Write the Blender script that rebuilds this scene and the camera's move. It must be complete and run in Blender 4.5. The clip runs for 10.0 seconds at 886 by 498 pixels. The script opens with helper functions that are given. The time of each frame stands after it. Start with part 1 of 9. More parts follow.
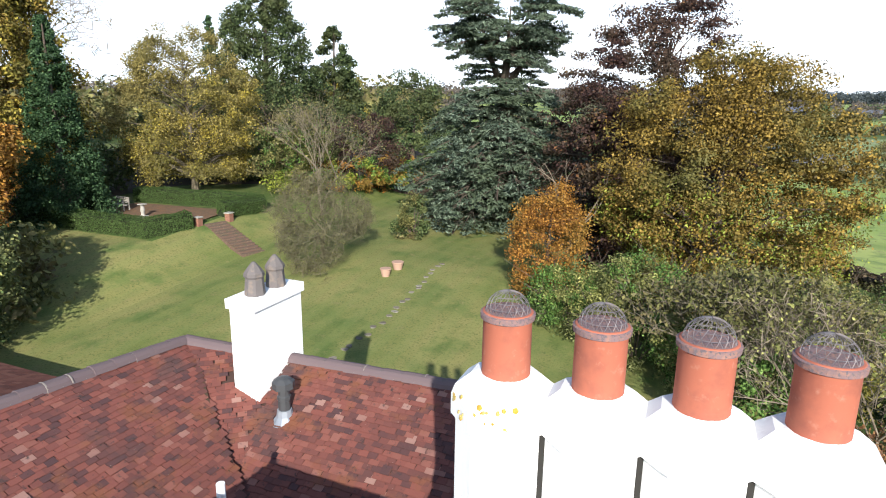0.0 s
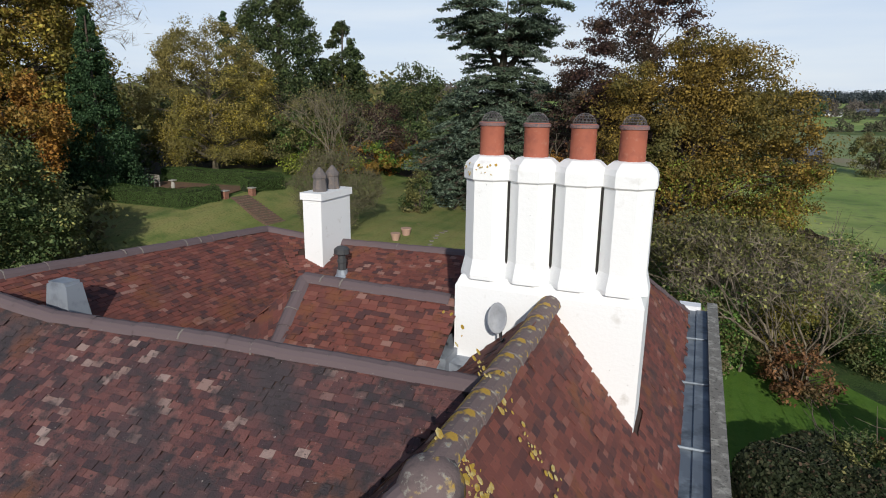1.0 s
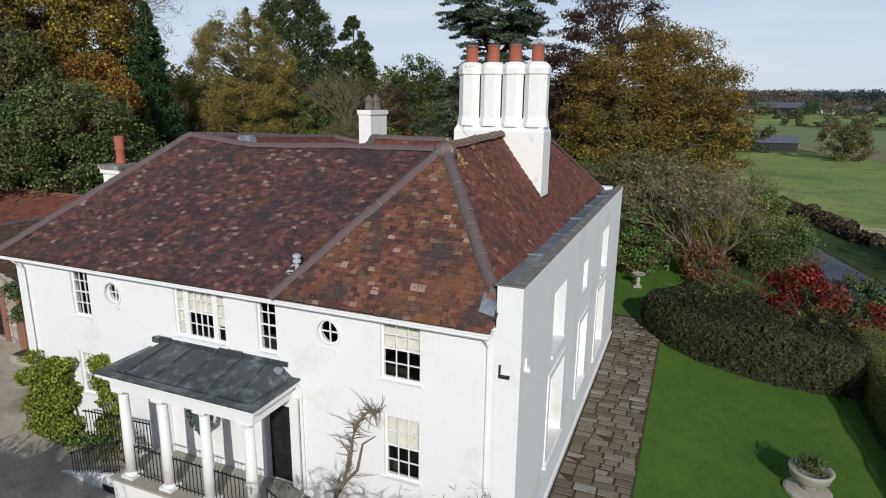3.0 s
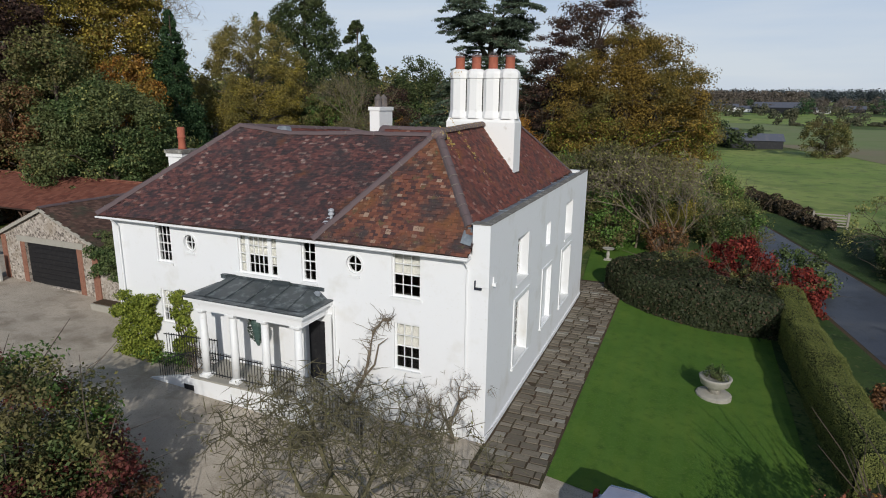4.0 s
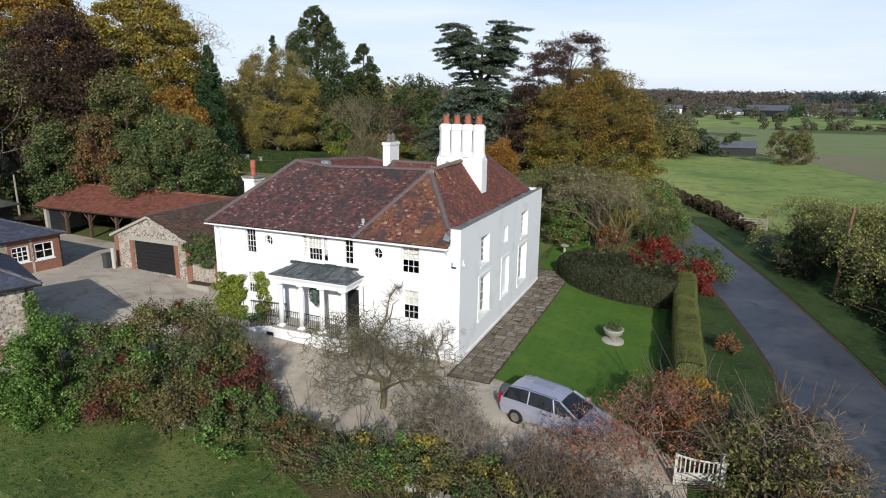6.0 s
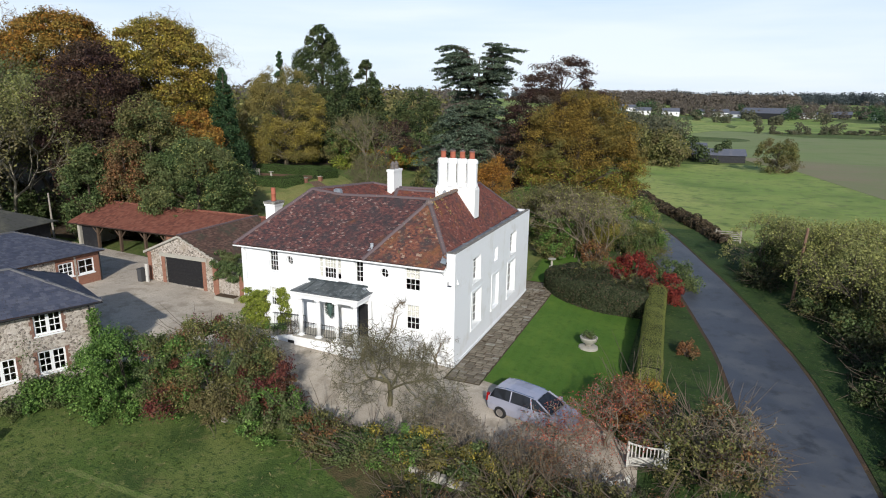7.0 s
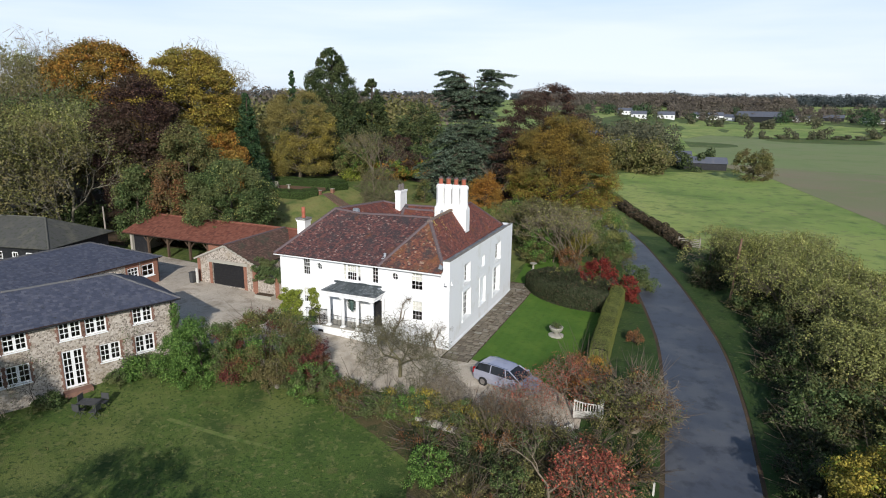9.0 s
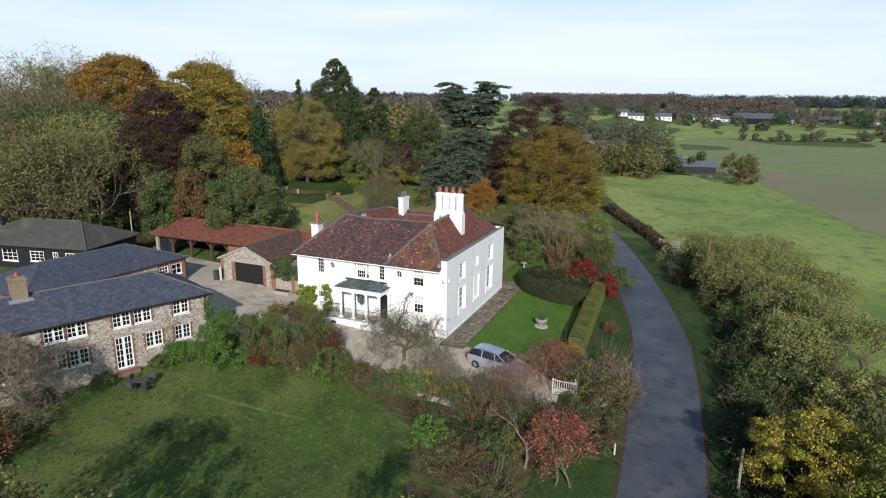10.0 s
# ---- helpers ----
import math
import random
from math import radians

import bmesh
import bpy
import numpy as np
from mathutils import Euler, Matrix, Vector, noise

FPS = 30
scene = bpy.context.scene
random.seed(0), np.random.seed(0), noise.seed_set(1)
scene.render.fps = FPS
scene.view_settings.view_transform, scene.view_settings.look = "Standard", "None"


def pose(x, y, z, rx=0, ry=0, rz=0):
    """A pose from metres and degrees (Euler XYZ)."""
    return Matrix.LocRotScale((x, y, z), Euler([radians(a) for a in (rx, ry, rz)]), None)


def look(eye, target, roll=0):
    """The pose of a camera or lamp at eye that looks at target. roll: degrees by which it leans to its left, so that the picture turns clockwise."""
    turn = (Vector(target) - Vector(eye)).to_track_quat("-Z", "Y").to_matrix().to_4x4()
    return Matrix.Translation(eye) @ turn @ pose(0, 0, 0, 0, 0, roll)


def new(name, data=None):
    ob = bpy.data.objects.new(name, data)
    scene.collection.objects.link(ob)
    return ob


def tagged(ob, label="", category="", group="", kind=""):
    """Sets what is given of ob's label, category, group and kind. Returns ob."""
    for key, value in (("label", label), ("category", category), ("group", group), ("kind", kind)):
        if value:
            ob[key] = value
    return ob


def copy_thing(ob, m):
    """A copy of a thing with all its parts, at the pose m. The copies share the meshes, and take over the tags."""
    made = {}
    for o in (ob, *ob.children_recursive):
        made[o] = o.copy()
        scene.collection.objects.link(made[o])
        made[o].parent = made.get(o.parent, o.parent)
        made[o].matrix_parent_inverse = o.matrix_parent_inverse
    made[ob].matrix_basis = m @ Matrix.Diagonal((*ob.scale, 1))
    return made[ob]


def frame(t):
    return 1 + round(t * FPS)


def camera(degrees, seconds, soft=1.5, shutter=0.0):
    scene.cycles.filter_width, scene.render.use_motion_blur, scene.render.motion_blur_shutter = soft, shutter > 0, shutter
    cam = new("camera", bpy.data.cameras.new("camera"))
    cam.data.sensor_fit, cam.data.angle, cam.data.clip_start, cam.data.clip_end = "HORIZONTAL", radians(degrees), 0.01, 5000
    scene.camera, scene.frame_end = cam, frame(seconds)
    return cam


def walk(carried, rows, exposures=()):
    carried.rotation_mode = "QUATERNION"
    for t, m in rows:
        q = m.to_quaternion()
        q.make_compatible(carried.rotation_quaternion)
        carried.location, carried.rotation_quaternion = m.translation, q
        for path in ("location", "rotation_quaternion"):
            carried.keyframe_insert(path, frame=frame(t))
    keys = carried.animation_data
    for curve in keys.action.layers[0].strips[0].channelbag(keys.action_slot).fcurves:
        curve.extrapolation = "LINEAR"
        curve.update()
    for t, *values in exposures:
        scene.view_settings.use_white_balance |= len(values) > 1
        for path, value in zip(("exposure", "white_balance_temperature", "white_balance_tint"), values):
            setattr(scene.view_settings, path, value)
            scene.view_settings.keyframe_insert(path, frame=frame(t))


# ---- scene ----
cam = camera(72.35, 10.0, soft=1.0)
YAW, PITCH, ROLL = 22.42, -13.69, 0.75
ROWS = [
    (0.0, -2.633, 3.153, 13.425),
    (0.5, -1.824, 0.829, 12.818),
    (1.0, -0.935, -1.579, 12.233),
    (1.5, -0.025, -3.948, 11.660),
    (2.0, 0.867, -6.264, 11.094),
    (2.5, 1.760, -8.496, 10.494),
    (4.0, 5.138, -15.955, 10.225),
    (4.5, 6.329, -18.550, 10.506),
    (5.0, 7.542, -21.165, 10.903),
    (5.5, 8.769, -23.780, 11.632),
    (7.0, 11.805, -30.455, 15.093),
    (7.5, 12.642, -32.443, 15.980),
    (8.0, 13.574, -34.535, 16.712),
    (8.5, 14.562, -36.831, 17.399),
    (9.0, 15.672, -39.336, 18.132),
    (9.5, 16.921, -42.145, 18.934),
    (10.0, 18.192, -45.045, 19.739),
]
EXPOSURE = [(0.0, 1.0), (0.25, 0.35), (0.5, -0.2), (1.0, -0.17), (1.5, 0.02), (2.0, 0.0), (2.5, -0.15), (3.8, -0.44), (4.2, -0.42), (4.5, -0.36), (5.0, -0.22), (5.5, -0.07), (7.0, 0.1), (10.0, 0.1)]
walk(cam, [(t, pose(x, y, z, 90 + PITCH, 0, YAW) @ pose(0, 0, 0, 0, 0, ROLL)) for t, x, y, z in ROWS], EXPOSURE)

from mathutils import geometry as mgeo

# ---- world, sun ----
SUN_ELEV, SUN_AZ = 25.5, 25.0   # degrees; azimuth: how far the sun stands east of the front wall's normal
world = bpy.data.worlds.new("sky")
scene.world = world
world.use_nodes = True
wn = world.node_tree
sky = wn.nodes.new("ShaderNodeTexSky")
sky.sky_type, sky.sun_disc = "NISHITA", False
sky.sun_elevation, sky.sun_rotation = radians(SUN_ELEV), radians(180 - SUN_AZ)
sky.altitude, sky.air_density, sky.dust_density, sky.ozone_density = 0, 1.0, 0.6, 1.0
# thin bright haze low in the sky, thinning to blue overhead
way = wn.nodes.new("ShaderNodeTexCoord").outputs["Generated"]
sep = wn.nodes.new("ShaderNodeSeparateXYZ")
wn.links.new(way, sep.inputs[0])
hz = wn.nodes.new("ShaderNodeMapRange")
hz.interpolation_type = "SMOOTHSTEP"
hz.inputs["From Min"].default_value, hz.inputs["From Max"].default_value = 0.12, 0.3
hz.inputs["To Min"].default_value, hz.inputs["To Max"].default_value = 0.88, 0.0
wn.links.new(sep.outputs["Z"], hz.inputs["Value"])
stretch = wn.nodes.new("ShaderNodeMapping")
stretch.inputs["Scale"].default_value = (1.0, 1.0, 9.0)
wn.links.new(way, stretch.inputs["Vector"])
cl = wn.nodes.new("ShaderNodeTexNoise")
cl.inputs["Scale"].default_value, cl.inputs["Detail"].default_value = 1.6, 5.0
wn.links.new(stretch.outputs[0], cl.inputs["Vector"])
veil = wn.nodes.new("ShaderNodeMix")
veil.data_type = "RGBA"
veil.inputs["A"].default_value, veil.inputs["B"].default_value = (5.2, 6.4, 8.3, 1), (6.9, 7.6, 8.6, 1)
clr = wn.nodes.new("ShaderNodeMapRange")
clr.inputs["From Min"].default_value, clr.inputs["From Max"].default_value = 0.35, 0.65
wn.links.new(cl.outputs["Fac"], clr.inputs["Value"])
wn.links.new(clr.outputs["Result"], veil.inputs["Factor"])
hazy = wn.nodes.new("ShaderNodeMix")
hazy.data_type = "RGBA"
wn.links.new(hz.outputs["Result"], hazy.inputs["Factor"])
dim = wn.nodes.new("ShaderNodeVectorMath")
dim.operation = "SCALE"
dim.inputs["Scale"].default_value = 1.0
wn.links.new(sky.outputs[0], dim.inputs[0])
wn.links.new(dim.outputs[0], hazy.inputs["A"])
wn.links.new(veil.outputs["Result"], hazy.inputs["B"])
wn.links.new(hazy.outputs["Result"], wn.nodes["Background"].inputs[0])
wn.nodes["Background"].inputs[1].default_value = 0.12
sun = new("sun", bpy.data.lights.new("sun", "SUN"))
sun.data.energy, sun.data.angle, sun.data.color = 4.05, radians(0.6), (1.0, 0.96, 0.9)
_e, _a = radians(SUN_ELEV), radians(SUN_AZ)
sun.matrix_world = look((math.sin(_a) * math.cos(_e) * 200, -math.cos(_a) * math.cos(_e) * 200, math.sin(_e) * 200), (0, 0, 0))

# ---- materials ----
def mat(name, base, rough=0.8, spots=None, metal=0.0, spec=0.3):
    """base: colour; spots: list of (colour, scale, low, high) mixed over it by noise; returns material, tree, shader, colour socket."""
    m = bpy.data.materials.new(name)
    m.use_nodes = True
    nt = m.node_tree
    sh = nt.nodes["Principled BSDF"]
    sh.inputs["Roughness"].default_value = rough
    sh.inputs["Metallic"].default_value = metal
    sh.inputs["Specular IOR Level"].default_value = spec
    rgb = nt.nodes.new("ShaderNodeRGB")
    rgb.outputs[0].default_value = (*base, 1)
    col = rgb.outputs[0]
    co = nt.nodes.new("ShaderNodeTexCoord").outputs["Object"]
    for c, scale, lo, hi in spots or ():
        col = over(nt, col, c, noise_mask(nt, co, scale, lo, hi))
    nt.links.new(col, sh.inputs["Base Color"])
    return m


def noise_mask(nt, co, scale, lo, hi, detail=4.0):
    n = nt.nodes.new("ShaderNodeTexNoise")
    n.inputs["Scale"].default_value, n.inputs["Detail"].default_value, n.inputs["Roughness"].default_value = scale, detail, 0.6
    nt.links.new(co, n.inputs["Vector"])
    r = nt.nodes.new("ShaderNodeMapRange")
    r.inputs["From Min"].default_value, r.inputs["From Max"].default_value = lo, hi
    nt.links.new(n.outputs["Fac"], r.inputs["Value"])
    return r.outputs["Result"]


def over(nt, col, c, fac):
    x = nt.nodes.new("ShaderNodeMix")
    x.data_type = "RGBA"
    nt.links.new(fac, x.inputs["Factor"])
    nt.links.new(col, x.inputs["A"])
    if isinstance(c, tuple):
        x.inputs["B"].default_value = (*c, 1)
    else:
        nt.links.new(c, x.inputs["B"])
    return x.outputs["Result"]


def colour_of(m):
    nt = m.node_tree
    sh = nt.nodes["Principled BSDF"]
    return nt, sh, sh.inputs["Base Color"].links[0].from_socket


def bump(m, scale, strength=0.3, distance=0.02, detail=4.0):
    nt, sh, _ = colour_of(m)
    co = nt.nodes.new("ShaderNodeTexCoord").outputs["Object"]
    n = nt.nodes.new("ShaderNodeTexNoise")
    n.inputs["Scale"].default_value, n.inputs["Detail"].default_value = scale, detail
    nt.links.new(co, n.inputs["Vector"])
    b = nt.nodes.new("ShaderNodeBump")
    b.inputs["Strength"].default_value, b.inputs["Distance"].default_value = strength, distance
    nt.links.new(n.outputs["Fac"], b.inputs["Height"])
    nt.links.new(b.outputs[0], sh.inputs["Normal"])
    return m


def varied(m, stops, per="island", mix=None):
    """Colour by a random number of each piece (stops: (place, colour)), under the material's own spots."""
    nt, sh, col = colour_of(m)
    if per == "island":
        rnd = nt.nodes.new("ShaderNodeNewGeometry").outputs["Random Per Island"]
    else:
        rnd = nt.nodes.new("ShaderNodeObjectInfo").outputs["Random"]
    ramp = nt.nodes.new("ShaderNodeValToRGB")
    els = ramp.color_ramp.elements
    while len(els) < len(stops):
        els.new(0.5)
    for e, (p, c) in zip(els, stops):
        e.position, e.color = p, (*c, 1)
    nt.links.new(rnd, ramp.inputs[0])
    first = [n for n in nt.nodes if n.type == "RGB"][0]
    for l in list(first.outputs[0].links):
        nt.links.new(ramp.outputs[0], l.to_socket)
    return m


def leafy(name, stops, big=0.15, tint=None):
    """Leaves: colour by leaf and by drifts through the crown, partly translucent."""
    # darkest leaf tone lowered to stand in for shade inside the crowns
    stops = [(p, tuple(v * (0.5 if i == 0 else 0.8 if i < len(stops) - 1 else 1.02) for v in c)) for i, (p, c) in enumerate(stops)]
    m = mat(name, stops[0][1], 0.6, [(tint, big, 0.45, 0.65)] if tint else None, spec=0.2)
    varied(m, stops)
    nt, sh, _ = colour_of(m)
    col = sh.inputs["Base Color"].links[0].from_socket
    tr = nt.nodes.new("ShaderNodeBsdfTranslucent")
    nt.links.new(col, tr.inputs[0])
    mx = nt.nodes.new("ShaderNodeMixShader")
    mx.inputs[0].default_value = 0.2
    nt.links.new(sh.outputs[0], mx.inputs[1])
    nt.links.new(tr.outputs[0], mx.inputs[2])
    out = [n for n in nt.nodes if n.type == "OUTPUT_MATERIAL"][0]
    nt.links.new(mx.outputs[0], out.inputs[0])
    return m


RENDER_W = bump(mat("white_render", (0.79, 0.8, 0.81), 0.75, [((0.66, 0.65, 0.61), 0.7, 0.55, 0.8), ((0.7, 0.7, 0.66), 9, 0.6, 0.85)]), 14, 0.25, 0.01)
PAINT_W = mat("white_paint", (0.79, 0.8, 0.8), 0.45, [((0.66, 0.65, 0.6), 6, 0.6, 0.8)])
LIME_W = bump(mat("limewashed_render", (0.81, 0.81, 0.8), 0.8, [((0.6, 0.58, 0.54), 3, 0.62, 0.8), ((0.25, 0.24, 0.22), 22, 0.72, 0.78)]), 20, 0.4, 0.012)
BLACK = mat("black_paint", (0.015, 0.015, 0.017), 0.5, [((0.03, 0.03, 0.03), 5, 0.5, 0.7)])
IRON = mat("black_iron", (0.02, 0.02, 0.022), 0.5)
# Near-black tone stands in for unlit rooms behind the glass.
DARK_IN = mat("unlit_room_dark", (0.05, 0.045, 0.04), 0.9)
BLIND = mat("pale_blind", (0.55, 0.54, 0.5), 0.9, [((0.45, 0.43, 0.4), 12, 0.5, 0.7)])
# Pale spots are whitish weathering plus glossy patches put into the colour.
LEAD = bump(mat("weathered_glossed_lead", (0.07, 0.083, 0.09), 0.4, [((0.2, 0.23, 0.24), 3.0, 0.5, 0.68), ((0.05, 0.065, 0.06), 3.5, 0.55, 0.75)], metal=0.3), 5, 0.3, 0.02)
GUTTER = bump(mat("pale_lead_sheet", (0.16, 0.185, 0.215), 0.4, [((0.3, 0.34, 0.37), 1.2, 0.5, 0.66), ((0.07, 0.08, 0.095), 2.2, 0.55, 0.72)], metal=0.3), 4, 0.2, 0.02)
ZINC = mat("grey_lead_sheet", (0.3, 0.33, 0.37), 0.45, [((0.2, 0.22, 0.25), 3, 0.5, 0.7)], metal=0.3)
VENT = mat("pale_grey_metal", (0.5, 0.52, 0.56), 0.5, [((0.38, 0.4, 0.44), 5, 0.5, 0.7)], metal=0.2)
COPING = bump(mat("lichened_stone", (0.2, 0.19, 0.17), 0.9, [((0.36, 0.35, 0.31), 5, 0.5, 0.65), ((0.08, 0.08, 0.07), 14, 0.55, 0.7)]), 30, 0.6, 0.02)
TERRACOTTA = bump(mat("terracotta", (0.37, 0.115, 0.07), 0.75, [((0.28, 0.09, 0.06), 5, 0.5, 0.7), ((0.42, 0.2, 0.14), 14, 0.6, 0.8)]), 30, 0.15, 0.005)
TILE = bump(mat("clay_tile", (0.2, 0.08, 0.05), 0.85, [((0.15, 0.062, 0.034), 0.55, 0.58, 0.72), ((0.06, 0.047, 0.05), 0.8, 0.46, 0.68), ((0.045, 0.037, 0.04), 3.2, 0.5, 0.66), ((0.036, 0.03, 0.029), 13, 0.56, 0.7), ((0.3, 0.255, 0.23), 19, 0.68, 0.73), ((0.27, 0.23, 0.2), 34, 0.68, 0.74)]), 45, 0.8, 0.02)
varied(TILE, [(0.0, (0.05, 0.033, 0.037)), (0.35, (0.1, 0.047, 0.047)), (0.72, (0.15, 0.062, 0.055)), (0.93, (0.19, 0.09, 0.078)), (0.965, (0.27, 0.18, 0.155)), (1.0, (0.34, 0.25, 0.22))])
MORTAR = bump(mat("pale_mortar", (0.19, 0.165, 0.145), 0.9, [((0.2, 0.18, 0.16), 8, 0.5, 0.65)]), 40, 0.4, 0.01)
TILE_RED = bump(mat("red_brown_clay_tile", (0.2, 0.08, 0.05), 0.85, [((0.075, 0.045, 0.042), 0.7, 0.55, 0.72), ((0.18, 0.068, 0.036), 1.7, 0.54, 0.68), ((0.3, 0.27, 0.22), 26, 0.7, 0.76), ((0.04, 0.032, 0.03), 9, 0.6, 0.74)]), 40, 0.5, 0.01)
varied(TILE_RED, [(0.0, (0.07, 0.036, 0.036)), (0.3, (0.13, 0.048, 0.039)), (0.75, (0.18, 0.06, 0.046)), (0.95, (0.205, 0.08, 0.06)), (1.0, (0.28, 0.16, 0.13))])
# Orange mossed tile, toned down partly for shade on the west face.
TILE_HIP = bump(mat("orange_mossed_clay_tile", (0.2, 0.08, 0.05), 0.85, [((0.17, 0.074, 0.031), 0.7, 0.5, 0.7), ((0.055, 0.042, 0.042), 1.2, 0.5, 0.68), ((0.1, 0.085, 0.045), 3.5, 0.6, 0.72), ((0.36, 0.31, 0.25), 19, 0.66, 0.71), ((0.04, 0.032, 0.03), 9, 0.6, 0.74)]), 40, 0.5, 0.01)
varied(TILE_HIP, [(0.0, (0.048, 0.031, 0.032)), (0.22, (0.085, 0.04, 0.036)), (0.6, (0.15, 0.057, 0.04)), (0.91, (0.2, 0.082, 0.052)), (0.955, (0.27, 0.165, 0.12)), (1.0, (0.33, 0.24, 0.18))])
RIDGE = bump(mat("ridge_tile", (0.125, 0.092, 0.095), 0.85, [((0.09, 0.075, 0.075), 2.5, 0.5, 0.7), ((0.3, 0.28, 0.24), 20, 0.66, 0.76)]), 30, 0.4, 0.01)
RIDGE_L = bump(mat("lichened_ridge_tile", (0.15, 0.11, 0.105), 0.85, [((0.08, 0.068, 0.066), 3, 0.5, 0.7), ((0.3, 0.29, 0.25), 9, 0.56, 0.66), ((0.4, 0.25, 0.045), 4.5, 0.56, 0.63)]), 30, 0.6, 0.015)
UNDER = mat("roof_felt", (0.06, 0.035, 0.028), 0.9)
RED_TILE = bump(mat("red_pantile", (0.2, 0.07, 0.045), 0.85, [((0.2, 0.075, 0.05), 0.8, 0.5, 0.7), ((0.12, 0.06, 0.045), 6, 0.58, 0.75)]), 20, 0.3, 0.01)
varied(RED_TILE, [(0, (0.12, 0.042, 0.03)), (0.5, (0.17, 0.058, 0.038)), (1, (0.22, 0.09, 0.06))])
SLATE = bump(mat("blue_slate", (0.07, 0.078, 0.11), 0.55, [((0.085, 0.09, 0.115), 1.2, 0.55, 0.75), ((0.05, 0.052, 0.06), 5, 0.55, 0.75)]), 20, 0.3, 0.01)
varied(SLATE, [(0, (0.055, 0.062, 0.09)), (0.6, (0.075, 0.082, 0.115)), (1, (0.105, 0.11, 0.14))])
SHED_ROOF = bump(mat("grey_felt_roof", (0.075, 0.075, 0.07), 0.85, [((0.12, 0.115, 0.09), 0.6, 0.5, 0.7), ((0.05, 0.055, 0.04), 3, 0.5, 0.7)]), 12, 0.3, 0.02)
BOARD = mat("black_boards", (0.014, 0.015, 0.018), 0.6, [((0.03, 0.03, 0.032), 3, 0.5, 0.7)])
OAK = bump(mat("old_oak", (0.09, 0.06, 0.04), 0.85, [((0.05, 0.035, 0.025), 4, 0.5, 0.7)]), 20, 0.4, 0.01)
BRICK = bump(mat("red_brick", (0.26, 0.125, 0.085), 0.9, [((0.2, 0.09, 0.06), 6, 0.5, 0.7), ((0.4, 0.28, 0.2), 18, 0.6, 0.75)]), 25, 0.4, 0.01)


def flint_mat():
    m = mat("flint_wall", (0.5, 0.44, 0.37), 0.8)
    nt, sh, col = colour_of(m)
    co = nt.nodes.new("ShaderNodeTexCoord").outputs["Object"]
    v = nt.nodes.new("ShaderNodeTexVoronoi")
    v.inputs["Scale"].default_value = 8.5
    nt.links.new(co, v.inputs["Vector"])
    ramp = nt.nodes.new("ShaderNodeValToRGB")
    els = ramp.color_ramp.elements
    stops = [(0, (0.1, 0.085, 0.075)), (0.3, (0.24, 0.205, 0.175)), (0.6, (0.44, 0.39, 0.34)), (1, (0.64, 0.585, 0.53))]
    while len(els) < 4:
        els.new(0.5)
    for e, (p, c) in zip(els, stops):
        e.position, e.color = p, (*c, 1)
    nt.links.new(v.outputs["Color"], ramp.inputs[0])
    e = nt.nodes.new("ShaderNodeTexVoronoi")
    e.feature = "DISTANCE_TO_EDGE"
    e.inputs["Scale"].default_value = 8.5
    nt.links.new(co, e.inputs["Vector"])
    r = nt.nodes.new("ShaderNodeMapRange")
    r.inputs["From Min"].default_value, r.inputs["From Max"].default_value = 0.02, 0.1
    nt.links.new(e.outputs["Distance"], r.inputs["Value"])
    c = over(nt, col, ramp.outputs[0], r.outputs["Result"])
    c = over(nt, c, (0.3, 0.24, 0.17), noise_mask(nt, co, 0.7, 0.5, 0.75))
    nt.links.new(c, sh.inputs["Base Color"])
    b = nt.nodes.new("ShaderNodeBump")
    b.inputs["Strength"].default_value, b.inputs["Distance"].default_value = 0.7, 0.03
    nt.links.new(r.outputs["Result"], b.inputs["Height"])
    nt.links.new(b.outputs[0], sh.inputs["Normal"])
    return m


FLINT = flint_mat()


def glass_mat():
    m = mat("window_glass", (0.9, 0.93, 0.92), 0.03, spec=0.5)
    m.node_tree.nodes["Principled BSDF"].inputs["Transmission Weight"].default_value = 1.0
    m.node_tree.nodes["Principled BSDF"].inputs["IOR"].default_value = 1.45
    return m


GLASS = glass_mat()
# The broad pale spots put lit patches of the meadow into the colour.
GRASS = bump(mat("meadow_grass", (0.068, 0.112, 0.021), 0.9, [((0.135, 0.158, 0.042), 0.09, 0.44, 0.62), ((0.04, 0.07, 0.014), 0.28, 0.5, 0.66), ((0.13, 0.12, 0.045), 0.8, 0.6, 0.75), ((0.14, 0.155, 0.05), 2.4, 0.54, 0.66), ((0.03, 0.06, 0.012), 5, 0.52, 0.66)]), 14, 0.8, 0.07)
# Lush green, lowered further for the tree shade lying on the bank.
VERGE = bump(mat("lush_and_shade_dark_grass", (0.03, 0.062, 0.012), 0.9, [((0.052, 0.084, 0.02), 0.3, 0.48, 0.66), ((0.018, 0.04, 0.009), 1.2, 0.5, 0.66), ((0.09, 0.105, 0.036), 4, 0.58, 0.7)]), 12, 0.9, 0.08)
LAWN = bump(mat("mown_lawn", (0.058, 0.128, 0.011), 0.9, [((0.09, 0.16, 0.018), 0.4, 0.45, 0.65), ((0.04, 0.095, 0.009), 2.5, 0.5, 0.75), ((0.1, 0.165, 0.03), 14, 0.5, 0.8)]), 40, 0.6, 0.02)
GARDEN = bump(mat("garden_grass", (0.13, 0.155, 0.04), 0.9, [((0.22, 0.205, 0.07), 0.12, 0.42, 0.6), ((0.075, 0.12, 0.026), 0.4, 0.5, 0.68), ((0.2, 0.18, 0.07), 1.6, 0.56, 0.75), ((0.065, 0.095, 0.024), 8, 0.5, 0.75)]), 25, 0.7, 0.04)
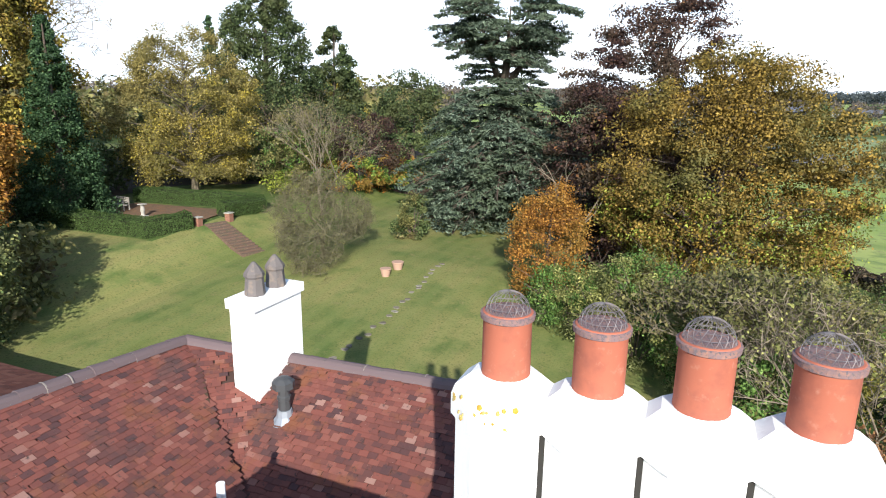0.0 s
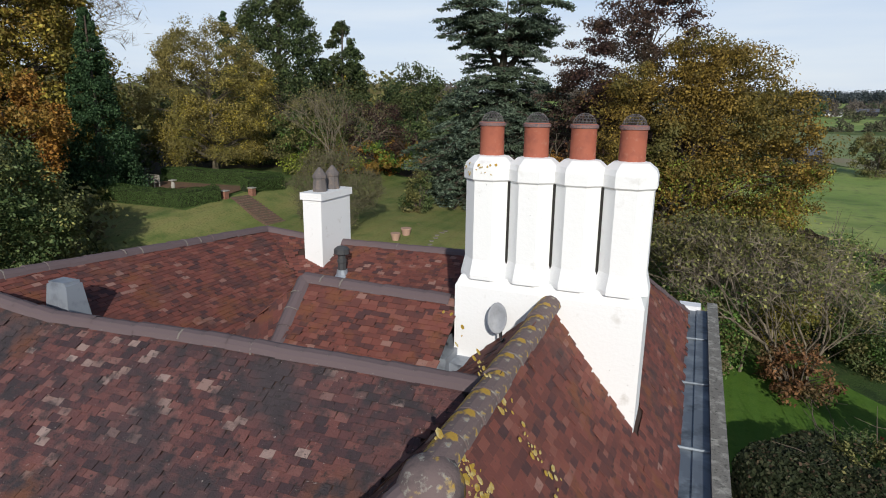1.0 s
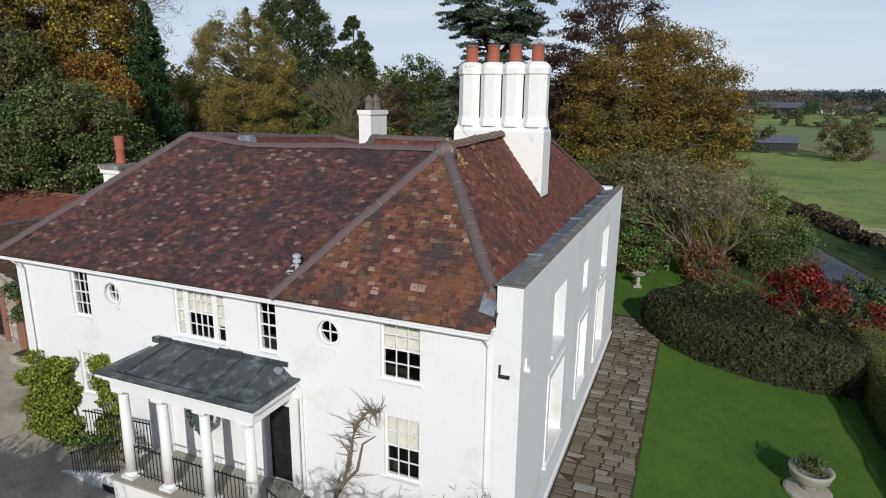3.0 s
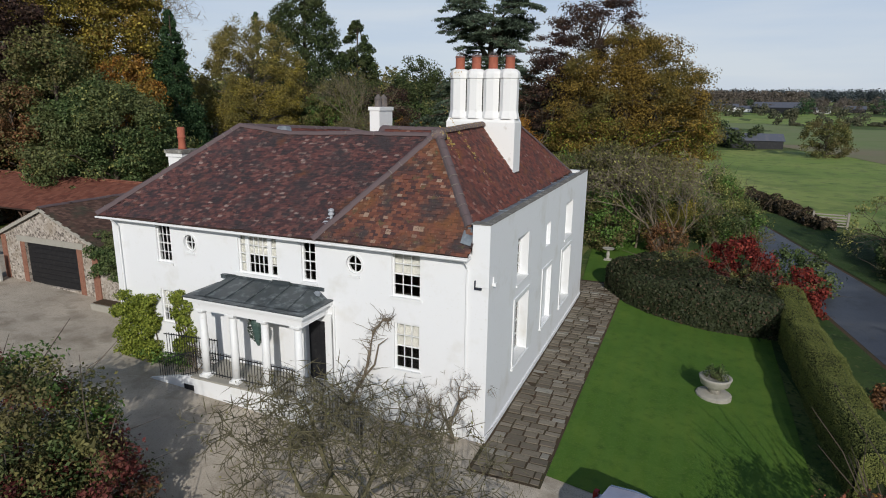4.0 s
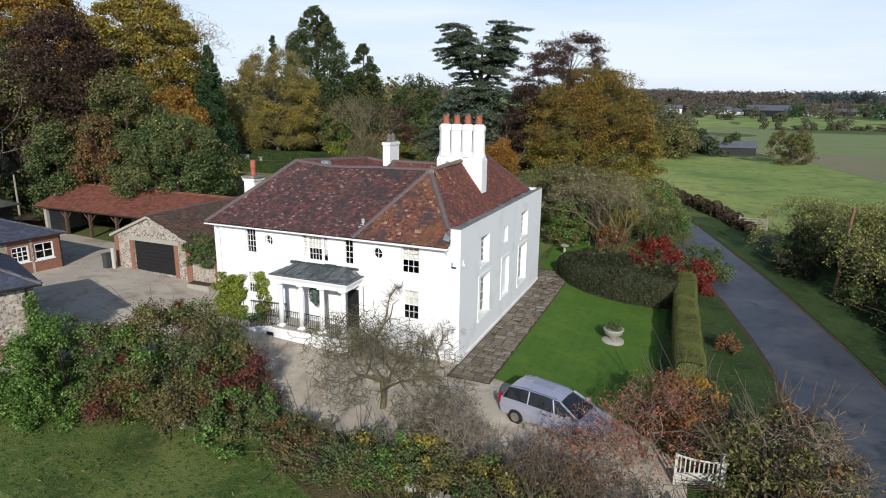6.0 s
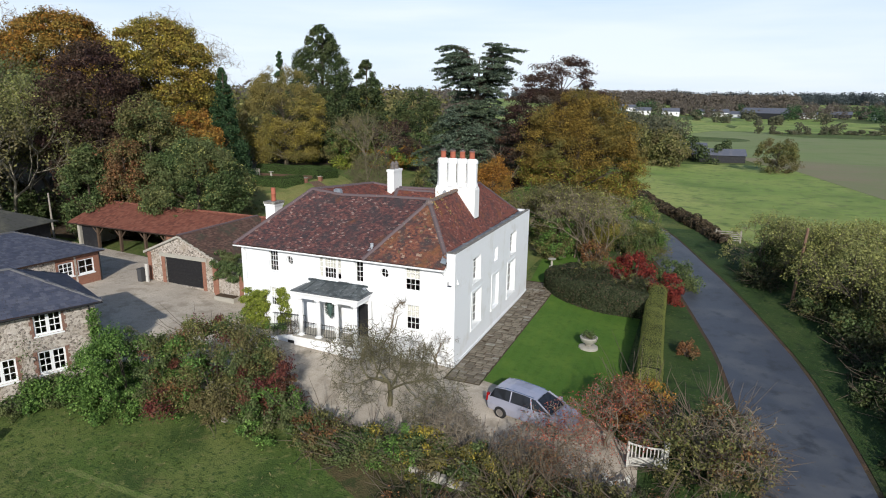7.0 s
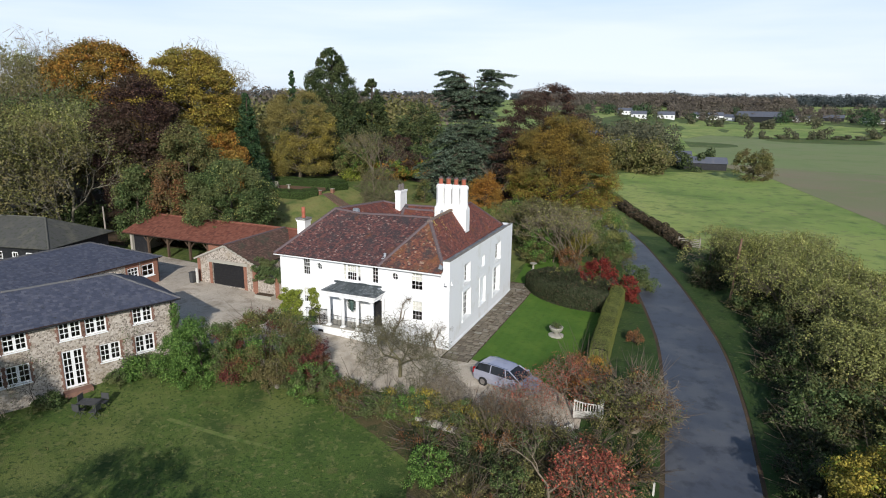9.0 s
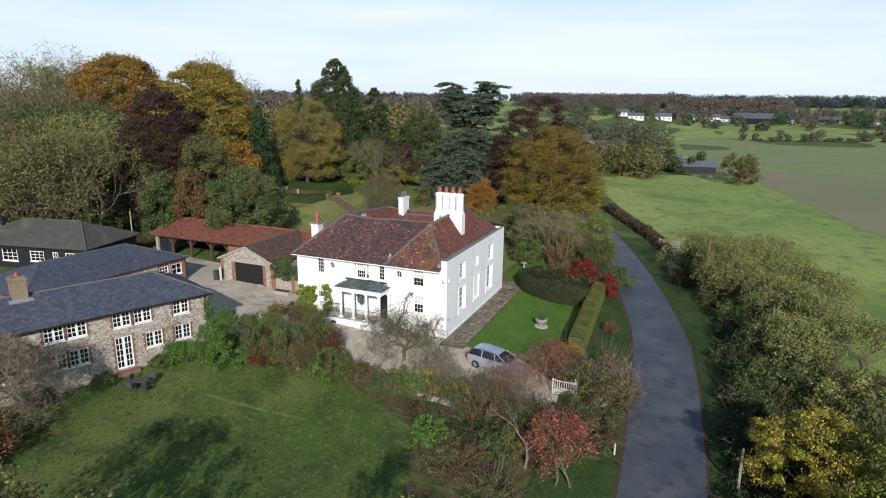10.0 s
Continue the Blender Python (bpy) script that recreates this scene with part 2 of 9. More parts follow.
FIELD = bump(mat("field_grass", (0.2, 0.285, 0.064), 0.9, [((0.3, 0.34, 0.1), 0.02, 0.42, 0.6), ((0.12, 0.19, 0.04), 0.06, 0.5, 0.66), ((0.11, 0.17, 0.042), 0.35, 0.54, 0.68), ((0.17, 0.18, 0.075), 0.9, 0.55, 0.7)]), 6, 0.8, 0.1)
STUBBLE = bump(mat("young_crop_soil", (0.215, 0.2, 0.115), 0.95, [((0.175, 0.2, 0.085), 0.02, 0.4, 0.6), ((0.23, 0.19, 0.12), 0.09, 0.5, 0.7)]), 6, 0.5, 0.05)
CROP = bump(mat("young_green_crop", (0.18, 0.23, 0.085), 0.95, [((0.2, 0.225, 0.1), 0.02, 0.4, 0.6), ((0.15, 0.205, 0.07), 0.09, 0.5, 0.7)]), 6, 0.5, 0.05)
GRAVEL = bump(mat("gravel_drive", (0.48, 0.42, 0.345), 0.95, [((0.57, 0.505, 0.415), 0.3, 0.46, 0.62), ((0.31, 0.265, 0.205), 0.55, 0.54, 0.68), ((0.33, 0.285, 0.225), 1.4, 0.55, 0.75), ((0.2, 0.17, 0.13), 45, 0.5, 0.7)]), 60, 0.6, 0.02)
ASPHALT = bump(mat("wet_asphalt", (0.062, 0.069, 0.088), 0.5, [((0.095, 0.1, 0.112), 0.3, 0.48, 0.64), ((0.042, 0.045, 0.054), 0.9, 0.52, 0.68), ((0.085, 0.075, 0.06), 2.6, 0.64, 0.74)], spec=0.5), 60, 0.4, 0.01)
SOIL = bump(mat("leaf_litter", (0.065, 0.045, 0.028), 0.95, [((0.11, 0.065, 0.035), 1.2, 0.5, 0.7), ((0.04, 0.045, 0.02), 0.6, 0.5, 0.7), ((0.14, 0.085, 0.04), 12, 0.6, 0.75)]), 15, 0.8, 0.05)
EARTH = bump(mat("bare_bed_soil", (0.14, 0.085, 0.05), 0.95, [((0.2, 0.1, 0.05), 2, 0.5, 0.7), ((0.09, 0.065, 0.04), 6, 0.5, 0.7)]), 15, 0.6, 0.04)
STONE = bump(mat("old_paving", (0.17, 0.155, 0.13), 0.9, [((0.25, 0.235, 0.2), 1.1, 0.5, 0.7), ((0.1, 0.1, 0.075), 3.5, 0.52, 0.72), ((0.3, 0.29, 0.25), 25, 0.66, 0.78)]), 25, 0.4, 0.01)
varied(STONE, [(0, (0.12, 0.1, 0.075)), (0.5, (0.18, 0.152, 0.115)), (0.9, (0.235, 0.205, 0.16)), (1, (0.28, 0.27, 0.235))], per="object")
def mown(m, period, strength, colour):
    """Faint mowing stripes along y."""
    nt, sh, col = colour_of(m)
    co = nt.nodes.new("ShaderNodeTexCoord").outputs["Object"]
    w = nt.nodes.new("ShaderNodeTexWave")
    w.inputs["Scale"].default_value, w.inputs["Distortion"].default_value, w.inputs["Detail"].default_value = 0.314 / period * 2, 1.2, 2.0
    nt.links.new(co, w.inputs["Vector"])
    r = nt.nodes.new("ShaderNodeMapRange")
    r.inputs["From Min"].default_value, r.inputs["From Max"].default_value, r.inputs["To Max"].default_value = 0.3, 0.7, strength
    nt.links.new(w.outputs["Fac"], r.inputs["Value"])
    nt.links.new(over(nt, col, colour, r.outputs["Result"]), sh.inputs["Base Color"])


mown(LAWN, 1.3, 0.3, (0.07, 0.15, 0.02))
mown(GARDEN, 2.4, 0.3, (0.17, 0.2, 0.06))
PALE_STONE = bump(mat("pale_stone", (0.36, 0.34, 0.295), 0.85, [((0.32, 0.31, 0.26), 6, 0.5, 0.7)]), 30, 0.4, 0.01)
BARK = bump(mat("bark", (0.085, 0.065, 0.05), 0.95, [((0.05, 0.042, 0.03), 3, 0.5, 0.7), ((0.11, 0.115, 0.075), 1.2, 0.55, 0.75)]), 12, 0.6, 0.03)
TWIG = mat("pale_twigs", (0.2, 0.165, 0.12), 0.9, [((0.13, 0.105, 0.075), 2, 0.5, 0.7)])
TWIG_P = mat("pale_grey_bark", (0.22, 0.2, 0.15), 0.9, [((0.15, 0.14, 0.1), 1.2, 0.5, 0.7)])
TWIG_D = mat("dark_twigs", (0.105, 0.082, 0.062), 0.9, [((0.065, 0.05, 0.04), 2, 0.5, 0.7)])
HEDGE = leafy("clipped_yew", [(0, (0.07, 0.11, 0.03)), (0.6, (0.066, 0.118, 0.03)), (1, (0.1, 0.15, 0.044))])
L_GREEN = leafy("dark_green_leaves", [(0, (0.05, 0.09, 0.031)), (0.6, (0.1, 0.155, 0.05)), (1, (0.175, 0.22, 0.086))], 0.3, (0.13, 0.14, 0.055))
L_OLIVE = leafy("olive_leaves", [(0, (0.1, 0.115, 0.038)), (0.6, (0.172, 0.178, 0.058)), (1, (0.27, 0.25, 0.09))], 0.3, (0.15, 0.122, 0.056))
L_YELLOW = leafy("yellow_leaves", [(0, (0.2, 0.165, 0.032)), (0.5, (0.35, 0.275, 0.046)), (1, (0.52, 0.42, 0.075))], 0.25, (0.19, 0.178, 0.046))
L_GOLD = leafy("golden_beech_leaves", [(0, (0.13, 0.088, 0.024)), (0.5, (0.235, 0.155, 0.034)), (1, (0.38, 0.255, 0.052))], 0.22, (0.125, 0.115, 0.034))
L_ORANGE = leafy("orange_leaves", [(0, (0.2, 0.085, 0.024)), (0.5, (0.36, 0.16, 0.034)), (1, (0.53, 0.27, 0.052))], 0.3, (0.26, 0.18, 0.042))
L_COPPER = leafy("copper_beech_leaves", [(0, (0.034, 0.02, 0.02)), (0.6, (0.068, 0.036, 0.032)), (1, (0.125, 0.07, 0.046))], 0.25, (0.075, 0.055, 0.034))
L_RED = leafy("crimson_leaves", [(0, (0.09, 0.013, 0.013)), (0.5, (0.2, 0.026, 0.022)), (1, (0.32, 0.06, 0.04))], 0.6, (0.175, 0.037, 0.025))
L_CORAL = leafy("coral_leaves", [(0, (0.22, 0.055, 0.042)), (0.5, (0.38, 0.095, 0.066)), (1, (0.5, 0.18, 0.105))])
L_RUST = leafy("rust_leaves", [(0, (0.12, 0.058, 0.03)), (0.5, (0.21, 0.1, 0.046)), (1, (0.33, 0.17, 0.074))], 0.6, (0.125, 0.099, 0.046))
L_CEDAR = leafy("cedar_needles", [(0, (0.055, 0.085, 0.06)), (0.6, (0.115, 0.16, 0.11)), (1, (0.21, 0.265, 0.185))], 0.3, (0.09, 0.12, 0.068))
L_CONIFER = leafy("conifer_needles", [(0, (0.03, 0.055, 0.024)), (0.6, (0.066, 0.1, 0.038)), (1, (0.125, 0.165, 0.06))], 0.3, (0.075, 0.088, 0.033))
L_CYPRESS = leafy("cypress_sprays", [(0, (0.026, 0.062, 0.026)), (0.6, (0.05, 0.105, 0.042)), (1, (0.09, 0.155, 0.062))])
L_LIME = leafy("bright_ivy_leaves", [(0, (0.15, 0.2, 0.027)), (0.6, (0.25, 0.31, 0.046)), (1, (0.36, 0.39, 0.072))])
L_BRIGHT = leafy("fresh_green_leaves", [(0, (0.066, 0.14, 0.032)), (0.6, (0.125, 0.235, 0.05)), (1, (0.2, 0.32, 0.08))])
L_CLIP = leafy("clipped_hedge_leaves", [(0, (0.29, 0.32, 0.085)), (0.6, (0.215, 0.245, 0.066)), (1, (0.27, 0.28, 0.09))])
L_REDDISH = leafy("dull_crimson_leaves", [(0, (0.075, 0.018, 0.020)), (0.5, (0.150, 0.033, 0.033)), (1, (0.225, 0.075, 0.056))], 0.6, (0.125, 0.075, 0.037))
# Distance haze is put into these three paler leaf colours.
L_FARDARK = leafy("far_hazed_dark_trees", [(0, (0.1, 0.125, 0.135)), (0.6, (0.085, 0.105, 0.11)), (1, (0.11, 0.125, 0.12))])
L_FARBROWN = leafy("far_hazed_brown_trees", [(0, (0.19, 0.16, 0.135)), (0.5, (0.14, 0.118, 0.098)), (1, (0.18, 0.15, 0.115))])
L_FARGREEN = leafy("far_hazed_green_trees", [(0, (0.15, 0.165, 0.1)), (0.6, (0.115, 0.122, 0.074)), (1, (0.165, 0.15, 0.088))])
TWIG_M = mat("grey_brown_twigs", (0.15, 0.125, 0.088), 0.9, [((0.09, 0.078, 0.052), 2, 0.45, 0.65)])
TWIG_O = mat("olive_brown_twigs", (0.125, 0.112, 0.062), 0.9, [((0.075, 0.066, 0.04), 1.5, 0.45, 0.65)])
L_STRAW = leafy("straw_yellow_leaves", [(0, (0.17, 0.145, 0.045)), (0.5, (0.27, 0.225, 0.07)), (1, (0.42, 0.345, 0.115))], 0.25, (0.17, 0.15, 0.055))
L_PALE = leafy("pale_thin_leaves", [(0, (0.2, 0.22, 0.065)), (0.6, (0.29, 0.305, 0.09)), (1, (0.42, 0.41, 0.14))], 0.2, (0.21, 0.23, 0.09))
L_DARK = leafy("dark_purple_green_leaves", [(0, (0.034, 0.045, 0.02)), (0.6, (0.056, 0.072, 0.032)), (0.9, (0.075, 0.08, 0.04)), (1, (0.11, 0.065, 0.045))])
SLATE_FAR = mat("far_slate", (0.1, 0.11, 0.14), 0.7, [((0.14, 0.14, 0.16), 0.6, 0.5, 0.7)])
CAR_PAINT = mat("silver_car_paint", (0.46, 0.47, 0.57), 0.22, [((0.4, 0.41, 0.5), 3, 0.5, 0.7)], metal=0.35, spec=0.5)
CAR_GLASS = mat("dark_car_glass", (0.02, 0.022, 0.026), 0.06, spec=0.5)
RUBBER = mat("black_rubber", (0.02, 0.02, 0.02), 0.8)
CHROME = mat("bright_metal", (0.6, 0.6, 0.62), 0.25, metal=1.0)
GREY_WOOD = bump(mat("silvered_wood", (0.3, 0.275, 0.235), 0.85, [((0.2, 0.18, 0.15), 6, 0.5, 0.7)]), 30, 0.3, 0.01)
WHITE_WOOD = mat("white_painted_wood", (0.52, 0.51, 0.47), 0.6, [((0.45, 0.43, 0.38), 5, 0.55, 0.75)])
GREY_PLASTIC = mat("dark_grey_plastic", (0.06, 0.062, 0.065), 0.5)
DISH = mat("grey_dish", (0.3, 0.31, 0.33), 0.5, [((0.24, 0.25, 0.26), 8, 0.5, 0.7)])
MESH_WIRE = mat("galvanised_wire", (0.22, 0.2, 0.2), 0.6, metal=0.5)

# ---- building helpers ----
class Geo:
    """Collects faces for one mesh."""

    def __init__(self):
        self.v, self.f = [], []

    def poly(self, pts):
        k = len(self.v)
        self.v += [tuple(p) for p in pts]
        self.f.append(tuple(range(k, k + len(pts))))
        return self

    def box(self, x0, x1, y0, y1, z0, z1, m=None, taper=0.0):
        k = len(self.v)
        c = [(x0, y0, z0), (x1, y0, z0), (x1, y1, z0), (x0, y1, z0), (x0 + taper, y0 + taper, z1), (x1 - taper, y0 + taper, z1), (x1 - taper, y1 - taper, z1), (x0 + taper, y1 - taper, z1)]
        if m is not None:
            c = [tuple(m @ Vector(p)) for p in c]
        self.v += c
        self.f += [tuple(k + i for i in q) for q in ((0, 3, 2, 1), (4, 5, 6, 7), (0, 1, 5, 4), (1, 2, 6, 5), (2, 3, 7, 6), (3, 0, 4, 7))]
        return self

    def lathe(self, prof, n=16, c=(0, 0, 0), m=None, turn=0.0, sx=1.0, sy=1.0):
        k = len(self.v)
        for r, z in prof:
            for i in range(n):
                a = turn + 2 * math.pi * i / n
                p = (c[0] + sx * r * math.cos(a), c[1] + sy * r * math.sin(a), c[2] + z)
                self.v.append(tuple(m @ Vector(p)) if m is not None else p)
        for j in range(len(prof) - 1):
            for i in range(n):
                a, b = k + j * n + i, k + j * n + (i + 1) % n
                self.f.append((a, b, b + n, a + n))
        self.f.append(tuple(k + i for i in reversed(range(n))))
        self.f.append(tuple(k + (len(prof) - 1) * n + i for i in range(n)))
        return self

    def tube(self, pts, radii, n=5):
        k = len(self.v)
        pts = [Vector(p) for p in pts]
        for i, p in enumerate(pts):
            d = (pts[min(i + 1, len(pts) - 1)] - pts[max(i - 1, 0)]).normalized()
            u = d.orthogonal().normalized() if abs(d.z) > 0.95 else d.cross(Vector((0, 0, 1))).normalized()
            w = d.cross(u)
            r = radii[i] if hasattr(radii, "__len__") else radii
            for j in range(n):
                a = 2 * math.pi * j / n
                self.v.append(tuple(p + r * (math.cos(a) * u + math.sin(a) * w)))
        for i in range(len(pts) - 1):
            for j in range(n):
                a, b = k + i * n + j, k + i * n + (j + 1) % n
                self.f.append((a, b, b + n, a + n))
        self.f.append(tuple(k + j for j in reversed(range(n))))
        self.f.append(tuple(k + (len(pts) - 1) * n + j for j in range(n)))
        return self

    def slab(self, pts, thick, normal=None):
        """A plate under the polygon pts, thick metres deep."""
        pts = [Vector(p) for p in pts]
        nrm = normal or mgeo.normal(pts)
        if nrm.z < 0:
            pts, nrm = pts[::-1], -nrm
        low = [p - nrm * thick for p in pts]
        self.poly(pts)
        self.poly(low[::-1])
        for i in range(len(pts)):
            j = (i + 1) % len(pts)
            self.poly([pts[i], low[i], low[j], pts[j]])
        return self

    def mesh(self, name):
        me = bpy.data.meshes.new(name)
        me.from_pydata(self.v, [], self.f)
        return me


def thing(name, m, label, category, group="", kind=""):
    ob = new(name)
    ob.matrix_world = m if isinstance(m, Matrix) else Matrix.Translation(m)
    ob.empty_display_size = 0.2
    return tagged(ob, label, category, group, kind)


def part(name, geo, material, parent=None, label="", smooth=False):
    me = geo.mesh(name) if isinstance(geo, Geo) else geo
    if not me.materials:
        me.materials.append(material)
    if smooth:
        me.polygons.foreach_set("use_smooth", [True] * len(me.polygons))
    ob = new(name, me)
    ob.parent = parent
    if label:
        ob["label"] = label
    return ob


def quads(name, v, material):
    """A mesh of loose quads; v: n x 4 x 3."""
    n = len(v)
    me = bpy.data.meshes.new(name)
    me.vertices.add(4 * n)
    me.vertices.foreach_set("co", np.ascontiguousarray(v, dtype=np.float32).ravel())
    me.loops.add(4 * n)
    me.loops.foreach_set("vertex_index", np.arange(4 * n, dtype=np.int32))
    me.polygons.add(n)
    me.polygons.foreach_set("loop_start", np.arange(0, 4 * n, 4, dtype=np.int32))
    me.update(calc_edges=True)
    me.validate()
    me.materials.append(material)
    return me


def raw(name, v, f, material):
    """A mesh from arrays: v n x 3, f m x 4."""
    me = bpy.data.meshes.new(name)
    v, f = np.asarray(v, dtype=np.float32), np.asarray(f, dtype=np.int32)
    me.vertices.add(len(v))
    me.vertices.foreach_set("co", v.ravel())
    me.loops.add(f.size)
    me.loops.foreach_set("vertex_index", f.ravel())
    me.polygons.add(len(f))
    me.polygons.foreach_set("loop_start", np.arange(0, f.size, f.shape[1], dtype=np.int32))
    me.update(calc_edges=True)
    me.shade_flat()
    me.materials.append(material)
    return me


# ---- ground ----
def ramp01(a, b, x):
    t = np.clip((x - a) / (b - a), 0, 1)
    return t * t * (3 - 2 * t)


def ground_z(x, y):
    x, y = np.asarray(x, float), np.asarray(y, float)
    z = 0.045 * np.clip(-x - 3, 0, 25) - 0.09 * np.clip(-y - 3, 0, 14) - 0.06 * np.clip(x - 2, 0, 12)
    z = z + 0.035 * np.clip(y - 14, 0, 26) + 0.05 * np.clip(y - 14, 0, 24) * ramp01(0, 15, -x)
    z = z + 1.7 * ramp01(30.5, 36, -x) * ramp01(18, 30, y)
    r = np.hypot(x, y)
    z = z + 19 * ramp01(200, 1500, r) + 0.25 * np.sin(x * 0.05 + 1) * np.sin(y * 0.043) * ramp01(25, 60, r)
    return z


def gz(x, y):
    return float(ground_z(x, y))


def at_ground(x, y, dz=0.0):
    return Vector((x, y, gz(x, y) + dz))


def axis(lo, hi, step, far):
    a = list(np.arange(lo, hi + 1e-6, step))
    s, p, q = step, lo, hi
    out_lo, out_hi = [], []
    while q < far:
        s *= 1.35
        p, q = p - s, q + s
        out_lo.append(p)
        out_hi.append(q)
    return np.array(out_lo[::-1] + a + out_hi)


def ground():
    xs, ys = axis(-70, 45, 1.5, 3500), axis(-60, 90, 1.5, 3500)
    X, Y = np.meshgrid(xs, ys)
    v = np.stack([X, Y, ground_z(X, Y)], -1).reshape(-1, 3)
    n, m = len(xs), len(ys)
    i = (np.arange(m - 1)[:, None] * n + np.arange(n - 1)[None]).ravel()
    me = raw("ground", v, np.stack([i, i + 1, i + n + 1, i + n], 1), GRASS)
    me.polygons.foreach_set("use_smooth", [True] * len(me.polygons))
    tagged(part("ground", me, GRASS), "rough autumn grass falling gently away from the house", "ground", kind="structure")


def patch(name, outline, material, label, category, lift=0.03, step=1.0, kind="structure", parent=None, depth=0.0):
    """A sheet draped over the ground inside the outline."""
    o = [Vector(p) for p in outline]
    edge = []
    for i, p in enumerate(o):
        q = o[(i + 1) % len(o)]
        n = max(1, int((q - p).length / step))
        edge += [p.lerp(q, k / n) for k in range(n)]
    lo = (min(p.x for p in o), min(p.y for p in o))
    hi = (max(p.x for p in o), max(p.y for p in o))
    inner = [Vector((x, y)) for x in np.arange(lo[0], hi[0], step) for y in np.arange(lo[1], hi[1], step)]
    vs, _, fs, *_ = mgeo.delaunay_2d_cdt(edge + inner, [], [list(range(len(edge)))], 1, 1e-4)
    g = Geo()
    g.v = [(p.x, p.y, gz(p.x, p.y) + lift) for p in vs]
    g.f = [tuple(f) for f in fs]
    ob = part(name, g, material, parent)
    ob.data.update()
    if ob.data.polygons and sum(p.normal.z for p in ob.data.polygons) < 0:
        ob.data.flip_normals()
    return tagged(ob, label, category, "", kind)


def strip(line, left, right):
    """Outline of a band along a line."""
    p = [Vector(q) for q in line]
    a, b = [], []
    for i, q in enumerate(p):
        d = (p[min(i + 1, len(p) - 1)] - p[max(i - 1, 0)]).normalized()
        nrm = Vector((d.y, -d.x))
        a.append(q - nrm * left)
        b.append(q + nrm * right)
    return a + b[::-1]


def curve_line(pts, n=6):
    """A smooth line through the points."""
    p = [Vector(q) for q in pts]
    p = [2 * p[0] - p[1]] + p + [2 * p[-1] - p[-2]]
    out = []
    for i in range(1, len(p) - 2):
        for k in range(n):
            t = k / n
            a, b, c, d = p[i - 1], p[i], p[i + 1], p[i + 2]
            out.append(0.5 * ((2 * b) + (c - a) * t + (2 * a - 5 * b + 4 * c - d) * t * t + (3 * b - a - 3 * c + d) * t ** 3))
    return out + [p[-2]]


ground()
ROAD = curve_line([(-14.5, 96), (-6.6, 78), (0, 62), (4.5, 50), (7.6, 42), (10.2, 34.7), (13.2, 25.3), (15.8, 15), (16.9, 9), (17.6, 2), (17.95, -4), (18.35, -13), (18.3, -36), (16, -70)])
patch("road", strip(ROAD, 2.35, 2.35), ASPHALT, "narrow grey tarmac country lane, damp and slightly shiny", "road", 0.05, 1.2)
patch("verge", strip(ROAD[10:], 2.6, -2.33), SOIL, "strip of fallen brown leaves along the lane", "verge", 0.04, 0.7)
patch("verge", strip(ROAD[10:], -2.33, 2.62), SOIL, "strip of fallen brown leaves along the lane", "verge", 0.04, 0.7)
patch("field", [(24, -60), (24, 6), (23, 24), (20, 38), (14, 52), (6, 72), (-2, 96), (-8, 112), (4, 130), (16, 142), (28, 144), (34, 132), (44, 72), (58, 30), (78, -60)], FIELD, "rough green pasture beyond the lane hedge", "field", 0.06, 4.0)
patch("crop_field", [(28, 144), (34, 132), (44, 72), (58, 30), (78, -60), (420, -60), (430, 60), (200, 130), (90, 150), (48, 160), (30, 168), (22, 165)], STUBBLE, "arable field with thin young crop over brown soil", "field", 0.085, 6.0)
patch("crop_field", [(22, 165), (30, 168), (48, 160), (90, 150), (200, 130), (430, 60), (440, 150), (340, 330), (160, 345), (20, 345), (8, 300), (16, 200)], CROP, "arable field green with young crop", "field", 0.085, 6.0)
patch("far_field", [(20, 345), (160, 345), (340, 330), (440, 150), (420, -60), (1500, -60), (1500, 900), (760, 1200), (300, 1320), (-350, 1320), (-450, 700), (-160, 330), (-40, 190), (10, 168), (16, 200), (8, 300)], FIELD, "pale green fields rising towards the horizon", "field", 0.15, 30.0)
patch("driveway", [(3.0, 0.2), (0.2, -0.02), (-15, -0.02), (-15.3, 6), (-20, 7), (-28, 7.5), (-44, 9.5), (-60, 12), (-62, 6), (-44, 2.5), (-30, -5), (-22, -8.0), (-14, -8.0), (-5, -7.4), (3, -7.3), (8.5, -6.9), (13, -7.2), (16, -8.2), (16, -5.4), (11.5, -4.6), (8.6, -2.3), (4.4, -1.2)], GRAVEL, "pale raked gravel forecourt and drive", "driveway", 0.036, 0.8)
patch("verge", strip(ROAD[24:], -2.6, 7.2), VERGE, "bright green grass verge along the lane", "verge", 0.045, 0.9)
patch("hedge_bank", strip(ROAD[22:], 7.5, -2.6), VERGE, "rough-grassed hedge bank beyond the lane, coloured dark for hedge shade", "ground", 0.07, 1.5)
patch("lawn", [(2.15, -0.9), (4.4, -1.2), (8.2, -1.9), (9.2, 2), (9.2, 18.5), (8, 26), (4, 30), (-1, 27), (-0.2, 17.6), (2.15, 17.2)], LAWN, "smooth mown lawn with faint stripes beside the house", "lawn", 0.05, 0.8)
patch("garden_lawn", [(-1.5, 17.2), (-1, 27), (-6, 40), (-12, 62), (-26, 66), (-34, 60), (-30.5, 44), (-35.3, 44), (-35.3, 31.8), (-50, 32), (-50, 22), (-24, 14), (-15.5, 14), (-15.5, 17.2)], GARDEN, "long garden lawn with worn straw-coloured patches behind the house", "lawn", 0.05, 1.2)
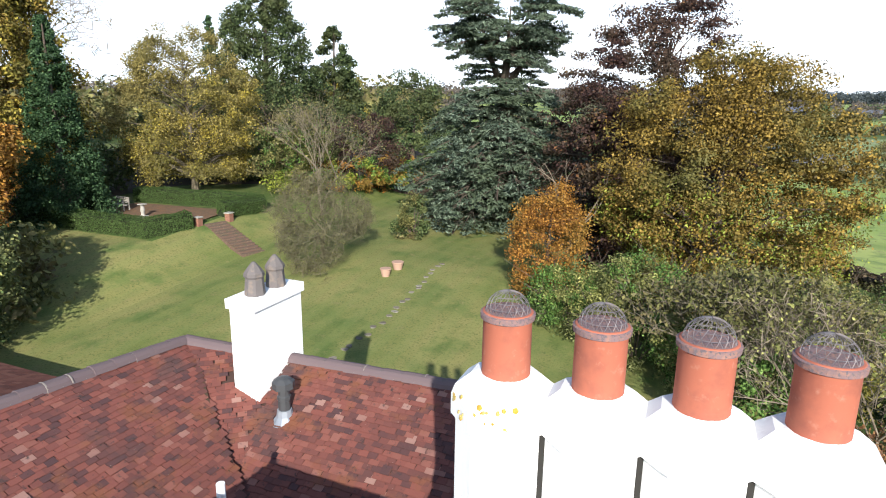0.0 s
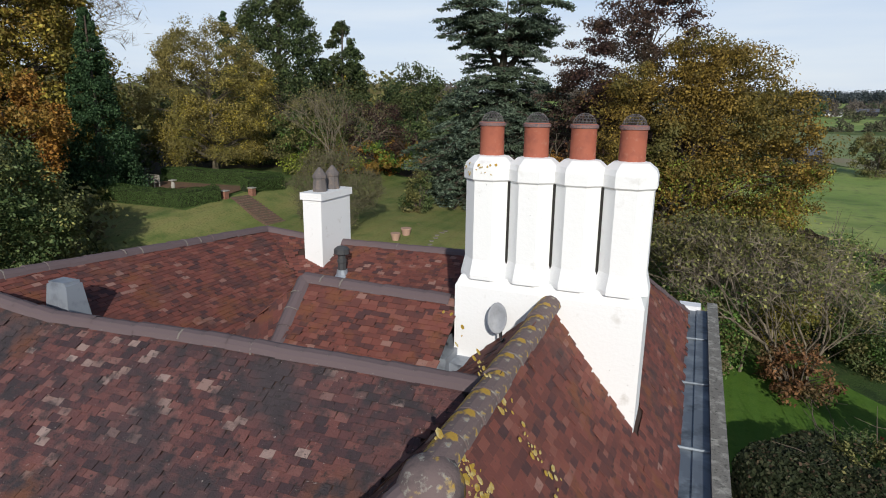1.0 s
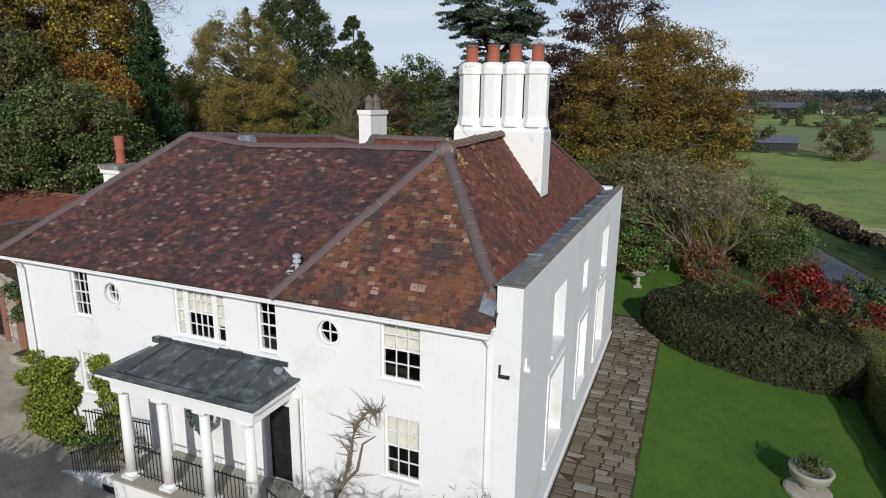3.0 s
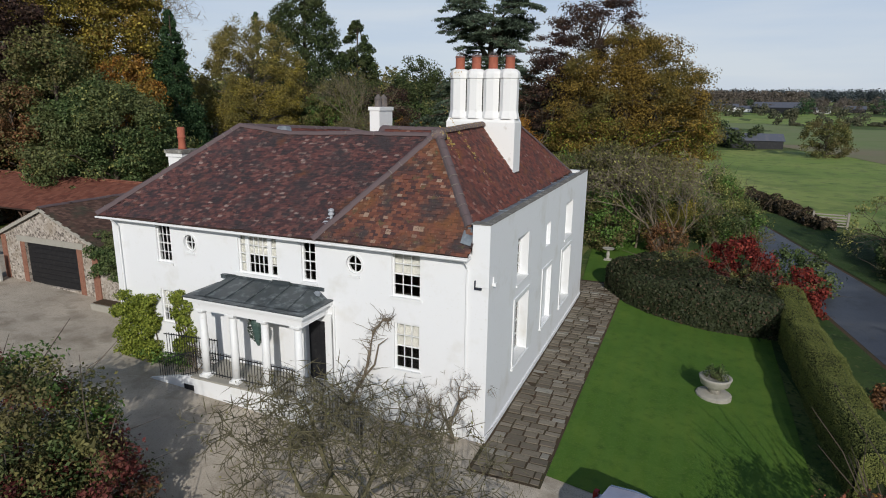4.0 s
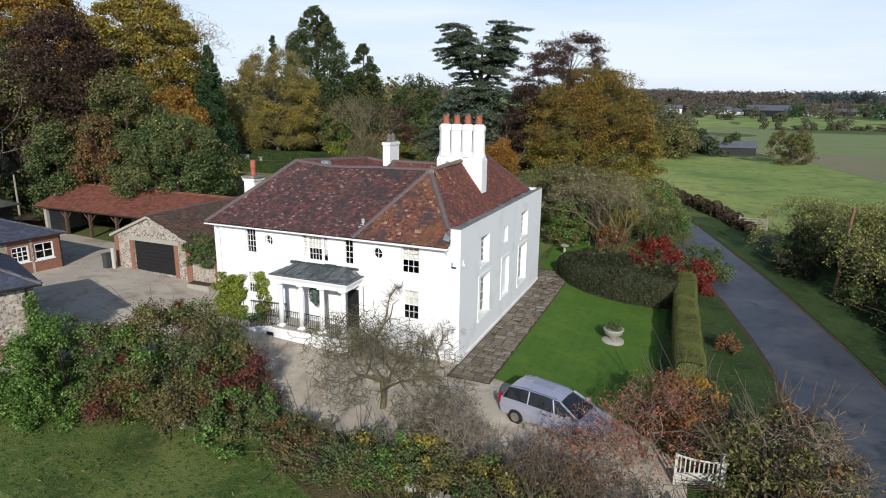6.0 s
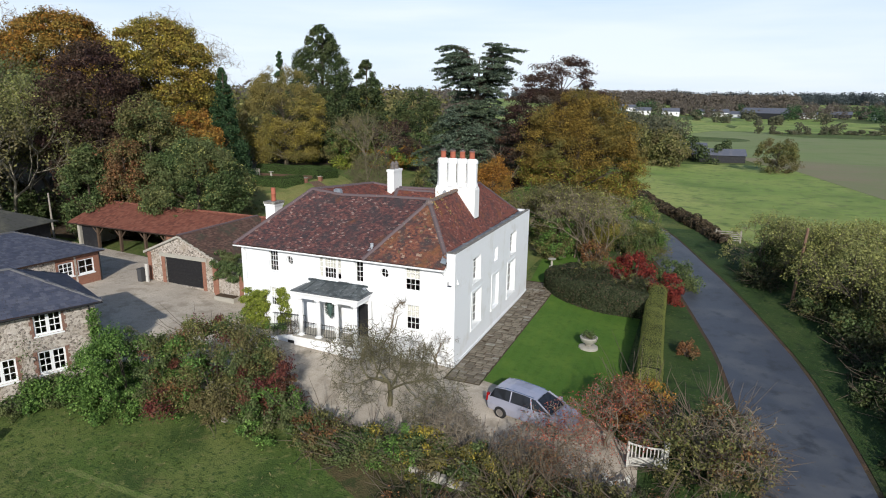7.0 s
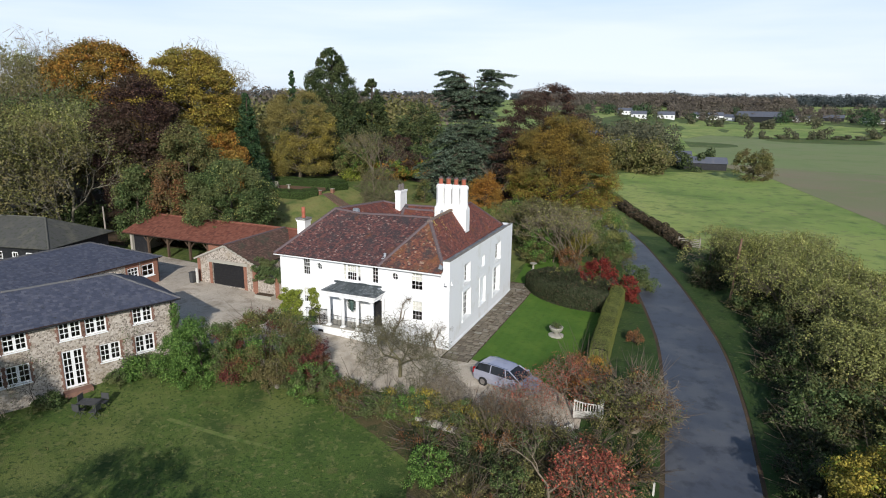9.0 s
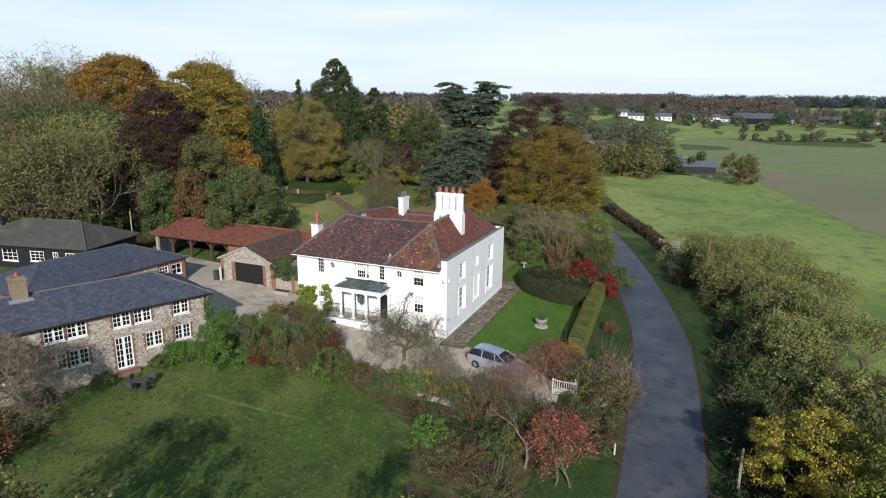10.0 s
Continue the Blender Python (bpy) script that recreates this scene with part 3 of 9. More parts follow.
TRACK = bump(mat("mown_track_grass", (0.13, 0.165, 0.045), 0.9, [((0.07, 0.12, 0.024), 1.3, 0.46, 0.6), ((0.17, 0.17, 0.07), 5, 0.55, 0.7)]), 14, 0.8, 0.07)
patch("mown_track", strip(curve_line([(-12.1, -15.1), (-7.8, -15.0), (-4.1, -14.7)], 5), 0.14, 0.14), TRACK, "thin pale wheel track through the meadow grass", "track", 0.012, 0.3)
# Brown of dead grass, with the shadows under the scrub put into it.
DRY = bump(mat("dry_grass_and_shade_brown", (0.075, 0.068, 0.028), 0.95, [((0.11, 0.085, 0.04), 0.5, 0.46, 0.64), ((0.045, 0.055, 0.018), 1.1, 0.5, 0.66), ((0.13, 0.1, 0.05), 6, 0.56, 0.7)]), 14, 0.9, 0.07)
patch("rough_ground", [(-4, -9.6), (3, -9.9), (8, -9.5), (15, -8.5), (15.2, -26), (8, -26), (5, -18), (3, -13)], DRY, "rough brown autumn grass under the scrub", "ground", 0.02, 0.8)
patch("woodland_floor", [(-51, 22), (-51, 50), (-34, 61), (-26, 67), (-12, 63), (-2, 40), (2, 32), (8, 27), (9.5, 40), (4, 52), (-6, 75), (-60, 110), (-110, 60), (-110, 0), (-62, 12), (-46, 10.5), (-30, 15)], SOIL, "dark leaf-strewn ground under the trees", "ground", 0.035, 2.5)

# ---- walls, windows, tiles ----
def wall_panel(g, m, s0, s1, z0, z1, thick, holes, sill_depth=None):
    """A wall in m's frame: s runs along x, depth inward along y, z up, with rectangular holes (s0, s1, z0, z1) through it."""
    ss = sorted({s0, s1, *[h[0] for h in holes], *[h[1] for h in holes]})
    zs = sorted({z0, z1, *[h[2] for h in holes], *[h[3] for h in holes]})
    put = lambda s, d, z: m @ Vector((s, d, z))
    for a, b in zip(ss, ss[1:]):
        for c, e in zip(zs, zs[1:]):
            mid = ((a + b) / 2, (c + e) / 2)
            if any(h[0] < mid[0] < h[1] and h[2] < mid[1] < h[3] for h in holes):
                continue
            g.poly([put(a, 0, c), put(b, 0, c), put(b, 0, e), put(a, 0, e)])
            g.poly([put(b, thick, c), put(a, thick, c), put(a, thick, e), put(b, thick, e)])
    for a, b, c, e in holes:
        for p, q in (((a, c), (b, c)), ((b, c), (b, e)), ((b, e), (a, e)), ((a, e), (a, c))):
            g.poly([put(p[0], 0, p[1]), put(p[0], thick, p[1]), put(q[0], thick, q[1]), put(q[0], 0, q[1])])
    for p, q in (((s1, z0), (s0, z0)), ((s0, z1), (s1, z1)), ((s0, z0), (s0, z1)), ((s1, z1), (s1, z0))):
        g.poly([put(p[0], 0, p[1]), put(p[0], thick, p[1]), put(q[0], thick, q[1]), put(q[0], 0, q[1])])


def sash(parent, m, s0, s1, z0, z1, cols, rows, deep=0.1, blind=0.0, frame_mat=None, sill=True, split=True, backing=None, bar=0.022, fr=0.06):
    """A window in the wall's frame m, set deep metres back: frame with bars, one pane a light, sill, and a blind or curtain behind."""
    fm = frame_mat or PAINT_W
    g = Geo()
    y0, y1 = deep, deep + 0.07
    g.box(s0, s0 + fr, y0, y1, z0, z1, m).box(s1 - fr, s1, y0, y1, z0, z1, m)
    g.box(s0 + fr, s1 - fr, y0, y1, z0, z0 + fr * 1.3, m).box(s0 + fr, s1 - fr, y0, y1, z1 - fr, z1, m)
    a, b, c, d = s0 + fr, s1 - fr, z0 + fr * 1.3, z1 - fr
    zm = (c + d) / 2
    bars = []
    for i in range(1, cols):
        x = a + (b - a) * i / cols
        bars.append(Geo())
        bars[-1].box(x - bar / 2, x + bar / 2, y0 + 0.015, y1 - 0.01, c, d, m)
    for j in range(1, rows):
        z = c + (d - c) * j / rows
        w = bar * (1.7 if split and j == rows // 2 else 1) / 2
        bars.append(Geo())
        bars[-1].box(a, b, y0 + 0.01, y1 - 0.012, z - w, z + w, m)
    win = part("window", g, fm, parent)
    for q in bars:
        part("glazing_bar", q, fm, win)
    pane = None
    for i in range(cols):
        for j in range(rows):
            xa, xb = a + (b - a) * i / cols, a + (b - a) * (i + 1) / cols
            za, zb = c + (d - c) * j / rows, c + (d - c) * (j + 1) / rows
            p = Geo().poly([m @ Vector(q) for q in ((xa, y0 + 0.035, za), (xb, y0 + 0.035, za), (xb, y0 + 0.035, zb), (xa, y0 + 0.035, zb))])
            part("pane", p, GLASS, win).visible_shadow = False
    if sill:
        part("sill", Geo().box(s0 - 0.06, s1 + 0.06, -0.05, deep + 0.02, z0 - 0.07, z0 + 0.004, m), fm, win)
    if blind:
        zz = z1 - (z1 - z0) * blind
        part("blind", Geo().box(s0 + 0.02, s1 - 0.02, y1 + 0.05, y1 + 0.065, zz, z1, m), BLIND, win, "drawn pale blind")
    return win


def plane_of(pts):
    p = [Vector(q) for q in pts]
    n = mgeo.normal(p)
    if n.z < 0:
        n = -n
    u = Vector((0, 0, 1)).cross(n).normalized()
    return p, n, u, n.cross(u)


def inside2d(poly, x, y):
    res = np.zeros(x.shape, bool)
    j = len(poly) - 1
    for i in range(len(poly)):
        (xi, yi), (xj, yj) = poly[i], poly[j]
        with np.errstate(divide="ignore", invalid="ignore"):
            c = ((yi > y) != (yj > y)) & (x < (xj - xi) * (y - yi) / (yj - yi + 1e-12) + xi)
        res ^= c
        j = i
    return res


TILE_SHAPE = np.array([(-.5, 0, 0), (.5, 0, 0), (.5, 1, 0), (-.5, 1, 0), (-.5, 0, 1), (.5, 0, 1), (.5, 1, 1), (-.5, 1, 1)], float)
TILE_FACES = np.array([(4, 5, 6, 7), (0, 1, 5, 4), (1, 2, 6, 5), (3, 0, 4, 7), (2, 3, 7, 6)])


def lay_tiles(pts, rng, w=0.17, gauge=0.105, thick=0.012, rough=1.0, sag=0.0):
    """Courses of tiles over a roof plane: an array n x 8 x 3 of their corners."""
    p, n, u, v = plane_of(pts)
    o = p[0]
    p2 = [((q - o).dot(u), (q - o).dot(v)) for q in p]
    a0, a1 = min(q[0] for q in p2), max(q[0] for q in p2)
    b0, b1 = min(q[1] for q in p2), max(q[1] for q in p2)
    rows = np.arange(b0, b1, gauge)
    cols = np.arange(a0 - w, a1 + w, w)
    B, A = np.meshgrid(rows, cols, indexing="ij")
    A = A + (np.arange(len(rows)) % 2)[:, None] * w / 2 + rng.normal(0, 0.006 * rough, (len(rows), 1)) + rng.normal(0, 0.003 * rough, A.shape)
    B = B + rng.normal(0, 0.004 * rough, B.shape)
    A, B = A.ravel(), B.ravel()
    keep = inside2d(p2, A, B + gauge * 0.5)
    A, B = A[keep], B[keep]
    k = len(A)
    lift = np.abs(rng.normal(0, 0.0025 * rough, k)) + (rng.random(k) < 0.02) * 0.01 * rough
    tilt = 0.009 / gauge
    sh = TILE_SHAPE[None].repeat(k, 0).copy()
    width = w * (0.99 - 0.03 * rng.random(k))[:, None]
    la = sh[..., 0] * width
    lb = sh[..., 1] * gauge * 1.55
    skew = rng.normal(0, 0.02 * rough, k)[:, None]
    lc = sh[..., 2] * thick + 0.028 + lift[:, None] - lb * tilt * 1.05 + la * rng.normal(0, 0.012 * rough, k)[:, None]
    la = la + lb * skew
    # follow the slabs where a plane is slightly twisted
    tri3 = [(p2[0], p2[i], p2[i + 1]) for i in range(1, len(p2) - 1)]
    hgt = [(0.0, (p[i] - o).dot(n), (p[i + 1] - o).dot(n)) for i in range(1, len(p2) - 1)]
    best, coef = np.full(k, -1e9), np.zeros((k, 3))
    for (q0, q1, q2), hh in zip(tri3, hgt):
        det = (q1[0] - q0[0]) * (q2[1] - q0[1]) - (q2[0] - q0[0]) * (q1[1] - q0[1])
        if abs(det) < 1e-6:
            continue
        u1 = ((A - q0[0]) * (q2[1] - q0[1]) - (q2[0] - q0[0]) * (B - q0[1])) / det
        u2 = ((q1[0] - q0[0]) * (B - q0[1]) - (A - q0[0]) * (q1[1] - q0[1])) / det
        deep = np.minimum(np.minimum(u1, u2), 1 - u1 - u2)
        ga = (hh[1] * (q2[1] - q0[1]) - hh[2] * (q1[1] - q0[1])) / det
        gb = (hh[2] * (q1[0] - q0[0]) - hh[1] * (q2[0] - q0[0])) / det
        sel = deep > best
        best = np.where(sel, deep, best)
        coef[sel] = (hh[0] - ga * q0[0] - gb * q0[1], ga, gb)
    A, B = A[:, None] + la, B[:, None] + lb
    lc = lc + coef[:, :1] + coef[:, 1:2] * A + coef[:, 2:] * B
    sagv = sag * (np.sin(A * 0.55 + 0.7) + np.sin(A * 0.21 + B * 0.3))
    o, n, u, v = (np.array(q) for q in (o, n, u, v))
    return o + A[..., None] * u + B[..., None] * v + (lc + sagv)[..., None] * n


def tile_mesh(name, arr, material):
    n = len(arr)
    f = (np.arange(n)[:, None, None] * 8 + TILE_FACES[None]).reshape(-1, 4)
    return raw(name, arr.reshape(-1, 3), f, material)


def ridge_run(parent, a, b, material, r=0.13, step=0.34, name="ridge_tile", lift=0.02, seed=0):
    """Half-round ridge tiles from a to b, each a piece."""
    rng = random.Random(seed)
    a, b = Vector(a), Vector(b)
    n = max(1, round((b - a).length / step))
    d = (b - a) / n
    up = Vector((0, 0, 1))
    side = d.cross(up).normalized()
    nrm = side.cross(d).normalized()
    basis = Matrix((d.normalized(), side, nrm)).transposed().to_4x4()
    L = d.length
    g = Geo()
    k = 7
    for rr, x in ((r * 1.06, -0.01), (r, L * 0.98)):
        for i in range(k):
            t = math.pi * (0.04 + 0.92 * i / (k - 1))
            g.v.append((x, rr * math.cos(t), rr * math.sin(t) - r * 0.35))
    for rr, x in ((r * 0.86, -0.01), (r * 0.82, L * 0.98)):
        for i in range(k):
            t = math.pi * (0.04 + 0.92 * i / (k - 1))
            g.v.append((x, rr * math.cos(t), rr * math.sin(t) - r * 0.35))
    for i in range(k - 1):
        g.f += [(i, i + 1, i + 1 + k, i + k), (2 * k + i, i + 2 * k + k, i + 1 + 3 * k, i + 1 + 2 * k), (i, i + 2 * k, i + 2 * k + 1, i + 1)]
    me = g.mesh(name)
    # the mortar squeezed out at each joint
    mo = Geo()
    for x, rr in ((-0.02, r * 1.03), (-0.012, r * 1.075), (0.004, r * 1.075), (0.012, r * 1.02)):
        for i in range(k):
            t = math.pi * (0.02 + 0.96 * i / (k - 1))
            mo.v.append((x, rr * math.cos(t), rr * math.sin(t) - r * 0.35))
    for j in range(3):
        for i in range(k - 1):
            mo.f.append((j * k + i, j * k + i + 1, j * k + i + 1 + k, j * k + i + k))
    mm = mo.mesh("mortar_joint")
    for i in range(n):
        if i and rng.random() < 0.3:
            jo = part("mortar_joint", mm, MORTAR, parent)
            jo.matrix_local = Matrix.Translation(a + d * i + nrm * lift) @ basis @ pose(0, 0, 0, rng.uniform(-25, 25))
        ob = part(name, me, material, parent)
        jit = pose(0, rng.uniform(-.008, .008), rng.uniform(-.006, .008), rng.uniform(-2, 2), rng.uniform(-1.2, 1.2), rng.uniform(-1.2, 1.2))
        ob.matrix_local = Matrix.Translation(a + d * i + nrm * lift) @ basis @ jit


# ---- the house ----
house = thing("house", (0, 0, 0), "white rendered Georgian country house with hipped clay tile roofs", "house")
FRONT = Matrix.Translation((-15.0, 0, 0))                       # s = x + 15
EAST = Matrix.Translation((0, 0, 0)) @ pose(0, 0, 0, 0, 0, 90)   # s = y, depth runs towards -x
EAVE = 5.93
F_WIN = [(2.2, 2.89, 4.36, 5.77), (5.95, 7.57, 4.38, 5.77), (8.54, 9.1, 4.4, 5.77), (11.86, 12.84, 4.33, 5.78), (2.15, 2.75, 2.0, 3.3), (11.93, 12.82, 1.92, 3.5)]
OVALS = [(3.8, 5.22, 0.26, 0.29), (10.53, 5.2, 0.28, 0.3)]
DOOR = (8.62, 9.55, 0.93, 3.15)
g = Geo()
oval_holes = [(c - 0.4, c + 0.4, z - 0.4, z + 0.4) for c, z, _, _ in OVALS]
wall_panel(g, FRONT, 0, 15.0, -0.6, EAVE + 0.02, 0.35, F_WIN + oval_holes + [DOOR])
for c, z, rx, rz in OVALS:
    n = 32
    def sq(t, k):
        x, y = math.cos(t), math.sin(t)
        f = k / max(abs(x), abs(y))
        return c + x * f, z + y * f
    for i in range(n):
        t0, t1 = 2 * math.pi * i / n, 2 * math.pi * (i + 1) / n
        a, b = sq(t0, 0.4), sq(t1, 0.4)
        p, q = (c + rx * math.cos(t0), z + rz * math.sin(t0)), (c + rx * math.cos(t1), z + rz * math.sin(t1))
        g.poly([FRONT @ Vector((*s[:1], 0.0, s[1])) for s in (a, p, q, b)][::-1])
        g.poly([FRONT @ Vector((p[0], 0, p[1])), FRONT @ Vector((p[0], 0.3, p[1])), FRONT @ Vector((q[0], 0.3, q[1])), FRONT @ Vector((q[0], 0, q[1]))][::-1])
part("wall", g, RENDER_W, house, "white rendered front wall")
# corner pier that carries the parapet
part("pier", Geo().box(-0.52, 0.008, -0.025, 0.36, EAVE - 0.1, 6.838).box(-0.52, 0.008, -0.025, 0.36, -0.6, EAVE - 0.1), RENDER_W, house)
# east wall with its windows and blind recesses
E_WIN = [(3.0, 4.45, 4.25, 5.85), (10.9, 12.5, 4.2, 5.85), (2.9, 4.6, 1.4, 3.65), (10.5, 12.4, 1.2, 3.7)]
E_BLANK = [(7.1, 7.9, 4.65, 5.6), (6.9, 8.3, 1.45, 3.7)]
g = Geo()
wall_panel(g, EAST, 0.0, 16.1, -0.6, 6.3, 0.4, E_WIN + E_BLANK)
g.box(-0.2, 0.0, 0.0, 16.1, 6.3, 6.84)
for a, b, c, d in E_BLANK:
    g.poly([EAST @ Vector(q) for q in ((a, 0.16, c), (b, 0.16, c), (b, 0.16, d), (a, 0.16, d))])
part("wall", g, RENDER_W, house, "white rendered side wall below a parapet")
part("wall", Geo().box(-15.0, -14.65, 0.35, 16.1, -0.6, EAVE), RENDER_W, house)
part("wall", Geo().box(-14.65, -0.4, 15.75, 16.1, -0.6, EAVE), RENDER_W, house)
# unseen floor and partitions, coloured dark as unlit rooms
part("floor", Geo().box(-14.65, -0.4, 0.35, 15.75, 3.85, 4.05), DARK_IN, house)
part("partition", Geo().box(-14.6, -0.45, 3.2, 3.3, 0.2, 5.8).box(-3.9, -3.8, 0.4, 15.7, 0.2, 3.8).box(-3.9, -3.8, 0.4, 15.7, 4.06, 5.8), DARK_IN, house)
part("coping", Geo().box(-0.24, 0.015, -0.045, 16.12, 6.842, 6.872).box(-0.56, -0.24, -0.045, 0.36, 6.842, 6.872), COPING, house, "grey lichen-covered stone coping")
part("parapet_end", Geo().box(-0.95, -0.4, 15.7, 16.1, EAVE, 6.84), RENDER_W, house)
part("plinth", Geo().box(-0.54, 0.05, -0.06, -0.026, -0.6, 0.3).box(0.0, 0.05, -0.026, 16.1, -0.6, 0.22), RENDER_W, house)
part("string_course", Geo().box(-0.55, 0.02, -0.05, -0.027, 5.0, 5.03), RENDER_W, house)

for i, (a, b, c, d) in enumerate(F_WIN):
    if i == 1:
        # three-light window
        g = Geo()
        sash(house, FRONT, a, a + 0.33, c, d, 1, 4, 0.06, 0.96, sill=False)
        sash(house, FRONT, a + 0.37, b - 0.37, c, d, 4, 4, 0.06, 0.5, sill=False)
        sash(house, FRONT, b - 0.33, b, c, d, 1, 4, 0.06, 0.7, sill=False)
        part("sill", Geo().box(a - 0.1, b + 0.1, -0.07, 0.08, c - 0.09, c + 0.003, FRONT).box(a + 0.33, a + 0.37, 0.05, 0.2, c, d, FRONT).box(b - 0.37, b - 0.33, 0.05, 0.2, c, d, FRONT), PAINT_W, house)
    else:
        sash(house, FRONT, a, b, c, d, 3 if b - a > 0.6 else 2, 4, 0.07, {0: 0, 2: 0, 3: 0.5, 4: 0.6, 5: 0.5}[i])
for c, z, rx, rz in OVALS:
    g = Geo()
    n = 28
    for i in range(n):
        t0, t1 = 2 * math.pi * i / n, 2 * math.pi * (i + 1) / n
        pts = []
        for t, k in ((t0, 1.0), (t1, 1.0), (t1, 0.86), (t0, 0.86)):
            pts.append((c + rx * k * math.cos(t), z + rz * k * math.sin(t)))
        g.poly([FRONT @ Vector((x, 0.08, y)) for x, y in pts])
        g.poly([FRONT @ Vector((pts[3][0], 0.08, pts[3][1])), FRONT @ Vector((pts[2][0], 0.08, pts[2][1])), FRONT @ Vector((pts[2][0], 0.14, pts[2][1])), FRONT @ Vector((pts[3][0], 0.14, pts[3][1]))])
    g.box(c - 0.015, c + 0.015, 0.09, 0.13, z - rz * 0.9, z + rz * 0.9, FRONT).box(c - rx * 0.9, c + rx * 0.9, 0.09, 0.13, z - 0.015, z + 0.015, FRONT)
    # projecting moulded surround
    for i in range(n):
        t0, t1 = 2 * math.pi * i / n, 2 * math.pi * (i + 1) / n
        o = [(c + rx * k * math.cos(t), z + rz * k * math.sin(t)) for t, k in ((t0, 1.0), (t1, 1.0), (t1, 1.22), (t0, 1.22))]
        g.poly([FRONT @ Vector((x, -0.03, y)) for x, y in o][::-1])
        g.poly([FRONT @ Vector((o[2][0], -0.03, o[2][1])), FRONT @ Vector((o[3][0], -0.03, o[3][1])), FRONT @ Vector((o[3][0], 0.0, o[3][1])), FRONT @ Vector((o[2][0], 0.0, o[2][1]))])
    win = part("oval_window", g, PAINT_W, house)
    part("pane", Geo().poly([FRONT @ Vector((c + rx * 0.9 * math.cos(2 * math.pi * i / n), 0.11, z + rz * 0.9 * math.sin(2 * math.pi * i / n))) for i in range(n)]), GLASS, win).visible_shadow = False
    part("sill", Geo().box(c - 0.2, c + 0.2, -0.06, -0.002, z - rz - 0.13, z - rz - 0.06, FRONT), PAINT_W, win)
for a, b, c, d in E_WIN[2:] + E_BLANK[1:]:
    part("architrave", Geo().box(a - 0.16, a - 0.004, -0.035, 0.0, c - 0.05, d + 0.16, EAST).box(b + 0.004, b + 0.16, -0.035, 0.0, c - 0.05, d + 0.16, EAST).box(a - 0.004, b + 0.004, -0.035, 0.0, d + 0.004, d + 0.16, EAST).box(a - 0.22, b + 0.22, -0.08, 0.0, c - 0.13, c - 0.051, EAST), PAINT_W, house)
for a, b, c, d in E_WIN:
    sash(house, EAST, a, b, c, d, 3, 4, 0.3, 0.0)
# moulded panels where the front ground floor has none, door
door = part("door", Geo().box(*DOOR[:2], 0.16, 0.22, DOOR[2], DOOR[3] - 0.02, FRONT), BLACK, house, "black painted front door")
for k in range(3):
    for s in (0.1, 0.52):
        part("panel", Geo().box(DOOR[0] + s, DOOR[0] + s + 0.32, 0.145, 0.158, DOOR[2] + 0.15 + 0.68 * k, DOOR[2] + 0.7 + 0.68 * k, FRONT), BLACK, door)
part("door_frame", Geo().box(DOOR[0] - 0.12, DOOR[0] - 0.002, -0.04, 0.1, DOOR[2], DOOR[3] + 0.12, FRONT).box(DOOR[1] + 0.002, DOOR[1] + 0.12, -0.04, 0.1, DOOR[2], DOOR[3] + 0.12, FRONT).box(DOOR[0] - 0.002, DOOR[1] + 0.002, -0.04, 0.1, DOOR[3] - 0.02, DOOR[3] + 0.12, FRONT), PAINT_W, house)
# gutter under the front eave, downpipes, alarm box
part("gutter", Geo().tube([(-15.35, -0.36, EAVE - 0.06), (-0.55, -0.36, EAVE - 0.08)], 0.04, 8), PAINT_W, house)
part("soffit", Geo().box(-15.2, -0.55, -0.3, -0.003, EAVE - 0.1, EAVE - 0.03), PAINT_W, house)
part("downpipe", Geo().tube([(-14.6, -0.34, EAVE - 0.1), (-14.6, -0.08, EAVE - 0.4), (-14.6, -0.06, 0.35)], 0.04, 8), PAINT_W, house)
part("downpipe", Geo().tube([(-0.66, -0.34, EAVE - 0.1), (-0.66, -0.06, EAVE - 0.4), (-0.66, -0.05, 0.05)], 0.026, 8), PAINT_W, house)
part("downpipe", Geo().tube([(-5.25, -0.06, 0.9), (-5.25, -0.06, 3.7), (-5.4, -0.2, 3.85)], 0.04, 8), PAINT_W, house)
part("alarm_box", Geo().box(-0.42, -0.2, -0.09, -0.026, 4.93, 4.99).box(-0.42, -0.39, -0.08, -0.026, 4.99, 5.2), mat("dark_plastic", (0.03, 0.032, 0.045), 0.4), house)
part("security_light", Geo().box(-0.02, 0.12, 0.3, 0.42, 4.98, 5.08).box(0.0, 0.05, 0.33, 0.4, 5.08, 5.25), PAINT_W, house)

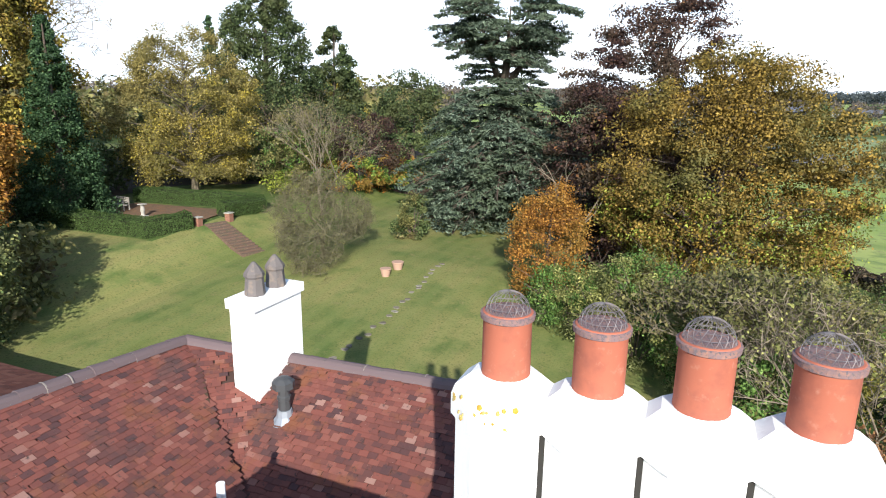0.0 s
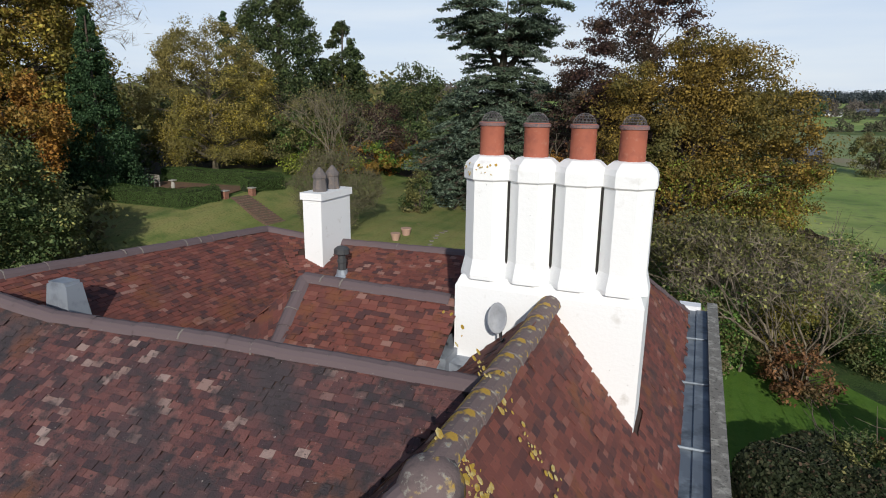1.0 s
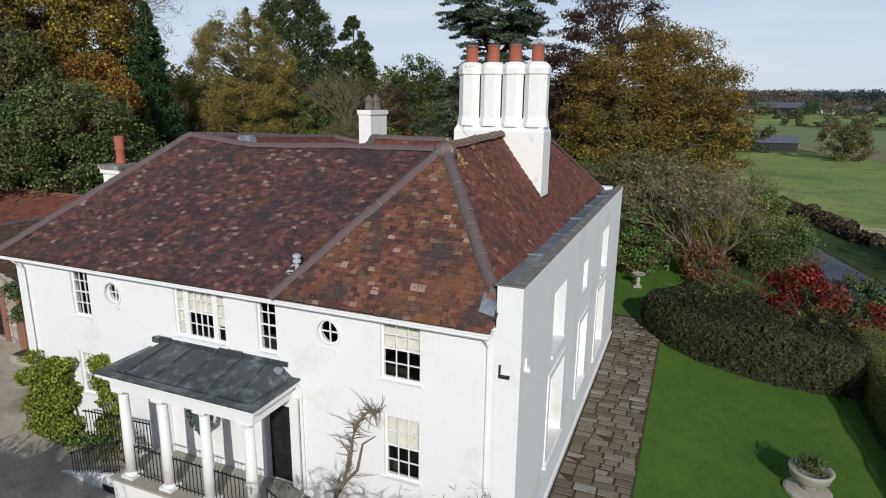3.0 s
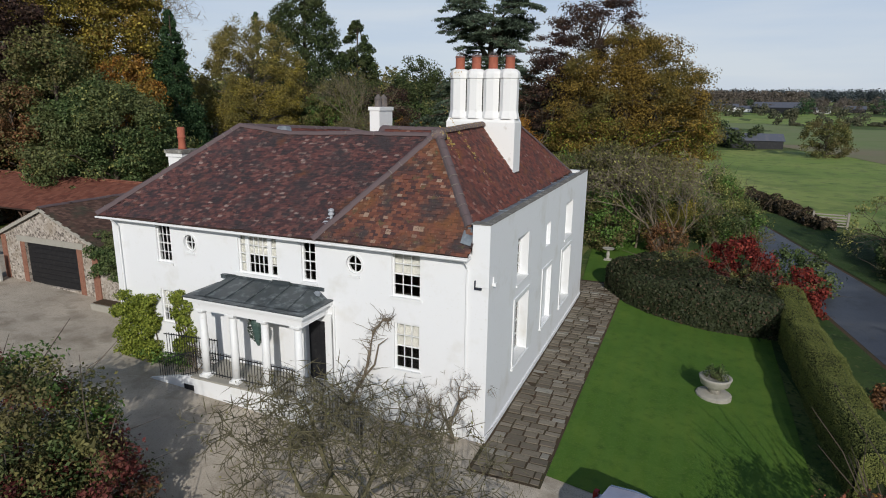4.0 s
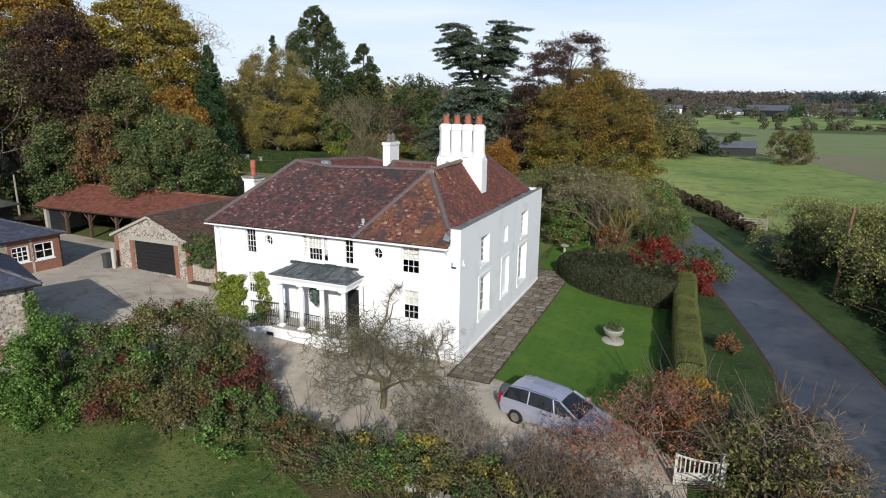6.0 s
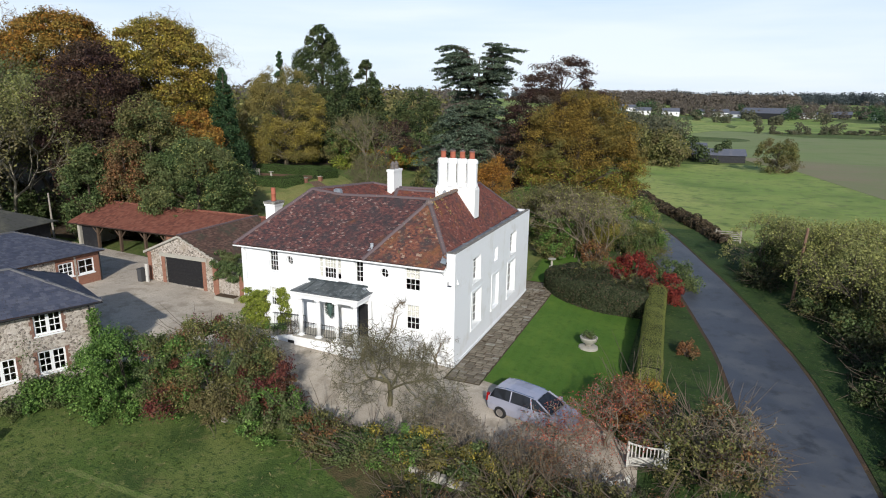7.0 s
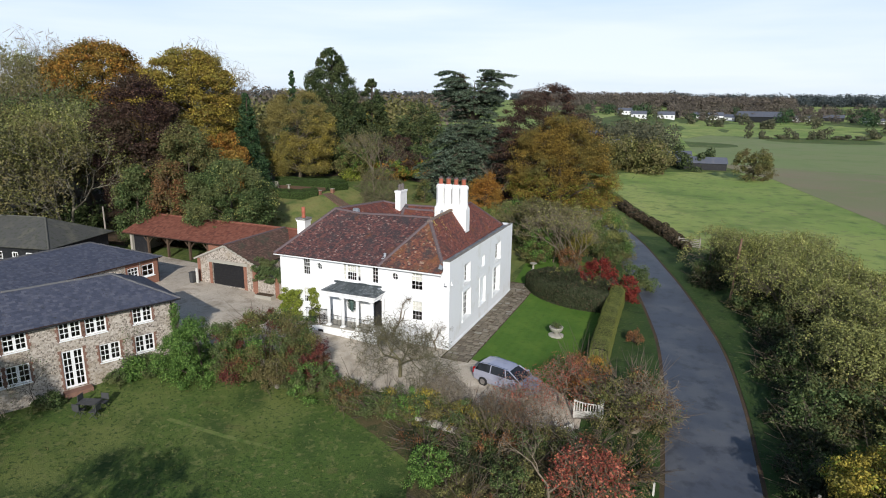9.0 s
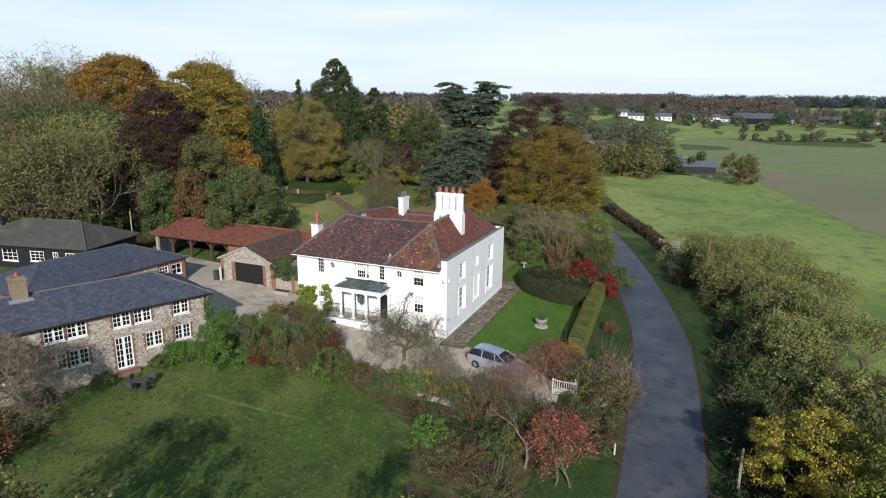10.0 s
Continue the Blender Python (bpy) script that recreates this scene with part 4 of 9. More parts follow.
# ---- roofs ----
A, G = (-2.7, 2.5, 9.24), (-2.7, 7.0, 9.36)
L, M, W = (-5.75, -0.32, 5.95), (-2.95, 4.6, 9.0), (-12.24, 4.22, 9.14)
K1, K2 = (-9.8, 4.34, 8.88), (-6.9, 4.45, 8.98)
P, B1, B2 = (-11.6, 11.6, 8.75), (-9.9, 12.3, 8.42), (-2.7, 12.6, 8.5)
N = (-2.7, 11.4, 9.32)
R0, R1 = (-0.55, -0.32, 5.95), (-0.72, 0.25, 6.7)
GUT = 6.7
PLANES = {
    "front": [(-15.3, -0.32, 5.93), L, M, K2, K1, W],
    "hip": [L, (-0.56, -0.32, 5.95), (-0.56, 0.0, 6.3), R1, A],
    "west_face": [L, A, (-2.7, 4.7, 9.33), M],
    "west_face_back": [M, (-2.7, 4.7, 9.33), G, (-4.35, 7.0, 7.9), (-4.3, 5.6, 7.9)],
    "east": [A, R1, (-0.74, 15.3, GUT + 0.04), (-2.7, 11.4, 9.32)],
    "behind_front": [(-8.6, 6.3, 7.5), (-9.2, 6.6, 7.1), W, K1, K2, M, (-4.3, 5.8, 8.1)],
    "west_wing_east": [W, (-8.4, 5.7, 7.0), (-7.9, 9.3, 6.8), P],
    "west_wing_west": [(-15.3, -0.32, 5.93), W, P, (-15.3, 16.3, 5.93)],
    "middle_front": [(-7.2, 7.15, 9.08), (-6.9, 5.6, 8.1), (-4.2, 5.6, 8.1), (-4.2, 7.1, 9.08)],
    "middle_end": [(-7.2, 7.15, 9.08), (-9.2, 8.8, 7.35), (-8.9, 6.0, 7.45), (-6.9, 5.6, 8.1)],
    "middle_back": [(-7.2, 7.15, 9.08), (-4.3, 7.1, 9.08), (-4.0, 9.5, 7.3), (-9.0, 9.6, 7.2)],
    "inner_east": [(-2.7, 7.9, 9.34), N, (-2.8, 12.5, 8.5), (-4.4, 9.6, 7.3), (-4.3, 7.9, 7.6)],
    "back_left": [P, (-9.0, 9.7, 7.1), B1],
    "back_front": [B1, (-9.0, 9.7, 7.1), (-4.2, 9.5, 7.1), B2],
    "back_north": [(-15.3, 16.3, 5.93), P, B1],
    "back_north_mid": [(-15.3, 16.3, 5.93), B1, B2, (-0.8, 15.7, GUT)],
    "back_north_east": [B2, N, (-0.8, 15.7, GUT)],
}
g = Geo()
for k, pts in PLANES.items():
    for i in range(1, len(pts) - 1):
        g.slab([pts[0], pts[i], pts[i + 1]], 0.06)
roof = part("roof", g, UNDER, house, "hipped roofs of old mottled clay tiles with yellow lichen")
part("valley_lead", Geo().box(-9.4, -4.25, 5.3, 6.3, 7.3, 7.5), LEAD, house)
part("valley_lead", Geo().box(-9.3, -4.2, 9.2, 10.0, 6.9, 7.12), LEAD, house)
part("valley_gutter", Geo().slab([(-11.66, 11.5, 8.74), (-11.52, 11.68, 8.75), (-8.9, 9.75, 7.36), (-9.02, 9.58, 7.36)], 0.03), SOIL, house, "dark mossy valley between the roofs")
part("lead_gutter", Geo().box(-0.82, -0.22, 0.36, 15.7, GUT - 0.1, GUT + 0.02).box(-0.5, -0.22, 0.36, 15.7, GUT + 0.02, GUT + 0.05), GUTTER, house, "grey lead parapet gutter")
for k in range(1, 6):
    part("lead_roll", Geo().tube([(-0.8, 0.4 + 2.6 * k, GUT + 0.045), (-0.24, 0.4 + 2.6 * k, GUT + 0.06)], 0.03, 6), GUTTER, house)
part("lead_flashing", Geo().slab([(-5.42, 0.22, 6.36), (-5.3, 0.17, 6.33), (-5.58, -0.3, 6.04), (-5.8, -0.22, 6.09)], 0.02), GUTTER, house)
part("lead_flashing", Geo().slab([(-0.85, -0.15, 6.3), (-0.53, -0.2, 6.25), (-0.53, 0.35, 6.75), (-0.85, 0.3, 6.8)], 0.03), GUTTER, house)
for k, (a, b, m, s) in enumerate([(W, K1, RIDGE, 0.34), (K1, K2, RIDGE, 0.34), (K2, M, RIDGE, 0.34), ((-15.3, -0.32, 5.97), W, RIDGE, 0.34), (L, A, RIDGE, 0.34), (R1, A, RIDGE, 0.34), (A, G, RIDGE_L, 0.4), (W, P, RIDGE, 0.34),
                                 ((-7.2, 7.15, 9.09), (-4.35, 7.1, 9.09), RIDGE, 0.36), ((-6.9, 5.65, 8.12), (-7.2, 7.15, 9.09), RIDGE, 0.34), (P, (-10.4, 12.1, 8.52), RIDGE, 0.34), ((-9.6, 12.32, 8.43), B2, RIDGE, 0.34), ((-2.7, 7.95, 9.34), N, RIDGE, 0.4), (N, (-0.78, 15.35, GUT + 0.05), RIDGE, 0.34)]):
    ridge_run(roof, a, b, m, 0.165 if m is RIDGE_L else 0.15, s + 0.06, seed=k)


def octagon_shaft(g, x, y, r, z0, z1, n=8):
    """A chimney shaft with flared foot, banded shoulders and a domed top."""
    t = math.pi / n
    g.lathe([(r * 1.16, z0), (r * 1.16, z0 + 0.06), (r, z0 + 0.3), (r, z1 - 0.33), (r * 1.1, z1 - 0.3), (r * 1.1, z1 - 0.14), (r * 1.02, z1 - 0.06), (r * 0.72, z1 + 0.03), (r * 0.3, z1 + 0.06)], n, (x, y, 0), turn=t)


part("lead_apron", Geo().box(-4.46, -4.14, 6.35, 7.9, 7.2, 8.42).box(-4.3, -3.6, 6.5, 6.85, 7.6, 8.3), ZINC, house, "grey lead apron round the stack")
stack = part("chimney", Geo().box(-4.2, -1.38, 6.85, 7.75, 6.4, 9.46, taper=0.0).box(-4.2, -1.38, 6.85, 7.75, 9.46, 9.62, taper=0.07), LIME_W, house, "tall limewashed chimney stack with four clustered shafts")
for i in range(4):
    g = Geo()
    octagon_shaft(g, -3.79 + 0.678 * i, 7.22, 0.37, 9.6, 11.42)
    part("shaft", g, LIME_W, stack)
    # dark strip coloured as the shade between neighbouring shafts
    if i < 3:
        part("shaft_shade_strip", Geo().box(-3.79 + 0.678 * i + 0.319, -3.79 + 0.678 * i + 0.359, 7.05, 7.4, 9.7, 11.1), mat("shaft_gap_shade", (0.03, 0.028, 0.025), 0.95), stack)
lich = bump(mat("yellow_lichen", (0.42, 0.27, 0.04), 0.95, [((0.5, 0.42, 0.2), 12, 0.45, 0.65)]), 60, 0.6, 0.01)
rng = random.Random(4)
g = Geo()
for k in range(26):
    a, zz = rng.uniform(3.6, 5.2), rng.choice((0, 0, 1))
    x, y, z = -3.79 + 0.36 * math.cos(a), 7.22 + 0.36 * math.sin(a), 11.36 - 0.2 * rng.random()
    g.lathe([(rng.uniform(.008, .026), 0), (0.006, 0.005)], 5, (0, 0, 0), Matrix.Translation((x + 0.03 * math.cos(a), y + 0.03 * math.sin(a), z)) @ Vector((math.cos(a), math.sin(a), 0.5)).to_track_quat("Z", "Y").to_matrix().to_4x4())
tagged(part("lichen", g, lich, stack), kind="stuff")


def lichen_patch(parent, centre, normal, spread, n, seed, size=0.05):
    """Flat yellow crusts on a surface."""
    rr = random.Random(seed)
    nn = Vector(normal).normalized()
    m = nn.to_track_quat("Z", "Y").to_matrix().to_4x4()
    g = Geo()
    for k in range(n):
        p = Matrix.Translation(centre) @ m @ Matrix.Translation((rr.gauss(0, spread[0]), rr.gauss(0, spread[1]), 0.045))
        r = size * rr.uniform(0.3, 1.5)
        g.lathe([(r, 0), (r * 0.7, 0.004)], 6, (0, 0, 0), p, rr.random(), rr.uniform(0.4, 1.5), rr.uniform(0.4, 1.5))
    tagged(part("lichen", g, lich, parent), kind="stuff")


part("saddle", Geo().lathe([(0.3, -0.2), (0.285, -0.07), (0.22, 0.06), (0.12, 0.125), (0.03, 0.14)], 14, (A[0], A[1], A[2])), RIDGE_L, roof, "mortared saddle where the hips meet", smooth=True)
lichen_patch(roof, (-2.4, 2.85, 8.86), (0.8, 0, 0.6), (0.13, 0.3), 130, 1, 0.03)
lichen_patch(roof, (-2.45, 4.0, 9.02), (0.8, 0, 0.6), (0.09, 0.8), 70, 3, 0.026)


def wire_cage(parent, c, r, h):
    """A domed bird guard of crossing wires."""
    g = Geo()
    for k in range(18):
        a = math.pi * 2 * k / 18
        pts = []
        for j in range(7):
            t = j / 6 * math.pi / 2
            pts.append((c[0] + r * math.cos(t) * math.cos(a + 0.5 * t), c[1] + r * math.cos(t) * math.sin(a + 0.5 * t), c[2] + h * math.sin(t)))
        g.tube(pts, 0.0017, 3)
        pts = [(c[0] + r * math.cos(t) * math.cos(a - 0.5 * t), c[1] + r * math.cos(t) * math.sin(a - 0.5 * t), c[2] + h * math.sin(t)) for t in [j / 6 * math.pi / 2 for j in range(7)]]
        g.tube(pts, 0.0017, 3)
    for t in (0.0, 0.3, 0.6, 0.9):
        g.tube([(c[0] + r * math.cos(t) * math.cos(a), c[1] + r * math.cos(t) * math.sin(a), c[2] + h * math.sin(t)) for a in [2 * math.pi * i / 18 for i in range(19)]], 0.0025, 3)
    return part("bird_guard", g, MESH_WIRE, parent, "domed galvanised wire guard")


dark_collar = mat("rusty_wire_band", (0.2, 0.13, 0.13), 0.8, [((0.3, 0.16, 0.12), 30, 0.45, 0.6), ((0.12, 0.1, 0.11), 60, 0.5, 0.6)])
for i in range(4):
    x = -3.79 + 0.678 * i
    pot = part("chimney_pot", Geo().lathe([(0.184, 0), (0.183, 0.02), (0.18, 0.5), (0.184, 0.51), (0.187, 0.53), (0.187, 0.565), (0.182, 0.57), (0.14, 0.57), (0.13, 0.3)], 28, (x, 7.22, 11.38)), TERRACOTTA, stack, "round terracotta chimney pot", smooth=True)
    part("collar", Geo().lathe([(0.19, 0.0), (0.2, 0.006), (0.203, 0.045), (0.17, 0.06), (0.15, 0.062)], 28, (x, 7.22, 11.89)), dark_collar, pot, "grey-purple wire band")
    wire_cage(pot, (x, 7.22, 11.94), 0.165, 0.16)
# small rear stack with two louvred pots
stack2 = part("chimney", Geo().box(-10.17, -9.62, 11.3, 12.7, 7.2, 9.74).box(-10.22, -9.57, 11.25, 12.75, 9.74, 9.92), LIME_W, house, "rectangular limewashed stack with two dark pots")
dpot = bump(mat("sooty_clay", (0.13, 0.115, 0.11), 0.9, [((0.2, 0.16, 0.13), 6, 0.5, 0.7)]), 20, 0.4, 0.01)
for y in (11.7, 12.3):
    part("chimney_pot", Geo().lathe([(0.19, 0), (0.19, 0.05), (0.165, 0.32), (0.19, 0.36), (0.185, 0.42), (0.1, 0.54), (0.03, 0.62)], 8, (-9.9, y, 9.92)), dpot, stack2, "octagonal sooty dark chimney pot")
part("lead_flashing", Geo().box(-10.22, -9.56, 11.22, 11.3, 7.5, 7.85), ZINC, stack2)
# flue cowl beside it
cowl = part("flue_cowl", Geo().lathe([(0.11, 0), (0.11, 0.42), (0.125, 0.44), (0.125, 0.5), (0.1, 0.52), (0.1, 0.62), (0.2, 0.66), (0.2, 0.78), (0.12, 0.84), (0.02, 0.86)], 8, (-8.98, 11.2, 7.8)), GREY_PLASTIC, house, "dark metal flue terminal on a lead skirt")
part("lead_skirt", Geo().lathe([(0.42, 0), (0.36, 0.05), (0.15, 0.3), (0.13, 0.42)], 10, (-8.98, 11.2, 7.62)), ZINC, cowl)
part("vent_pipe", Geo().tube([(-7.6, 8.15, 8.2), (-7.6, 8.15, 8.85)], 0.055, 10), PAINT_W, house)
part("roof_vent", Geo().lathe([(0.05, -0.1), (0.05, 0.2), (0.1, 0.22), (0.1, 0.28), (0.06, 0.3), (0.1, 0.35), (0.1, 0.4), (0.03, 0.43)], 10, (-5.5, 0.38, 6.42)).slab([(-5.78, 0.27, 6.37), (-5.3, 0.24, 6.35), (-5.3, 0.5, 6.51), (-5.74, 0.53, 6.53)], 0.02), VENT, house, "pale lead roof vent")
part("roof_hatch", Geo().box(-11.1, -10.5, 4.98, 5.4, 8.5, 9.1, taper=0.06).box(-11.0, -10.6, 5.05, 5.33, 9.1, 9.15), ZINC, house, "low pale metal roof hatch")
# satellite dish on the stack
dish = part("satellite_dish", Geo().lathe([(0.02, 0.0), (0.12, 0.01), (0.22, 0.035), (0.3, 0.07), (0.31, 0.065), (0.22, 0.02), (0.02, -0.02)], 20, m=Matrix.Translation((-3.42, 6.6, 9.12)) @ pose(0, 0, 0, 78, 0, 12) @ Matrix.Scale(0.76, 4), sx=0.62), DISH, house, "grey oval satellite dish", smooth=True)
part("bracket", Geo().tube([(-3.38, 6.86, 8.95), (-3.38, 6.66, 8.9), (-3.4, 6.63, 9.1)], 0.02, 6).tube([(-3.4, 6.63, 8.9), (-3.25, 6.3, 8.88), (-3.2, 6.25, 8.96)], 0.015, 6).tube([(-3.38, 6.7, 8.92), (-3.38, 6.7, 8.3)], 0.015, 6), BLACK, dish)
# west end stack with one red pot
stack3 = part("chimney", Geo().box(-16.1, -15.3, 4.0, 4.9, -0.2, 7.75).box(-16.16, -15.24, 3.94, 4.96, 7.75, 7.9), LIME_W, house, "white end stack with a stone cap and a red pot")
part("cap", Geo().box(-16.2, -15.2, 3.9, 5.0, 7.9, 8.05), COPING, stack3)
part("chimney_pot", Geo().lathe([(0.2, 0), (0.16, 0.1), (0.15, 0.45), (0.18, 0.5), (0.18, 0.56), (0.15, 0.6), (0.17, 0.85), (0.14, 0.95)], 14, (-15.7, 4.45, 8.05)), TERRACOTTA, stack3, smooth=True)

# ---- portico ----
porch = thing("portico", (0, 0, 0), "white columned entrance portico with a lead roof and iron railings", "porch")
PF = 0.93
part("porch_floor", Geo().box(-10.0, -5.3, -1.55, -0.005, -0.4, PF), RENDER_W, porch, "white rendered porch plinth")
part("floor_slab", Geo().box(-10.06, -5.24, -1.6, -0.005, PF + 0.001, PF + 0.06), PALE_STONE, porch)
COLX = [-9.58, -8.31, -7.03, -5.76]
for x in COLX:
    col = part("column", Geo().lathe([(0.14, 0), (0.135, 0.8), (0.115, 2.14)], 20, (x, -1.3, PF + 0.22)), PAINT_W, porch, smooth=True)
    part("base", Geo().box(x - 0.19, x + 0.19, -1.49, -1.11, PF + 0.06, PF + 0.13).lathe([(0.18, 0.13), (0.18, 0.17), (0.15, 0.22)], 20, (x, -1.3, PF)), PAINT_W, col)
    part("capital", Geo().lathe([(0.12, 2.34), (0.15, 2.38), (0.17, 2.42)], 20, (x, -1.3, PF)).box(x - 0.18, x + 0.18, -1.48, -1.12, PF + 2.42, PF + 2.48), PAINT_W, col)
for x in (-9.6, -5.45):
    part("pilaster", Geo().box(x - 0.12, x + 0.12, -0.1, -0.004, PF + 0.06, PF + 2.48), PAINT_W, porch)
part("entablature", Geo().box(-9.8, -5.5, -1.46, -0.004, PF + 2.48, PF + 2.75).box(-9.9, -5.4, -1.56, -0.004, PF + 2.75, PF + 2.84).box(-10.0, -5.3, -1.66, -0.004, PF + 2.84, PF + 2.93), PAINT_W, porch)
RZ = PF + 2.935
lead_roof = part("lead_roof", Geo().slab([(-10.03, -1.69, RZ + 0.04), (-5.27, -1.69, RZ + 0.04), (-5.27, -0.004, RZ + 0.06), (-10.03, -0.004, RZ + 0.06)], 0.04)
                 .poly([(-9.75, -1.45, RZ + 0.06), (-5.55, -1.45, RZ + 0.06), (-5.9, -0.01, RZ + 0.36), (-9.4, -0.01, RZ + 0.36)])
                 .poly([(-5.55, -1.45, RZ + 0.06), (-5.5, -0.01, RZ + 0.06), (-5.9, -0.01, RZ + 0.36)])
                 .poly([(-9.75, -1.45, RZ + 0.06), (-9.4, -0.01, RZ + 0.36), (-9.8, -0.01, RZ + 0.06)]), LEAD, porch, "streaked grey-green lead roof")
for k in range(5):
    x = -9.15 + 0.75 * k
    part("lead_roll", Geo().tube([(x - 0.12 + 0.06 * k, -1.43, RZ + 0.08), (x, -0.03, RZ + 0.37)], 0.022, 6), LEAD, lead_roof)
part("upstand", Geo().box(-9.7, -5.6, -0.05, -0.004, RZ + 0.3, RZ + 0.42).box(-9.75, -9.5, -0.16, -0.05, RZ + 0.28, RZ + 0.42).box(-7.6, -6.9, -0.1, -0.05, RZ + 0.33, RZ + 0.47), LEAD, lead_roof)
part("hopper", Geo().lathe([(0.04, 0), (0.1, 0.1), (0.12, 0.2), (0.05, 0.24)], 10, (-5.75, -0.2, RZ + 0.1)), ZINC, lead_roof)


def railing(name, line, label, h=0.85, gap=0.12, parent=None):
    """Iron railing along a line: top and bottom rail, and each baluster a piece."""
    pts = [Vector(p) for p in line]
    up = Vector((0, 0, 1))
    rail = part(name, Geo().tube([p + up * h for p in pts], 0.02, 6), IRON, parent, label)
    part("bottom_rail", Geo().tube([p + up * 0.1 for p in pts], 0.015, 6), IRON, rail)
    bal = Geo().tube([(0, 0, 0.02), (0, 0, h + 0.06)], 0.011, 4).mesh("baluster")
    for a, b in zip(pts, pts[1:]):
        n = max(1, round((b - a).length / gap))
        for i in range(n):
            part("baluster", bal, IRON, rail).location = a.lerp(b, i / n)
    return rail


FZ = PF + 0.06
for x0, x1 in zip(COLX, COLX[1:]):
    railing("railing", [(x0 + 0.16, -1.3, FZ), (x1 - 0.16, -1.3, FZ)], "", parent=porch)
# side steps with a sweeping rail on either side
for side, xs in ((-1, -10.0), (1, -5.3)):
    for k in range(5):
        a = xs + side * 0.34 * k
        b = xs + side * 0.34 * (k + 1)
        part("step", Geo().box(min(a, b), max(a, b), -1.4, -0.3 if side < 0 else -0.06, -0.3, PF - 0.165 * k - 0.13), PALE_STONE, porch)
railing("railing", [(-9.95, -1.38, FZ), (-10.8, -1.4, FZ - 0.3), (-11.75, -1.42, FZ - 0.72)], "", parent=porch)
railing("railing", [(-9.95, -0.36, FZ), (-12.2, -0.4, FZ - 0.1), (-12.4, -0.45, FZ - 0.1)], "", parent=porch)
railing("railing", [(-5.3, -1.38, FZ), (-4.5, -1.42, FZ - 0.35), (-3.7, -1.55, FZ - 0.7), (-3.2, -1.85, FZ - 0.85), (-3.0, -2.3, FZ - 0.92)], "", parent=porch)
part("stair_cheek", Geo().slab([(-10.0, -1.43, -0.2), (-10.0, -1.43, PF - 0.04), (-10.7, -1.43, PF - 0.1), (-12.3, -1.43, 0.42), (-12.3, -1.43, -0.2)], 0.12, Vector((0, -1, 0))), RENDER_W, porch, "white rendered cheek of the porch steps")
part("cellar_hatch", Geo().box(-10.55, -10.05, -1.452, -1.434, 0.12, 0.55), BLACK, porch)
# hanging basket and wall lantern between the columns
bask = thing("hanging_lantern", (-7.95, -0.55, PF + 1.9), "dark verdigris lantern with trailing ornament hanging in the porch", "lantern")
part("chain", Geo().tube([(0, 0, 0.4), (0, 0, 0.85)], 0.012, 5), IRON, bask)
part("lantern_body", Geo().lathe([(0.04, -0.75), (0.1, -0.6), (0.17, -0.2), (0.22, 0.1), (0.14, 0.2), (0.06, 0.38), (0.02, 0.42)], 8), mat("verdigris", (0.05, 0.09, 0.08), 0.6, [((0.12, 0.17, 0.15), 8, 0.5, 0.7)]), bask)

# ---- tiles of the house roof: the nearest as pieces, the rest joined ----
rng_t = np.random.default_rng(7)
SKIP = {"west_wing_west", "back_north", "back_north_mid", "back_north_east"}
all_tiles = [lay_tiles(PLANES[k], rng_t, rough=1.9, sag=0.014) for k in PLANES if k not in SKIP]
far_tiles = [lay_tiles(PLANES[k], rng_t, sag=0.012) for k in SKIP]
tiles = np.concatenate(all_tiles)
LOOKS = (TILE, TILE_HIP, TILE_RED)
look_of = {"front": 0, "hip": 1, "west_face": 1}
kinds = np.concatenate([np.full(len(q), look_of.get(k, 2)) for k, q in zip([k for k in PLANES if k not in SKIP], all_tiles)])
cx = tiles.mean(1)
# keep tiles out of the stacks
keep = ~((cx[:, 0] > -4.3) & (cx[:, 0] < -1.3) & (cx[:, 1] > 6.85) & (cx[:, 1] < 7.75)) & ~((cx[:, 0] > -10.4) & (cx[:, 0] < -9.62) & (cx[:, 1] > 11.3) & (cx[:, 1] < 12.7))
tiles, cx, kinds = tiles[keep], cx[keep], kinds[keep]
near = np.argsort((cx[:, 0] + 2.9) ** 2 + (cx[:, 1] - 3.3) ** 2)[:280]
mask = np.ones(len(tiles), bool)
mask[near] = False
for i, m in enumerate(LOOKS):
    rest = tiles[mask & (kinds == i)]
    if i == 2:
        rest = np.concatenate([rest] + far_tiles)
    tagged(part("roof_tiles", tile_mesh("roof_tiles", rest, m), m, roof), kind="stuff")


def by_object(m):
    """The same material, its variation drawn per object."""
    c = m.copy()
    for n in c.node_tree.nodes:
        if n.type == "NEW_GEOMETRY":
            info = c.node_tree.nodes.new("ShaderNodeObjectInfo")
            for s in [l.to_socket for l in n.outputs["Random Per Island"].links]:
                c.node_tree.links.new(info.outputs["Random"], s)
            break
    return c


LOOKS_P = [by_object(m) for m in LOOKS]
for i in near:
    m = LOOKS_P[kinds[i]]
    part("roof_tile", raw("roof_tile", tiles[i], TILE_FACES, m), m, roof)

